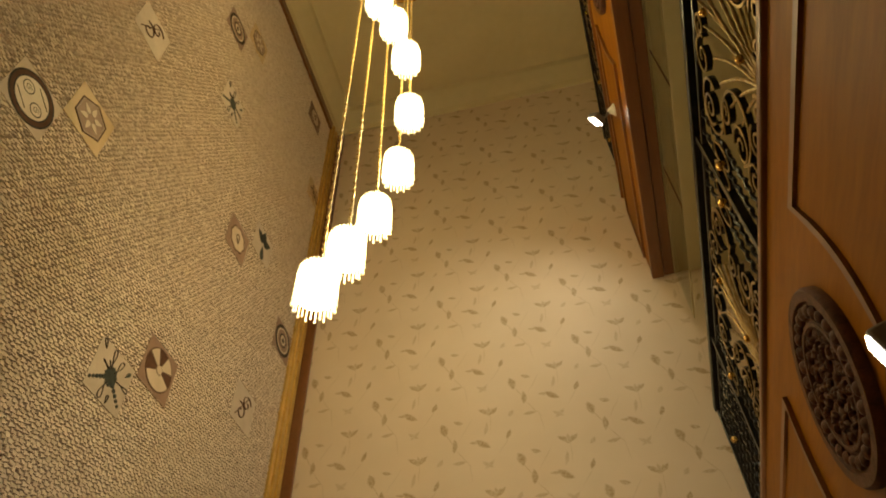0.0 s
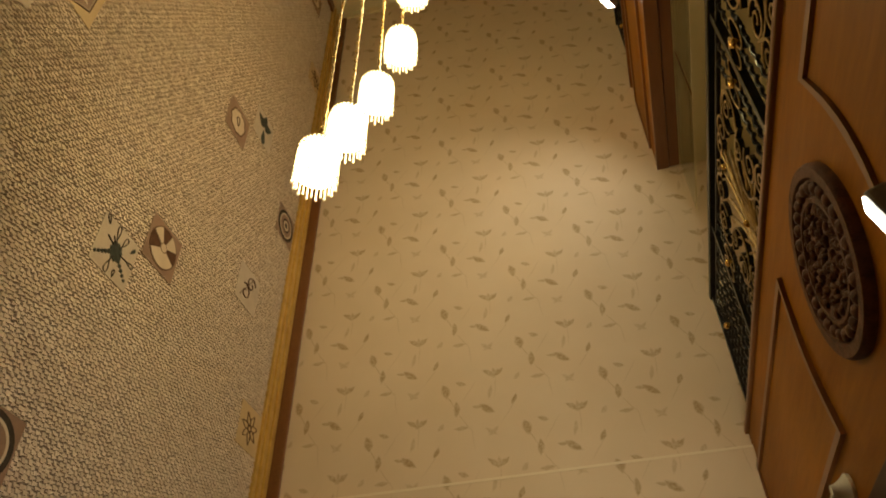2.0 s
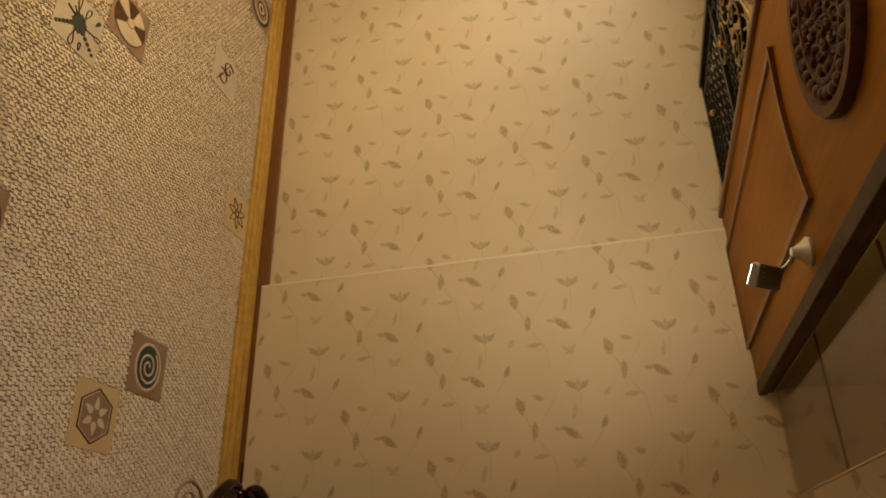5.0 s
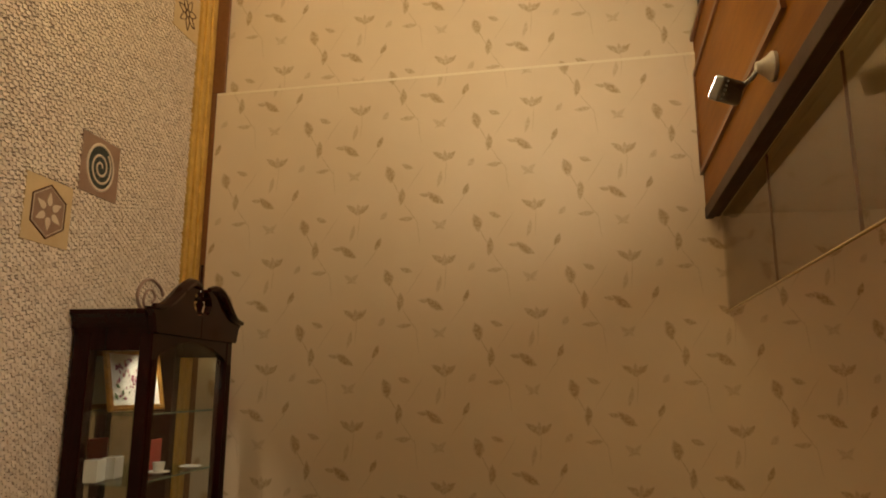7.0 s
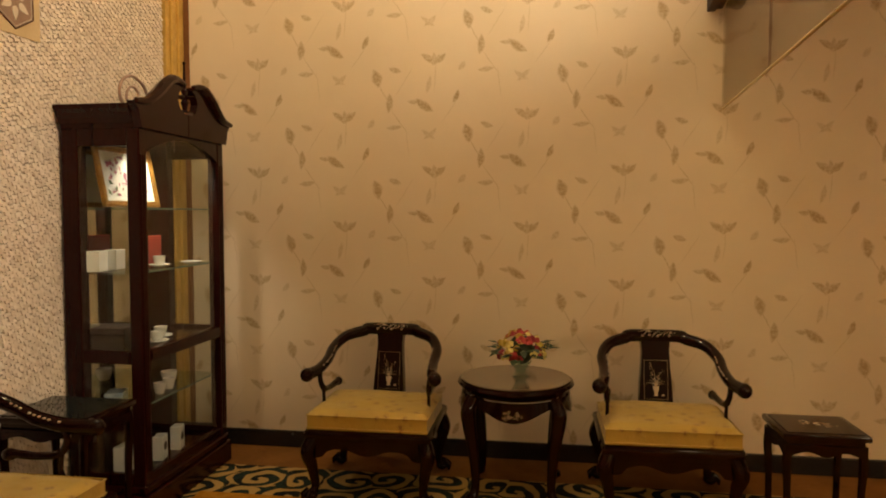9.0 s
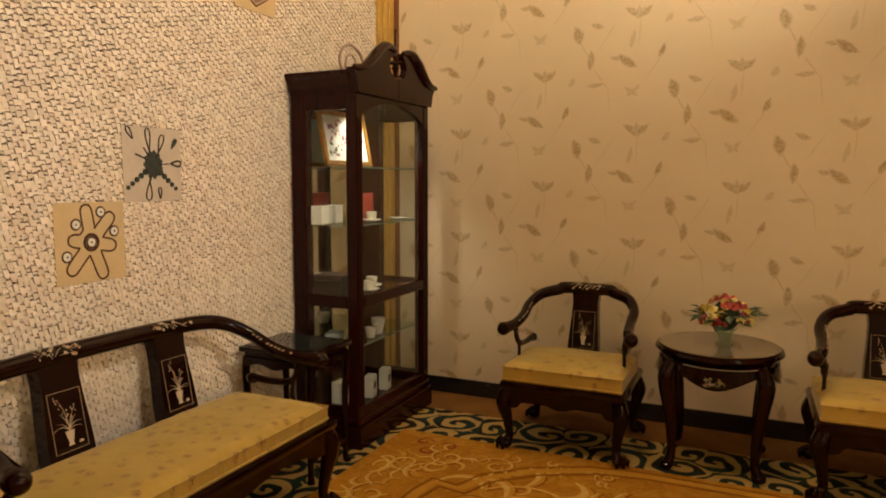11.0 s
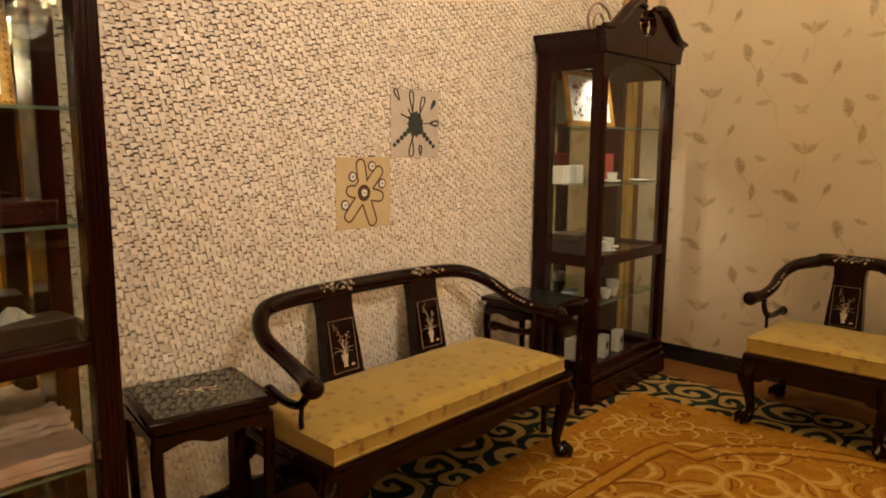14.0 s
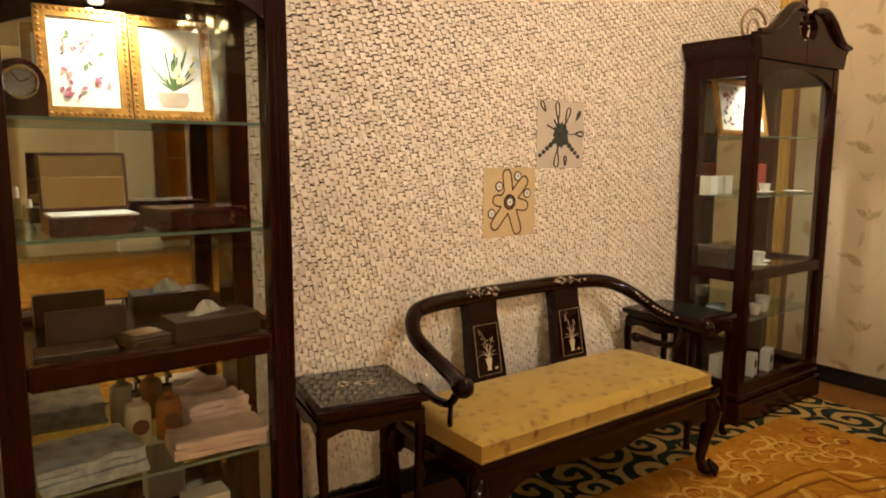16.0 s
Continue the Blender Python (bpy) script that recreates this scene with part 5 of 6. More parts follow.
# ---- display cabinets ----
def gilt_frame(name, label, m, w, h, seed, tulips, count=34):
    """A small picture in a beaded gilt frame; m lays its own x, y in the picture's plane."""
    t = thing(name, label, "framed picture")
    t.matrix_basis = m
    rng = random.Random(seed)
    bm = B()
    ring_slab(bm, [(-w, -h), (w, -h), (w, h), (-w, h)], [(-w + 0.026, -h + 0.026), (w - 0.026, -h + 0.026), (w - 0.026, h - 0.026), (-w + 0.026, h - 0.026)], 0.018, Matrix())
    fr = part("frame", bm, FRAME_GILT, t, "gilt frame with beaded edge")
    bm = B()
    nx, ny = int(w * 2 / 0.014), int(h * 2 / 0.014)
    for i in range(nx):
        for s in (-1, 1):
            blob(bm, (-w + (i + 0.5) * 2 * w / nx, s * (h - 0.008), 0.018), (0.005, 0.005, 0.005), 6)
    for i in range(ny):
        for s in (-1, 1):
            blob(bm, (s * (w - 0.008), -h + (i + 0.5) * 2 * h / ny, 0.018), (0.005, 0.005, 0.005), 6)
    part("beading", bm, FRAME_GILT, fr, kind="stuff")
    bm = B()
    box(bm, -w + 0.024, w - 0.024, -h + 0.024, h - 0.024, 0.002, 0.008)
    art = part("print", bm, PAPER_WHITE, t, "white paper with painted flowers")
    petals = [B(), B(), B()]
    if tulips:
        for k in range(26):
            a = rng.uniform(0.45, 2.7)
            l = rng.uniform(0.03, h * (1.0 if k % 2 else 0.7))
            p = [(0.0, -h * 0.4), (l * 0.5 * math.cos(a), -h * 0.4 + l * 0.55 * math.sin(a)), (l * math.cos(a) * 0.8, -h * 0.4 + l * math.sin(a))]
            for (ax, ay), (bx, by) in zip(p, p[1:]):
                slab(petals[0], [(ax - 0.003, ay), (ax + 0.003, ay), (bx + 0.0022, by), (bx - 0.0022, by)], 0.001, pose(0, 0, 0.0085 + 0.00004 * k))
            if k % 2:
                x, y = p[2]
                slab(petals[1], [(x - 0.008, y), (x, y - 0.006), (x + 0.008, y), (x + 0.006, y + 0.016), (x, y + 0.011), (x - 0.006, y + 0.016)], 0.001, pose(0, 0, 0.0098 + 0.00004 * k))
        slab(petals[2], [(-0.03, -h * 0.72), (0.03, -h * 0.72), (0.042, -h * 0.58), (0.038, -h * 0.44), (-0.038, -h * 0.44), (-0.042, -h * 0.58)], 0.001, pose(0, 0, 0.0095))
    else:
        for k in range(count):
            x, y, a, l = rng.uniform(-w + 0.05, w - 0.05), rng.uniform(-h + 0.05, h - 0.05), rng.uniform(0, 3), rng.uniform(0.005, 0.013) * (1.5 if count > 40 else 1.0)
            slab(petals[k % 3 if k % 2 else 1], [(x + l * math.cos(a), y + l * math.sin(a)), (x - l * 0.55 * math.sin(a), y + l * 0.55 * math.cos(a)), (x - l * math.cos(a), y - l * math.sin(a)), (x + l * 0.55 * math.sin(a), y - l * 0.55 * math.cos(a))], 0.001, pose(0, 0, 0.0085 + 0.0002 * k))
    for pb, mt in zip(petals, (LEAF, BLOSSOM if not tulips else PALE_YELLOW, ROSE if not tulips else POT)):
        part("painted_flowers", pb, mt, art, kind="stuff")
    return t


PAPER_WHITE = plain("white_paper", (0.8, 0.79, 0.74), (0.76, 0.74, 0.69), 6, 0.6)
LEAF = plain("painted_leaf_green", (0.1, 0.17, 0.05), (0.06, 0.1, 0.03), 30, 0.6)
BLOSSOM = plain("painted_plum", (0.4, 0.12, 0.18), (0.3, 0.08, 0.14), 30, 0.6)
ROSE = plain("painted_rose", (0.6, 0.3, 0.28), (0.5, 0.22, 0.2), 30, 0.6)
PALE_YELLOW = plain("painted_yellow", (0.8, 0.72, 0.4), (0.72, 0.62, 0.3), 30, 0.6)
RED_CARD = plain("red_card", (0.42, 0.05, 0.035), (0.36, 0.04, 0.03), 12, 0.5)
LACQUER = plain("red_brown_lacquer", (0.06, 0.011, 0.007), (0.035, 0.007, 0.005), 10, 0.2, coat=0.4)
DARK_BOX = plain("dark_brown_leather", (0.04, 0.018, 0.011), (0.026, 0.012, 0.008), 18, 0.5, bump=0.3)
PINK_CLOTH = plain("pink_printed_cloth", (0.86, 0.7, 0.65), (0.66, 0.44, 0.4), 22, 0.5, coat=0.6, bump=0.3)
BLUE_CLOTH = plain("grey_blue_printed_cloth", (0.58, 0.68, 0.73), (0.2, 0.26, 0.3), 20, 0.5, coat=0.6, bump=0.3)
AMBER = plain("amber_soap", (0.3, 0.1, 0.02), (0.24, 0.08, 0.015), 10, 0.15, coat=0.5)
SOAP = plain("cream_soap", (0.6, 0.52, 0.36), (0.52, 0.44, 0.3), 10, 0.2, coat=0.5)
WIRE = plain("rose_copper_wire", (0.5, 0.33, 0.25), (0.4, 0.26, 0.2), 20, 0.35, metal=0.6)
DIAL = plain("grey_dial", (0.24, 0.23, 0.2), (0.18, 0.17, 0.15), 20, 0.3)
GREEN_EDGE = plain("green_glass_edge", (0.14, 0.22, 0.17), (0.1, 0.16, 0.12), 30, 0.15, coat=0.5)
FRAME_GILT = plain("antique_gilt", (0.55, 0.29, 0.06), (0.22, 0.1, 0.018), 45, 0.35, metal=0.6, bump=0.4, bscale=120)
POT = plain("painted_cream_pot", (0.55, 0.45, 0.34), (0.42, 0.33, 0.24), 40, 0.6)
PUCK = glowing("lit_cabinet_lamp", (1.0, 0.9, 0.7), 1.2)


def cabinet(label, at, w, d, watts, mid=0.745, backing=MIRROR, aim=(-0.22, -0.12, -0.5), cone=118, upper=1.425):
    """A tall glazed curio cabinet with broken pediment; its back is at x = 0 and it faces +x."""
    t = thing("display_cabinet", label, "display cabinet", at, group="display cabinets")
    top = 1.80
    bm = B()
    box(bm, -0.002, d + 0.018, -w - 0.015, w + 0.015, 0.0, 0.115, 0.006)
    part("plinth", bm, CHERRY, t)
    bm = B()
    box(bm, 0.0, d + 0.008, -w - 0.006, w + 0.006, 0.116, 0.16, 0.012)
    part("base_moulding", bm, CHERRY, t)
    bm = B()
    box(bm, 0.006, d - 0.004, -w + 0.004, w - 0.004, 0.15, 0.172)
    part("cabinet_floor", bm, CHERRY, t)
    bm = B()
    box(bm, 0.004, 0.012, -w + 0.03, w - 0.03, 0.17, top - 0.03)
    part("mirror_back", bm, backing, t, "mirrored back panel")
    for x0, x1 in ((0.0, 0.085), (d - 0.062, d)):
        for s in (-1, 1):
            bm = B()
            y0, y1 = sorted((s * w, s * (w - 0.062)))
            box(bm, x0, x1, y0, y1, 0.155, top - 0.02, 0.006)
            post = part("post", bm, CHERRY, t)
            for q in (0.014, 0.027, 0.040) if x1 == d else ():
                bm = B()
                yy = s * (w - q)
                box(bm, d - 0.002, d + 0.004, yy - 0.0035, yy + 0.0035, 0.22, top - 0.14, 0.0015)
                part("reed", bm, CHERRY, post)
    for s in (-1, 1):
        bm = B()
        box(bm, 0.08, d - 0.058, s * w - s * 0.004 - 0.002, s * w - s * 0.004 + 0.002, 0.2, top - 0.08)
        pane = part("side_pane", bm, PANE, t, "clear side glass")
        pane.visible_shadow = False
        for z0, z1 in ((0.16, 0.21), (mid - 0.03, mid + 0.03), (top - 0.1, top - 0.02)):
            bm = B()
            y0, y1 = sorted((s * w, s * (w - 0.03)))
            box(bm, 0.084, d - 0.061, y0, y1, z0, z1, 0.004)
            part("side_rail", bm, CHERRY, t)
    # front: arched frieze, middle rail, two glazed openings
    g = w - 0.062
    n = 20
    arch = [(g * (1 - 2 * i / n), top - 0.125 + 0.085 * math.sin(math.pi * i / n) ** 0.8) for i in range(n + 1)]
    bm = B()
    face = Matrix(((0, 0, 1, 0), (1, 0, 0, 0), (0, 1, 0, 0), (0, 0, 0, 1)))
    slab(bm, [(-g, top - 0.02), (g, top - 0.02)] + arch, 0.03, Matrix.Translation((d - 0.034, 0, 0)) @ face)
    part("arched_frieze", bm, CHERRY, t)
    bm = B()
    box(bm, d - 0.045, d + 0.002, -g, g, mid - 0.03, mid + 0.03, 0.01)
    part("middle_rail", bm, CHERRY, t)
    bm = B()
    box(bm, d - 0.04, d - 0.005, -g, g, 0.16, 0.205, 0.005)
    part("bottom_rail", bm, CHERRY, t)
    for z0, z1 in ((0.2, mid - 0.03), (mid + 0.03, top - 0.04)):
        bm = B()
        box(bm, d - 0.022, d - 0.018, -g - 0.01, g + 0.01, z0, z1)
        pane = part("front_pane", bm, PANE, t, "clear front glass")
        pane.visible_shadow = False
    for z in (upper, 1.13, 0.505):
        bm = B()
        box(bm, 0.02, d - 0.055, -w + 0.012, w - 0.012, z - 0.008, z, 0.001)
        part("glass_shelf", bm, SHELF_GLASS, t, "glass shelf with green edge").visible_shadow = False
        bm = B()
        box(bm, d - 0.0545, d - 0.0525, -w + 0.064, w - 0.064, z - 0.008, z)
        part("shelf_edge", bm, GREEN_EDGE, t, "bright green-white glass edge")
    bm = B()
    box(bm, 0.014, d - 0.046, -w + 0.01, w - 0.01, mid - 0.01, mid + 0.012, 0.003)
    part("wood_shelf", bm, CHERRY, t)
    # top board and stepped cornice
    bm = B()
    box(bm, 0.0, d, -w, w, top - 0.021, top + 0.0195)
    part("top_board", bm, CHERRY, t)
    bm = B()
    box(bm, -0.002, d - 0.022, -w, w, top + 0.02, top + 0.082)
    part("crown_board", bm, CHERRY, t)
    crown = [(0.001, 0.0), (0.01, 0.0), (0.014, 0.022), (0.027, 0.046), (0.038, 0.06), (0.041, 0.066), (0.041, 0.082), (0.001, 0.082)]
    for s in (-1, 1):
        o = [(s * (w + y), z) for y, z in crown]
        bm = B()
        slab(bm, o if s > 0 else o[::-1], d - 0.02, Matrix.Translation((-0.002, 0, top)) @ face)
        part("crown_moulding", bm, CHERRY, t)
    # broken pediment
    zt = top + 0.083
    half = [(0.004, -0.104), (w, -0.104), (w + 0.012, -0.07), (w + 0.022, -0.03), (w + 0.045, -0.004), (w + 0.052, 0.008), (w * 0.95, 0.016), (w * 0.82, 0.036), (w * 0.68, 0.075), (w * 0.55, 0.117), (w * 0.42, 0.147), (w * 0.28, 0.158), (w * 0.1, 0.146), (w * 0.1, 0.134), (w * 0.2, 0.105), (w * 0.235, 0.068), (w * 0.2, 0.032), (w * 0.1, 0.006), (0.004, 0.004)]
    for s in (-1, 1):
        o = [(s * y, z) for y, z in half]
        bm = B()
        slab(bm, o if s > 0 else o[::-1], 0.04, Matrix.Translation((d - 0.02, 0, zt)) @ face)
        part("swan_neck", bm, CHERRY, t)
        bm = B()
        pts = curve([(d + 0.025, s * y, zt + z) for y, z in half[5:13]], 4)
        tube(bm, pts, fade([0.012, 0.022, 0.028, 0.024, 0.012], len(pts)), 8)
        part("neck_moulding", bm, CHERRY, t, smooth=True)
    bm = B()
    lathe(bm, [(0, 0.016), (0.022, 0.018), (0.012, 0.03), (0.015, 0.05), (0.022, 0.065), (0.013, 0.08), (0.011, 0.1), (0.018, 0.125), (0.009, 0.14), (0.007, 0.17), (0.005, 0.255), (0.009, 0.26), (0.005, 0.268), (0, 0.27)], (d, 0, zt), 16)
    for q in range(4):
        aa = q * math.pi / 2
        tube(bm, [(d + 0.01 * math.cos(aa), 0.01 * math.sin(aa), zt + 0.092), (d + 0.058 * math.cos(aa), 0.058 * math.sin(aa), zt + 0.094)], [0.014, 0.002], 6)
    part("finial", bm, CHERRY, t, smooth=True)
    # lamp under the top board
    bm = B()
    lathe(bm, [(0, 0), (0.018, 0), (0.022, 0.006), (0.022, 0.012), (0, 0.012)], (d * 0.5, 0, top - 0.034), 20)
    part("cabinet_lamp", bm, PUCK, t, "small round lamp under the top", True)
    data = bpy.data.lights.new("cabinet_light", "SPOT")
    data.energy, data.spot_size, data.spot_blend, data.shadow_soft_size, data.color = watts, radians(cone), 0.6, 0.03, (1.0, 0.88, 0.68)
    lamp_at = Vector(at) + Vector((d * 0.76, 0, top - 0.06))
    new("cabinet_light", data).matrix_basis = look(lamp_at, lamp_at + Vector(aim))
    return t


CAB1, CAB2 = (0.022, -0.676, 0.003), (0.035, -3.765, 0.003)
cabinet("tall dark cherry curio cabinet with broken pediment and china inside", CAB1, 0.4, 0.385, 11.0, 0.745, OLD_MIRROR, (-0.16, 0.03, -0.5), 122)
cabinet("tall dark cherry curio cabinet with clock, pictures and boxes inside", CAB2, 0.355, 0.385, 10.5, 0.815, upper=1.412)


def lean(cab, x, y, z, back, turn=0):
    """A picture stood on a shelf, facing +x, leaning back."""
    return Matrix.Translation((cab[0] + x, cab[1] + y, cab[2] + z)) @ Matrix.Rotation(radians(turn), 4, "Z") @ Euler((0, radians(-back), 0)).to_matrix().to_4x4() @ Matrix(((0, 0, 1, 0), (1, 0, 0, 0), (0, 1, 0, 0), (0, 0, 0, 1)))


def mug(at, r, h, label, name="cup", saucer=False, handle=1):
    t = thing(name, label, "cup", at)
    z0 = 0.0
    if saucer:
        bm = B()
        lathe(bm, [(0, 0), (r * 0.9, 0), (r * 1.75, 0.012), (r * 1.7, 0.015), (r * 0.8, 0.005), (0, 0.005)], n=20)
        part("saucer", bm, WHITE, t, smooth=True)
        z0 = 0.006
    bm = B()
    lathe(bm, [(0, z0), (r * 0.62, z0), (r * 0.85, z0 + h * 0.4), (r, z0 + h), (r * 0.93, z0 + h), (r * 0.75, z0 + h * 0.4), (0, z0 + 0.006)], n=20)
    part("bowl", bm, WHITE, t, smooth=True)
    bm = B()
    tube(bm, curve([(0, handle * r * 0.86, z0 + h * 0.82), (0, handle * r * 1.45, z0 + h * 0.7), (0, handle * r * 1.35, z0 + h * 0.35), (0, handle * r * 0.78, z0 + h * 0.28)], 4), 0.004, 6)
    part("handle", bm, WHITE, t, smooth=True)
    return t


def carton(at, turn, sx, sy, sz, mat, label, name="box", category="box", roundel=None, lid=False):
    t = thing(name, label, category, at, turn)
    bm = B()
    h = sz * 0.72 if lid else sz
    box(bm, -sx / 2, sx / 2, -sy / 2, sy / 2, 0, h, 0.003)
    part("body", bm, mat, t)
    if lid:
        bm = B()
        box(bm, -sx / 2 - 0.002, sx / 2 + 0.002, -sy / 2 - 0.002, sy / 2 + 0.002, h + 0.001, sz, 0.004)
        part("lid", bm, mat, t)
    if roundel:
        bm = B()
        lathe(bm, [(0, 0), (sy * 0.28, 0), (sy * 0.28, 0.0015), (0, 0.0015)], m=Matrix.Translation((sx / 2, 0, sz * 0.55)) @ pose(0, 0, 0, 0, 90, 0), n=20)
        part("roundel", bm, roundel, t, "dark round emblem")
    return t


def in_cab(cab, x, y, z):
    return (cab[0] + x, cab[1] + y, cab[2] + z)


# china cabinet in the corner
gilt_frame("flower_picture", "wide gilt-framed print of red roses on the top glass shelf", lean(CAB1, 0.13, -0.11, 1.427 + 0.146, 11), 0.225, 0.146, 21, False, 70)
for y, s in ((-0.33, 1.0), (-0.2, 1.15)):
    carton(in_cab(CAB1, 0.12, y, 1.131), 10, 0.06, 0.085 * s, 0.095, WHITE, "white china pot on the glass shelf", "pot", "pot")
carton(in_cab(CAB1, 0.17, 0.055, 1.131), 8, 0.014, 0.15, 0.155, RED_CARD, "red card folder stood on the glass shelf", "folder", "folder")
mug(in_cab(CAB1, 0.25, -0.03, 1.131), 0.03, 0.05, "white china cup on the glass shelf", saucer=True)
bm = B()
lathe(bm, [(0, 0), (0.035, 0), (0.058, 0.01), (0.056, 0.013), (0.03, 0.005), (0, 0.005)], n=24)
dish = part("dish", bm, WHITE, None, "", True)
dish.matrix_basis = pose(*in_cab(CAB1, 0.27, 0.24, 1.131))
tagged(dish, "small white china dish on the glass shelf", "dish")
mug(in_cab(CAB1, 0.26, -0.08, 0.758), 0.032, 0.05, "white teacup with saucer on the wooden shelf", saucer=True)
mug(in_cab(CAB1, 0.2, 0.05, 0.758), 0.034, 0.052, "white teacup with saucer on the wooden shelf", saucer=True)
carton(in_cab(CAB1, 0.16, -0.27, 0.758), 8, 0.16, 0.15, 0.11, DARK_BOX, "dark brown wooden tea box on the wooden shelf", "tea_box", lid=True)
for y, x, r, h in ((-0.1, 0.28, 0.03, 0.055), (0.0, 0.27, 0.03, 0.055), (0.12, 0.2, 0.042, 0.06), (-0.2, 0.25, 0.03, 0.05)):
    mug(in_cab(CAB1, x, y, 0.506), r, h, "plain white china mug on the lower glass shelf")
carton(in_cab(CAB1, 0.18, -0.3, 0.506), 20, 0.08, 0.1, 0.06, BLUE_CLOTH, "small grey-blue cloth pouch on the lower shelf", "pouch", "pouch")
for y in (-0.09, 0.07):
    carton(in_cab(CAB1, 0.27, y, 0.173), 12, 0.05, 0.075, 0.12, WHITE, "white carton with dark round emblem on the cabinet floor", "carton", "carton", INK)
carton(in_cab(CAB1, 0.2, -0.28, 0.173), 0, 0.05, 0.1, 0.13, WHITE, "white paper bag on the cabinet floor", "paper_bag", "bag")

# gift cabinet beside the glass-topped table
gilt_frame("picture_of_blossom", "gilt-framed blossom print on the top glass shelf", lean(CAB2, 0.165, -0.1, 1.414 + 0.1375, 7), 0.105, 0.1365, 31, False)
gilt_frame("picture_of_tulips", "gilt-framed tulip print on the top glass shelf", lean(CAB2, 0.15, 0.117, 1.414 + 0.1375, 7), 0.105, 0.1365, 32, True)


def clock(at):
    t = thing("mantel_clock", "small dark mantel clock with white dial on the top shelf", "clock", at)
    bm = B()
    o = [(-0.056, 0), (0.056, 0), (0.056, 0.075)] + [(0.056 * math.cos(a), 0.075 + 0.06 * math.sin(a)) for a in (math.pi * i / 12 for i in range(1, 12))] + [(-0.056, 0.075)]
    slab(bm, o, 0.05, Matrix(((0, 0, 1, 0), (1, 0, 0, 0), (0, 1, 0, 0), (0, 0, 0, 1))))
    part("case", bm, CHERRY, t)
    m = Matrix.Translation((0.05, 0, 0.08)) @ pose(0, 0, 0, 0, 90, 0)
    bm = B()
    lathe(bm, [(0, 0), (0.034, 0), (0.034, 0.003), (0, 0.003)], m=m, n=28)
    part("dial", bm, DIAL, t, "pale dial", True)
    bm = B()
    tube(bm, [(0.054, 0.036 * math.cos(a), 0.08 + 0.036 * math.sin(a)) for a in (2 * math.pi * i / 28 for i in range(28))], 0.0055, 8, True)
    part("rim", bm, CHROME, t, "bright metal rim", True)
    for k in range(12):
        bm = B()
        q = math.pi * k / 6
        tube(bm, [(0.0535, 0.026 * math.cos(q), 0.08 + 0.026 * math.sin(q)), (0.0535, 0.031 * math.cos(q), 0.08 + 0.031 * math.sin(q))], 0.0009, 4)
        part("hour_mark", bm, INK, t)
    for a, l in ((0.4, 0.02), (2.2, 0.026)):
        bm = B()
        tube(bm, [(0.055, 0, 0.08), (0.055, l * math.cos(a), 0.08 + l * math.sin(a))], 0.0018, 5)
        part("clock_hand", bm, INK, t)
    return t


clock(in_cab(CAB2, 0.19, -0.25, 1.413))


def vanity_box(at):
    """A low box with its lid stood open; a mirror in the lid."""
    t = thing("vanity_box", "dark wooden vanity box, mirrored lid stood open", "box", at)
    bm = B()
    box(bm, -0.08, 0.08, -0.105, 0.105, 0, 0.045, 0.003)
    part("body", bm, LACQUER, t)
    bm = B()
    box(bm, -0.07, 0.07, -0.097, 0.097, 0.0455, 0.049)
    part("lining", bm, PAPER_WHITE, t, "pale lining")
    bm = B()
    up = Matrix.Translation((-0.08, 0, 0.05)) @ Euler((0, radians(-8), 0)).to_matrix().to_4x4()
    ring_slab(bm, [(-0.105, 0), (0.105, 0), (0.105, 0.15), (-0.105, 0.15)], [(-0.098, 0.008), (0.098, 0.008), (0.098, 0.142), (-0.098, 0.142)], 0.01, up @ Matrix(((0, 0, 1, 0), (1, 0, 0, 0), (0, 1, 0, 0), (0, 0, 0, 1))))
    lid = part("lid", bm, LACQUER, t)
    bm = B()
    box(bm, 0.002, 0.005, -0.0985, 0.0985, 0.0075, 0.1425, 0, up)
    part("lid_mirror", bm, MIRROR, lid, "small mirror")
    return t


vanity_box(in_cab(CAB2, 0.215, -0.112, 1.131))
carton(in_cab(CAB2, 0.19, 0.15, 1.131), 3, 0.15, 0.24, 0.055, LACQUER, "flat red-brown lacquer box on the glass shelf", "lacquer_box", lid=True)
for y, h in ((-0.3, 0.1), (-0.275, 0.12), (-0.25, 0.09)):
    t = thing("perfume_bottle", "small clear glass bottle on the shelf", "bottle", in_cab(CAB2, 0.25, y, 1.131))
    bm = B()
    lathe(bm, [(0, 0), (0.011, 0), (0.011, h * 0.6), (0.005, h * 0.7), (0.005, h * 0.78), (0, h * 0.78)], n=14)
    part("flask", bm, SHELF_GLASS, t, smooth=True)
    bm = B()
    lathe(bm, [(0, h * 0.78), (0.006, h * 0.78), (0.007, h * 0.9), (0.004, h), (0, h)], n=12)
    part("stopper", bm, WHITE_METAL, t, smooth=True)

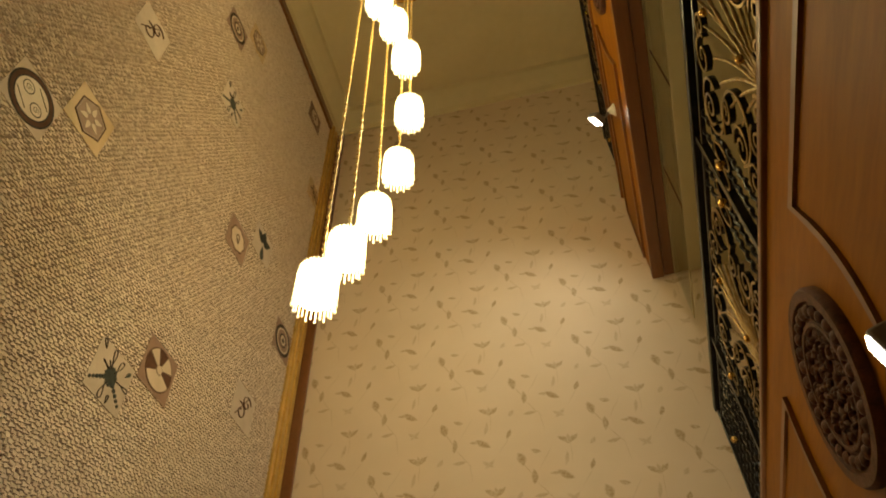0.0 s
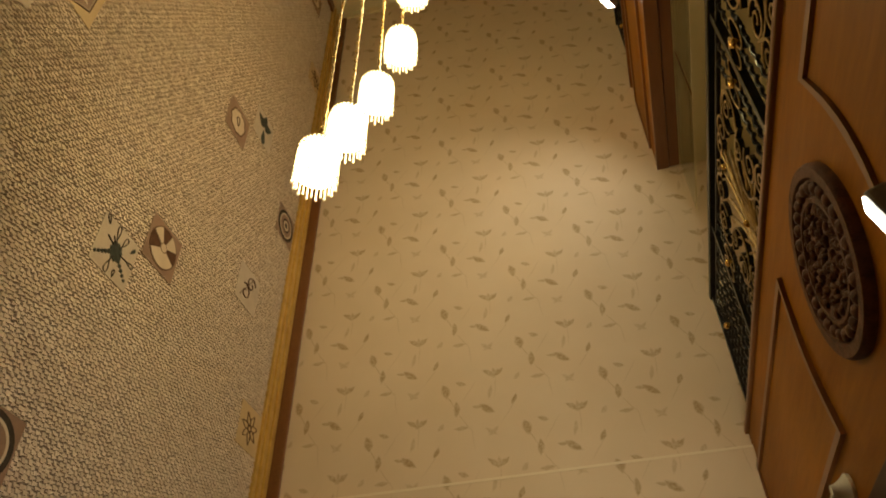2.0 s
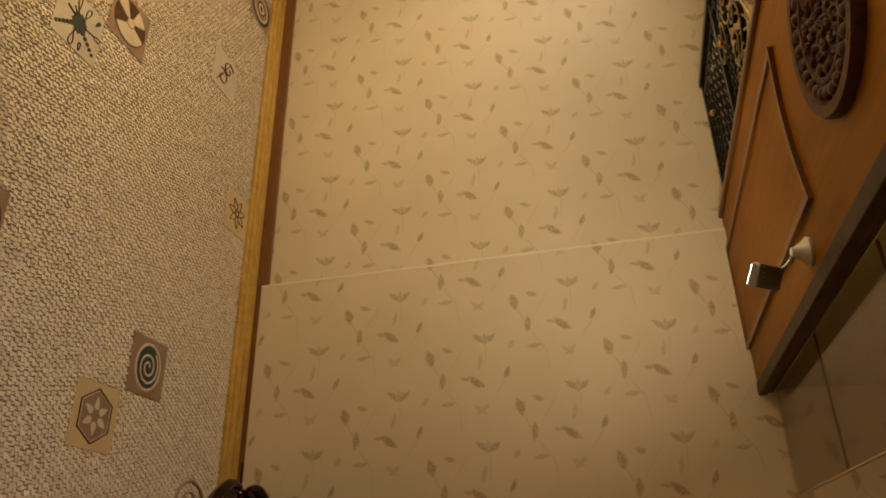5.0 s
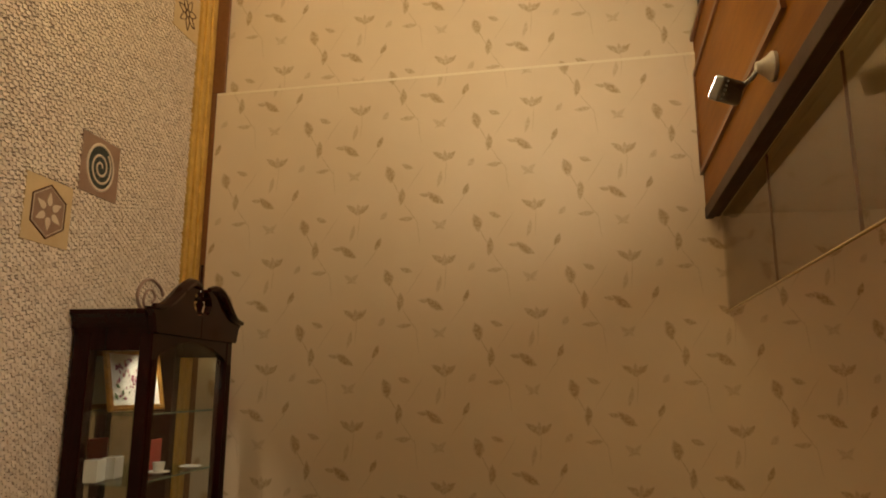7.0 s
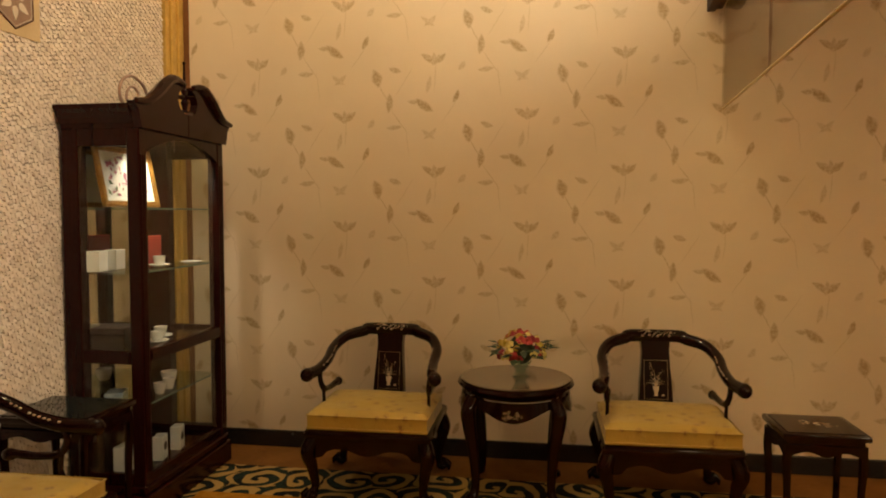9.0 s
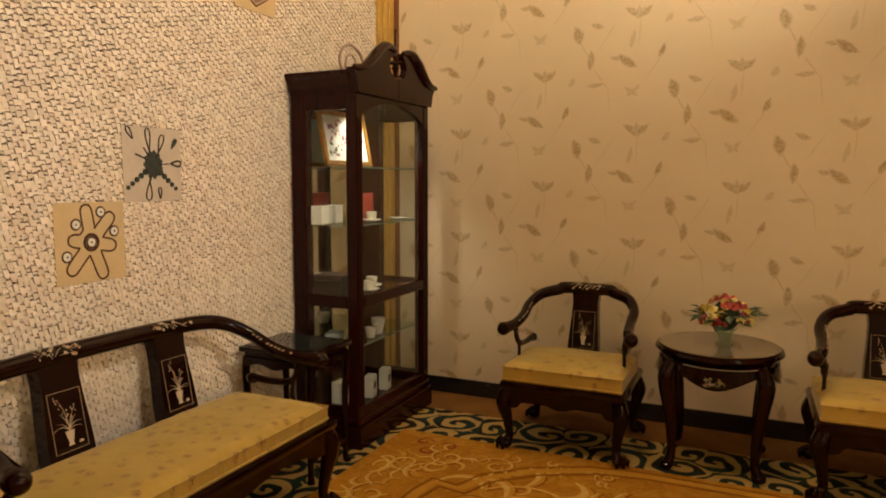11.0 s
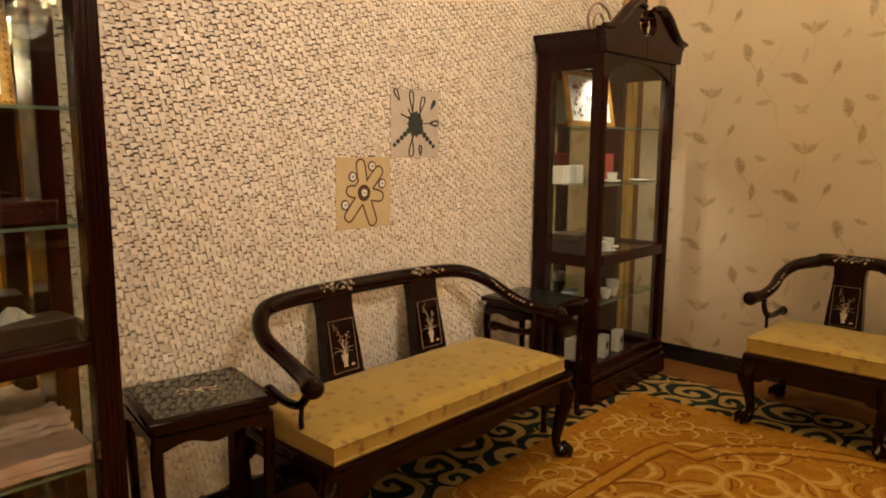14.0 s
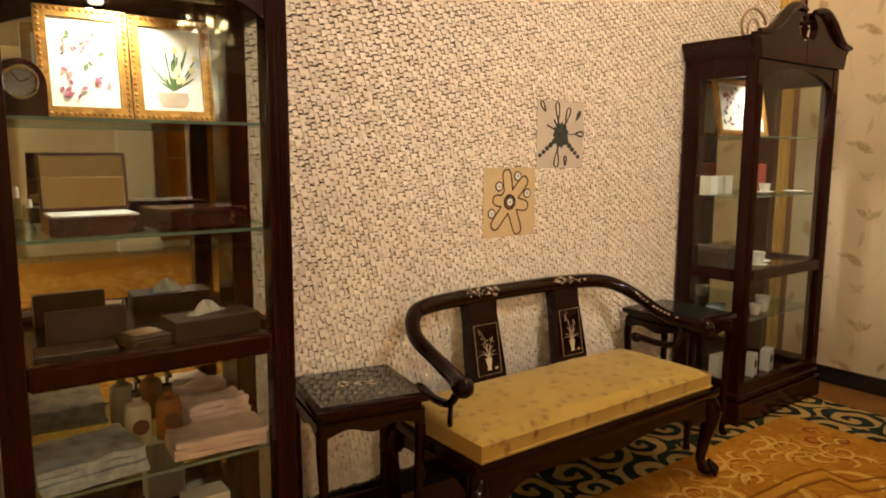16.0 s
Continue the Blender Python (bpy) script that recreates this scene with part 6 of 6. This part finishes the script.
carton(in_cab(CAB2, 0.22, 0.175, 0.828), 4, 0.12, 0.24, 0.056, DARK_BOX, "dark leather tissue box with a white tissue", "tissue_box")
bm = B()
at = in_cab(CAB2, 0.22, 0.165, 0.885)
rim = [bm.verts.new((at[0] + 0.03 * math.sin(k * 1.1) * (0.4 + 0.6 * (k % 2)), at[1] - 0.06 + 0.024 * k, at[2])) for k in range(6)]
tip = [bm.verts.new((at[0] + 0.012 * math.cos(k * 2.0), at[1] - 0.035 + 0.014 * k, at[2] + 0.012 + 0.028 * math.sin(k / 5 * math.pi))) for k in range(6)]
back = [bm.verts.new((at[0] - 0.03, at[1] - 0.05 + 0.02 * k, at[2])) for k in range(6)]
for a, b in ((rim, tip), (tip, back)):
    for k in range(5):
        bm.faces.new((a[k], a[k + 1], b[k + 1], b[k]))
tagged(part("tissue", bm, PAPER_WHITE), "white folded tissue standing out of the box", "tissue")
carton(in_cab(CAB2, 0.26, -0.175, 0.828), -3, 0.1, 0.18, 0.022, DARK_BOX, "flat brown wooden box on the shelf", "flat_box", lid=True)
carton(in_cab(CAB2, 0.15, -0.13, 0.828), -2, 0.03, 0.19, 0.095, DARK_BOX, "dark brown case stood on edge", "case", "case")
carton(in_cab(CAB2, 0.24, -0.01, 0.828), 10, 0.1, 0.1, 0.03, DARK_BOX, "small brown box with a card on top", "small_box", lid=True)
carton(in_cab(CAB2, 0.235, -0.012, 0.8585), 16, 0.07, 0.08, 0.004, PINK_TILE, "brown printed card lying on the small brown box", "card", "card")


def pump_bottle(at, mat, label):
    t = thing("pump_bottle", label, "bottle", at)
    bm = B()
    lathe(bm, [(0, 0), (0.034, 0), (0.036, 0.006), (0.036, 0.1), (0.03, 0.118), (0.012, 0.128), (0.012, 0.14), (0, 0.14)], n=20)
    part("flask", bm, mat, t, smooth=True)
    bm = B()
    lathe(bm, [(0, 0.14), (0.015, 0.14), (0.015, 0.158), (0.005, 0.162), (0.005, 0.195), (0, 0.195)], n=14)
    box(bm, -0.006, 0.04, -0.006, 0.006, 0.186, 0.197, 0.002)
    part("pump", bm, BLACK, t, "black pump")
    bm = B()
    lathe(bm, [(0, 0), (0.022, 0), (0.022, 0.002), (0, 0.002)], m=Matrix.Translation((0.0345, 0, 0.06)) @ pose(0, 0, 0, 0, 90, 0), n=20)
    part("label", bm, INK_BROWN, t, "round dark label")
    return t


pump_bottle(in_cab(CAB2, 0.115, -0.01, 0.507), SOAP, "clear pump bottle of cream soap")
pump_bottle(in_cab(CAB2, 0.11, 0.075, 0.507), AMBER, "clear pump bottle of amber soap")


def folded_cloth(name, at, turn, sx, sy, layers, mat, label):
    t = thing(name, label, "textile", at, turn)
    rng = random.Random(len(label))
    for k in range(layers):
        bm = B()
        x0, y0, z0 = rng.uniform(-0.006, 0.006), rng.uniform(-0.008, 0.008), k * 0.017
        n = 10
        g = [[[bm.verts.new((x0 - sx / 2 + sx * i / n, y0 - sy / 2 + sy * j / n, z0 + s * 0.015 + 0.005 * noise.noise((i * 0.5, j * 0.5, k * 3 + s * 0.2)) * (k + 1) * 0.6 + 0.004)) for j in range(n + 1)] for i in range(n + 1)] for s in (0, 1)]
        for s in (0, 1):
            for i in range(n):
                for j in range(n):
                    bm.faces.new((g[s][i][j], g[s][i + 1][j], g[s][i + 1][j + 1], g[s][i][j + 1]))
        e = [(i, 0) for i in range(n)] + [(n, j) for j in range(n)] + [(i, n) for i in range(n, 0, -1)] + [(0, j) for j in range(n, 0, -1)]
        for a, b in zip(e, e[1:] + e[:1]):
            bm.faces.new((g[0][a[0]][a[1]], g[0][b[0]][b[1]], g[1][b[0]][b[1]], g[1][a[0]][a[1]]))
        part("fold", bm, mat, t, smooth=True)
    return t


folded_cloth("folded_scarf", in_cab(CAB2, 0.23, -0.165, 0.507), 6, 0.2, 0.25, 4, BLUE_CLOTH, "folded grey-blue printed scarf in clear wrap")
folded_cloth("folded_scarf", in_cab(CAB2, 0.26, 0.165, 0.507), -4, 0.13, 0.25, 3, PINK_CLOTH, "folded pink printed scarf in clear wrap")
folded_cloth("folded_scarf", in_cab(CAB2, 0.1, 0.21, 0.507), 2, 0.1, 0.18, 5, PINK_CLOTH, "stack of folded pink printed scarves")
carton(in_cab(CAB2, 0.24, 0.13, 0.173), 0, 0.08, 0.12, 0.2, PAPER_WHITE, "white paper gift bag on the cabinet floor", "gift_bag", "bag")
carton(in_cab(CAB2, 0.2, -0.1, 0.173), 8, 0.12, 0.2, 0.16, DARK_BOX, "dark brown gift box on the cabinet floor", "gift_box", lid=True)

# curled wire ornament lying on the china cabinet
bm = B()
tube(bm, curve([(0.24, -0.87, 1.893), (0.24, -0.935, 1.92), (0.24, -0.955, 1.975), (0.24, -0.92, 2.03), (0.24, -0.85, 2.055), (0.24, -0.77, 2.03), (0.24, -0.735, 1.99)], 6), 0.0075, 8)
tube(bm, curve([(0.24, -0.86, 1.893), (0.24, -0.9, 1.94), (0.24, -0.885, 1.99), (0.24, -0.84, 2.005), (0.24, -0.805, 1.975), (0.24, -0.83, 1.945)], 6), 0.006, 8)
box(bm, 0.21, 0.27, -0.91, -0.83, 1.886, 1.895, 0.003)
tagged(part("wire_ornament", bm, WIRE, None, "", True), "pale curled copper ornament standing on the cabinet", "ornament")


# ---- decorated tiles in the stone-chip wall ----
def flat(bm, pts, d=0.0015, x=0.0):
    """A thin glazed shape on the tile: 2D points, y to the right, z up."""
    slab(bm, pts, d, Matrix(((0, 0, 1, x), (1, 0, 0, 0), (0, 1, 0, 0), (0, 0, 0, 1))))


def disc_pts(cy, cz, ry, rz=None, n=20, a0=0.0):
    rz = rz or ry
    return [(cy + ry * math.cos(a0 + 2 * math.pi * i / n), cz + rz * math.sin(a0 + 2 * math.pi * i / n)) for i in range(n)]


def line(bm, pts, w, closed=False):
    """A raised glaze line."""
    tube(bm, [(0.001, y, z) for y, z in pts], w, 6, closed, 0.5)


def drop(cy, cz, a, l, w, n=14):
    out = []
    for i in range(n):
        q = 2 * math.pi * i / n
        u, v = l * math.cos(q), w * math.sin(q) * (0.6 + 0.4 * math.cos(q))
        out.append((cy + u * math.cos(a) - v * math.sin(a), cz + u * math.sin(a) + v * math.cos(a)))
    return out


def draw_splat(t, rng):
    """A splash: a spiky heart, looped drips above, below and beside it, beaded drips, loose drops."""
    ink, lines = B(), B()
    flat(ink, [(0.04 * math.cos(2 * math.pi * i / 22) * (1 + 0.22 * (i % 2)), 0.048 * math.sin(2 * math.pi * i / 22) * (1 + 0.22 * (i % 2))) for i in range(22)], 0.003)
    for y, z, a, l, w in ((-0.022, 0.1, 1.66, 0.042, 0.017), (0.04, 0.085, 1.25, 0.036, 0.017), (0.118, 0.006, 0.0, 0.026, 0.016), (-0.024, -0.105, 4.62, 0.036, 0.02)):
        line(lines, drop(y, z, a, l, w), 0.0042, True)
        k = 0.7 / math.hypot(y, z)
        line(lines, [(0.03 * k * y / 0.7, 0.03 * k * z / 0.7), (y - l * math.cos(a) * 0.9, z - l * math.sin(a) * 0.9)], 0.005)
    for y, z, a, l, w in ((-0.11, 0.12, 2.1, 0.026, 0.014), (0.03, -0.112, 1.6, 0.022, 0.011)):
        line(lines, drop(y, z, a, l, w), 0.0042, True)
    flat(ink, drop(0.108, 0.085, 1.0, 0.026, 0.015), 0.003)
    line(lines, [(-0.03, 0.02), (-0.085, 0.04)], 0.006)
    line(lines, [(-0.02, 0.03), (-0.045, 0.065)], 0.005)
    for sy, ey, ez in ((-1, -0.125, -0.09), (1, 0.112, -0.095)):
        for k in range(5):
            q = 0.32 + 0.17 * k
            flat(ink, disc_pts(ey * q, ez * q, 0.013 - 0.001 * k, n=10), 0.003 + 0.0002 * k)
    part("glaze", ink, TEAL_INK, t, "grey-green splash")
    part("glaze_line", lines, INK, t, "dark looping drips")


def draw_starfish(t, rng):
    lines, rings = B(), B()
    tips = [(-0.02, 0.132), (0.092, 0.098), (0.1, -0.02), (0.05, -0.132), (-0.092, -0.105), (-0.088, 0.012)]
    pts = []
    for k, (ty, tz) in enumerate(tips):
        l = math.hypot(ty, tz)
        uy, uz = ty / l, tz / l
        for r, q in ((0.05, 0.024), (l - 0.02, 0.023), (l, 0.014), (l + 0.004, 0.0), (l, -0.014), (l - 0.02, -0.023), (0.05, -0.024)):
            pts.append((uy * r - uz * q, uz * r + uy * q))
    line(lines, [(p.y, p.z) for p in curve([(0, y, z) for y, z in pts + pts[:1]], 3)][:-1], 0.0035, True)
    line(lines, disc_pts(0, 0, 0.028), 0.006, True)
    for cy, cz in ((0.0, 0.0), (-0.06, 0.067), (0.043, 0.108), (0.098, 0.035), (-0.1, -0.045)):
        flat(rings, disc_pts(cy, cz, 0.015), 0.003)
        line(lines, disc_pts(cy, cz, 0.018), 0.0035, True)
        flat(lines, disc_pts(cy, cz, 0.004, n=8), 0.0038)
    part("glaze_line", lines, INK_BROWN, t, "brown outlined star shape")
    part("dot", rings, WHITE, t, "white glazed dots")


def draw_spiral(t, rng):
    bm = B()
    flat(bm, disc_pts(0, 0, 0.1, 0.115, 28), 0.002)
    part("glaze", bm, TEAL_INK, t, "dark round ground")
    bm = B()
    pts = [((0.012 + 0.07 * i / 40) * math.cos(i / 40 * 13.5), (0.012 + 0.08 * i / 40) * math.sin(i / 40 * 13.5)) for i in range(41)]
    line(bm, pts, 0.007)
    line(bm, disc_pts(0, 0, 0.098, 0.113, 28), 0.008, True)
    part("glaze_line", bm, CREAM_TILE, t, "cream spiral")


def draw_hexagon(t, rng):
    hexa = lambda r: [(r * math.sin(math.pi * i / 3), r * 1.02 * math.cos(math.pi * i / 3)) for i in range(6)]
    bm = B()
    flat(bm, hexa(0.115), 0.002)
    part("glaze", bm, PINK_TILE, t, "pink-brown hexagon")
    bm = B()
    line(bm, hexa(0.118), 0.0045, True)
    part("glaze_line", bm, INK_BROWN, t)
    bm = B()
    line(bm, hexa(0.108), 0.004, True)
    for k in range(6):
        a = math.pi / 6 + k * math.pi / 3
        flat(bm, drop(0.055 * math.cos(a), 0.055 * math.sin(a), a + math.pi, 0.03, 0.024), 0.004)
    part("petal", bm, CREAM_TILE, t, "six cream petals")


def draw_rings(t, rng):
    for r, mt in ((0.135, INK), (0.108, CREAM_TILE), (0.094, PINK_TILE), (0.06, INK), (0.045, CREAM_TILE), (0.022, INK)):
        bm = B()
        flat(bm, disc_pts(0, 0, r, n=30), 0.0015 + (0.14 - r) * 0.02)
        part("ring", bm, mt, t)


def draw_petals(t, rng):
    bm = B()
    for k in range(7):
        a = 2 * math.pi * k / 7 + 0.3
        line(bm, drop(0.065 * math.cos(a), 0.065 * math.sin(a), a + math.pi, 0.042, 0.03), 0.004, True)
    line(bm, disc_pts(0, 0, 0.02), 0.005, True)
    part("glaze_line", bm, INK_BROWN, t, "brown outlined petals")


def draw_curl(t, rng):
    bm = B()
    for s, a in ((1, 0.4), (-1, 2.1)):
        pts = [(s * 0.03 + (0.065 - 0.05 * i / 24) * math.cos(a + s * i / 24 * 7), s * 0.045 + (0.065 - 0.05 * i / 24) * math.sin(a + s * i / 24 * 7)) for i in range(25)]
        line(bm, pts, 0.0065)
    line(bm, [(-0.09, -0.1), (-0.02, 0.0), (0.05, 0.11)], 0.006)
    part("glaze_line", bm, INK_BROWN, t, "brown curled lines")


def draw_ball(t, rng):
    bm = B()
    flat(bm, disc_pts(0, 0, 0.125, n=32), 0.002)
    part("glaze", bm, INK_BROWN, t, "dark disc")
    bm = B()
    for a0, a1 in ((0.4, 1.2), (2.0, 2.7), (3.7, 5.9)):
        arc = [(a0 + (a1 - a0) * i / 10) for i in range(11)]
        flat(bm, [(0.118 * math.cos(a), 0.118 * math.sin(a)) for a in arc] + [(0.03 * math.cos(a), 0.03 * math.sin(a)) for a in arc[::-1]], 0.004)
    flat(bm, disc_pts(0, 0, 0.026), 0.005)
    part("blade", bm, CREAM_TILE, t, "cream fan blades")


def draw_frame(t, rng):
    bm = B()
    flat(bm, disc_pts(0, 0, 0.1, n=16), 0.002)
    part("glaze", bm, CREAM_TILE, t, "cream scalloped field")
    bm = B()
    line(bm, [(0.1 * math.cos(a) * (1 + 0.06 * math.cos(8 * a)), 0.1 * math.sin(a) * (1 + 0.06 * math.cos(8 * a))) for a in (2 * math.pi * i / 48 for i in range(48))], 0.005, True)
    line(bm, drop(0.0, 0.0, 1.9, 0.04, 0.028), 0.006, True)
    part("glaze_line", bm, INK_BROWN, t)


def draw_clover(t, rng):
    bm = B()
    for a in (0.5, 1.6, 2.7):
        flat(bm, drop(0.062 * math.cos(a), 0.025 + 0.062 * math.sin(a), a + math.pi, 0.06, 0.058), 0.003)
    flat(bm, drop(0.01, -0.08, -1.4, 0.065, 0.042), 0.003)
    part("glaze", bm, TEAL_INK, t, "dark clover leaf")


def draw_circles(t, rng):
    for r, mt in ((0.142, INK), (0.132, INK_BROWN), (0.112, INK), (0.104, CREAM_TILE)):
        bm = B()
        flat(bm, disc_pts(0, 0, r, n=32), 0.0015 + (0.145 - r) * 0.03)
        part("ring", bm, mt, t)
    bm = B()
    for cy, cz in ((-0.045, 0.03), (0.045, -0.03)):
        line(bm, [(cy + y, cz + z) for y, z in disc_pts(0, 0, 0.034)], 0.005, True)
        line(bm, [(cy + (0.02 - 0.016 * i / 14) * math.cos(i * 0.6), cz + (0.02 - 0.016 * i / 14) * math.sin(i * 0.6)) for i in range(15)], 0.004)
    line(bm, [(-0.09, -0.03), (0.0, -0.085)], 0.004)
    line(bm, [(0.09, 0.03), (0.0, 0.085)], 0.004)
    part("glaze_line", bm, INK, t, "dark curls")


DRAW = {"splat": (draw_splat, CHIP_TILE, "cream tile with a grey-green splash star"), "starfish": (draw_starfish, BEIGE_TILE, "ochre tile with an outlined star and white dots"),
        "spiral": (draw_spiral, PINK_TILE, "brown tile with a cream spiral on dark ground"), "hexagon": (draw_hexagon, BEIGE_TILE, "ochre tile with a hexagon flower"),
        "rings": (draw_rings, PINK_TILE, "brown tile with dark and cream rings"), "petals": (draw_petals, BEIGE_TILE, "ochre tile with outlined petals"),
        "curl": (draw_curl, CHIP_TILE, "cream tile with brown curls"), "ball": (draw_ball, PINK_TILE, "brown tile with a dark and cream fan disc"),
        "frame": (draw_frame, PINK_TILE, "brown tile with a scalloped cream field"), "clover": (draw_clover, CHIP_TILE, "cream tile with a dark clover leaf"),
        "circles": (draw_circles, CHIP_TILE, "cream tile with a ringed disc and curls")}

for k, (y, z, kind_of) in enumerate(INSERTS):
    fn, ground, label = DRAW[kind_of]
    t = thing("wall_tile", label + " set in the chip wall", "wall tile", (0.0035, y, z), group="decorated wall tiles")
    bm = B()
    box(bm, -0.0155, 0.0, -TILE / 2, TILE / 2, -TILE / 2, TILE / 2, 0.002)
    part("tile", bm, ground, t)
    fn(t, random.Random(k))


# ---- flowers on the round table ----
def bouquet(at):
    t = thing("flower_vase", "red and yellow roses in a flared glass vase on the table", "flowers", at)
    bm = B()
    lathe(bm, [(0, 0), (0.042, 0), (0.04, 0.006), (0.027, 0.016), (0.03, 0.035), (0.042, 0.06), (0.056, 0.078), (0.052, 0.078), (0.038, 0.06), (0.026, 0.036), (0.02, 0.02), (0, 0.018)], n=28)
    part("glass_vase", bm, SHELF_GLASS, t, "clear flared glass vase", True)
    rng = random.Random(2)
    reds, creams, yellows, pinks = [plain(n, a, b, 40, 0.6) for n, a, b in (("red_petals", (0.3, 0.014, 0.018), (0.19, 0.009, 0.013)), ("cream_petals", (0.72, 0.6, 0.2), (0.6, 0.46, 0.12)), ("yellow_petals", (0.5, 0.36, 0.05), (0.4, 0.28, 0.03)), ("pink_petals", (0.46, 0.06, 0.05), (0.36, 0.04, 0.04)))]
    green = plain("dark_leaf_green", (0.025, 0.05, 0.012), (0.014, 0.03, 0.008), 30, 0.5)
    bm = B()
    blob(bm, (0, 0, 0.135), (0.066, 0.06, 0.075), 12)
    part("foliage_core", bm, green, t, smooth=True)
    heads = []
    for k in range(54):
        a, e = rng.uniform(0, 6.28), math.asin(rng.uniform(0.02, 1.0))
        heads.append((0.118 * math.cos(a) * math.cos(e), 0.105 * math.sin(a) * math.cos(e), 0.098 + 0.125 * math.sin(e)))
    for k, (x, y, z) in enumerate(heads):
        bm = B()
        r = rng.uniform(0.016, 0.029)
        out = Vector((x, y, max(0.01, z - 0.06))).normalized()
        q = out.to_track_quat("Z", "Y").to_matrix().to_4x4()
        for ring in range(3):
            for p in range(6 - ring):
                a = 2 * math.pi * p / (6 - ring) + ring * 0.5
                s = r * (1 - 0.26 * ring)
                m = Matrix.Translation((x, y, z)) @ q @ pose(0.62 * s * math.cos(a), 0.62 * s * math.sin(a), ring * r * 0.22) @ Euler((0, radians(30 + 22 * ring), a), "XYZ").to_matrix().to_4x4() @ Matrix.Diagonal((s * 0.55, s * 0.5, s * 0.16, 1))
                bmesh.ops.create_icosphere(bm, subdivisions=1, radius=1.0, matrix=m)
        part("flower_head", bm, rng.choice((reds, reds, creams, creams, pinks, yellows, yellows)), t, smooth=True)
    for k in range(46):
        a, l = k * 2.4 + 0.5, rng.uniform(0.05, 0.09)
        rr, z = rng.uniform(0.07, 0.13), rng.uniform(0.09, 0.16)
        base = Vector((rr * math.cos(a), rr * math.sin(a), z))
        d = Vector((math.cos(a), math.sin(a), rng.uniform(-0.5, 0.5))).normalized()
        s = d.cross(Vector((0, 0, 1))).normalized() * l * 0.28
        bm = B()
        mid = base + d * l * 0.5 + Vector((0, 0, 0.008))
        v = [bm.verts.new(p) for p in (base, mid + s, base + d * l, mid - s, mid + Vector((0, 0, 0.006)))]
        for i, j in ((0, 1), (1, 2), (2, 3), (3, 0)):
            bm.faces.new((v[i], v[j], v[4]))
        part("leaf", bm, green, t)
    return t


bouquet((2.07, -0.46, 0.586))


# ---- far side of the hall, under the gallery ----
for k, y in enumerate((-7.2, -5.45, -3.7, -1.9)):
    t = thing("pilaster", "white marbled pilaster with stepped foot", "pilaster", (EAST, y, 0), group="white pilasters", kind="structure")
    bm = B()
    box(bm, -0.12, 0.0, -0.23, 0.23, 0.22, 2.46, 0.01)
    part("shaft", bm, WHITE, t)
    bm = B()
    box(bm, -0.18, 0.0, -0.29, 0.29, 0.0, 0.12, 0.01)
    box(bm, -0.15, 0.0, -0.26, 0.26, 0.12, 0.22, 0.012)
    part("foot", bm, WHITE, t)
for k, y in enumerate((-6.32, -4.575, -1.05)):
    t = thing("wood_panel", "honey wood wall panel with level joints between pilasters", "wall panel", (EAST - 0.002, y, 0), group="wood wall panels", kind="structure")
    for q in range(4):
        bm = B()
        box(bm, -0.03, 0.0, -0.58, 0.58, 0.1 + q * 0.585, 0.1 + q * 0.585 + 0.58, 0.004)
        part("panel", bm, HONEY, t)


def crystal_chandelier(at):
    t = thing("crystal_chandelier", "small lit crystal chandelier hung under the gallery, two of the three added as fill light", "chandelier", at)
    bm = B()
    lathe(bm, [(0, 0.33), (0.05, 0.33), (0.055, 0.31), (0.012, 0.29), (0.012, 0.05), (0.03, 0.03), (0.02, 0.0), (0, 0.0)], n=16)
    part("stem", bm, BRASS, t, smooth=True)
    for tier, (r, z, n) in enumerate(((0.2, 0.06, 14), (0.11, 0.17, 9))):
        bm = B()
        tube(bm, [(r * math.cos(2 * math.pi * i / 24), r * math.sin(2 * math.pi * i / 24), z) for i in range(24)], 0.006, 6, True)
        ring = part("ring", bm, BRASS, t, smooth=True)
        for k in range(n):
            a = 2 * math.pi * k / n
            bm = B()
            lathe(bm, [(0, 0), (0.008, -0.02), (0.017, -0.05), (0.008, -0.075), (0, -0.085)], (r * math.cos(a), r * math.sin(a), z), 6)
            part("crystal_drop", bm, GLOW_CRYSTAL, ring)
    for k in range(6):
        a = 2 * math.pi * k / 6
        bm = B()
        lathe(bm, [(0, 0.0), (0.016, 0.0), (0.024, 0.03), (0.018, 0.06), (0, 0.075)], (0.15 * math.cos(a), 0.15 * math.sin(a), 0.075), 12)
        part("bulb", bm, LIT, t, "glowing bulb", True)
    return t


# only the first hangs there; the other two are added to brighten the hall
for spot, watts in (((3.7, -2.56, 2.125), 2), ((7.1, -5.3, 2.125), 120), ((4.6, -6.4, 2.125), 16)):
    crystal_chandelier(spot)
    point_lamp("chandelier_light", (spot[0], spot[1], spot[2] - 0.02), watts, 0.12, (1.0, 0.82, 0.56))
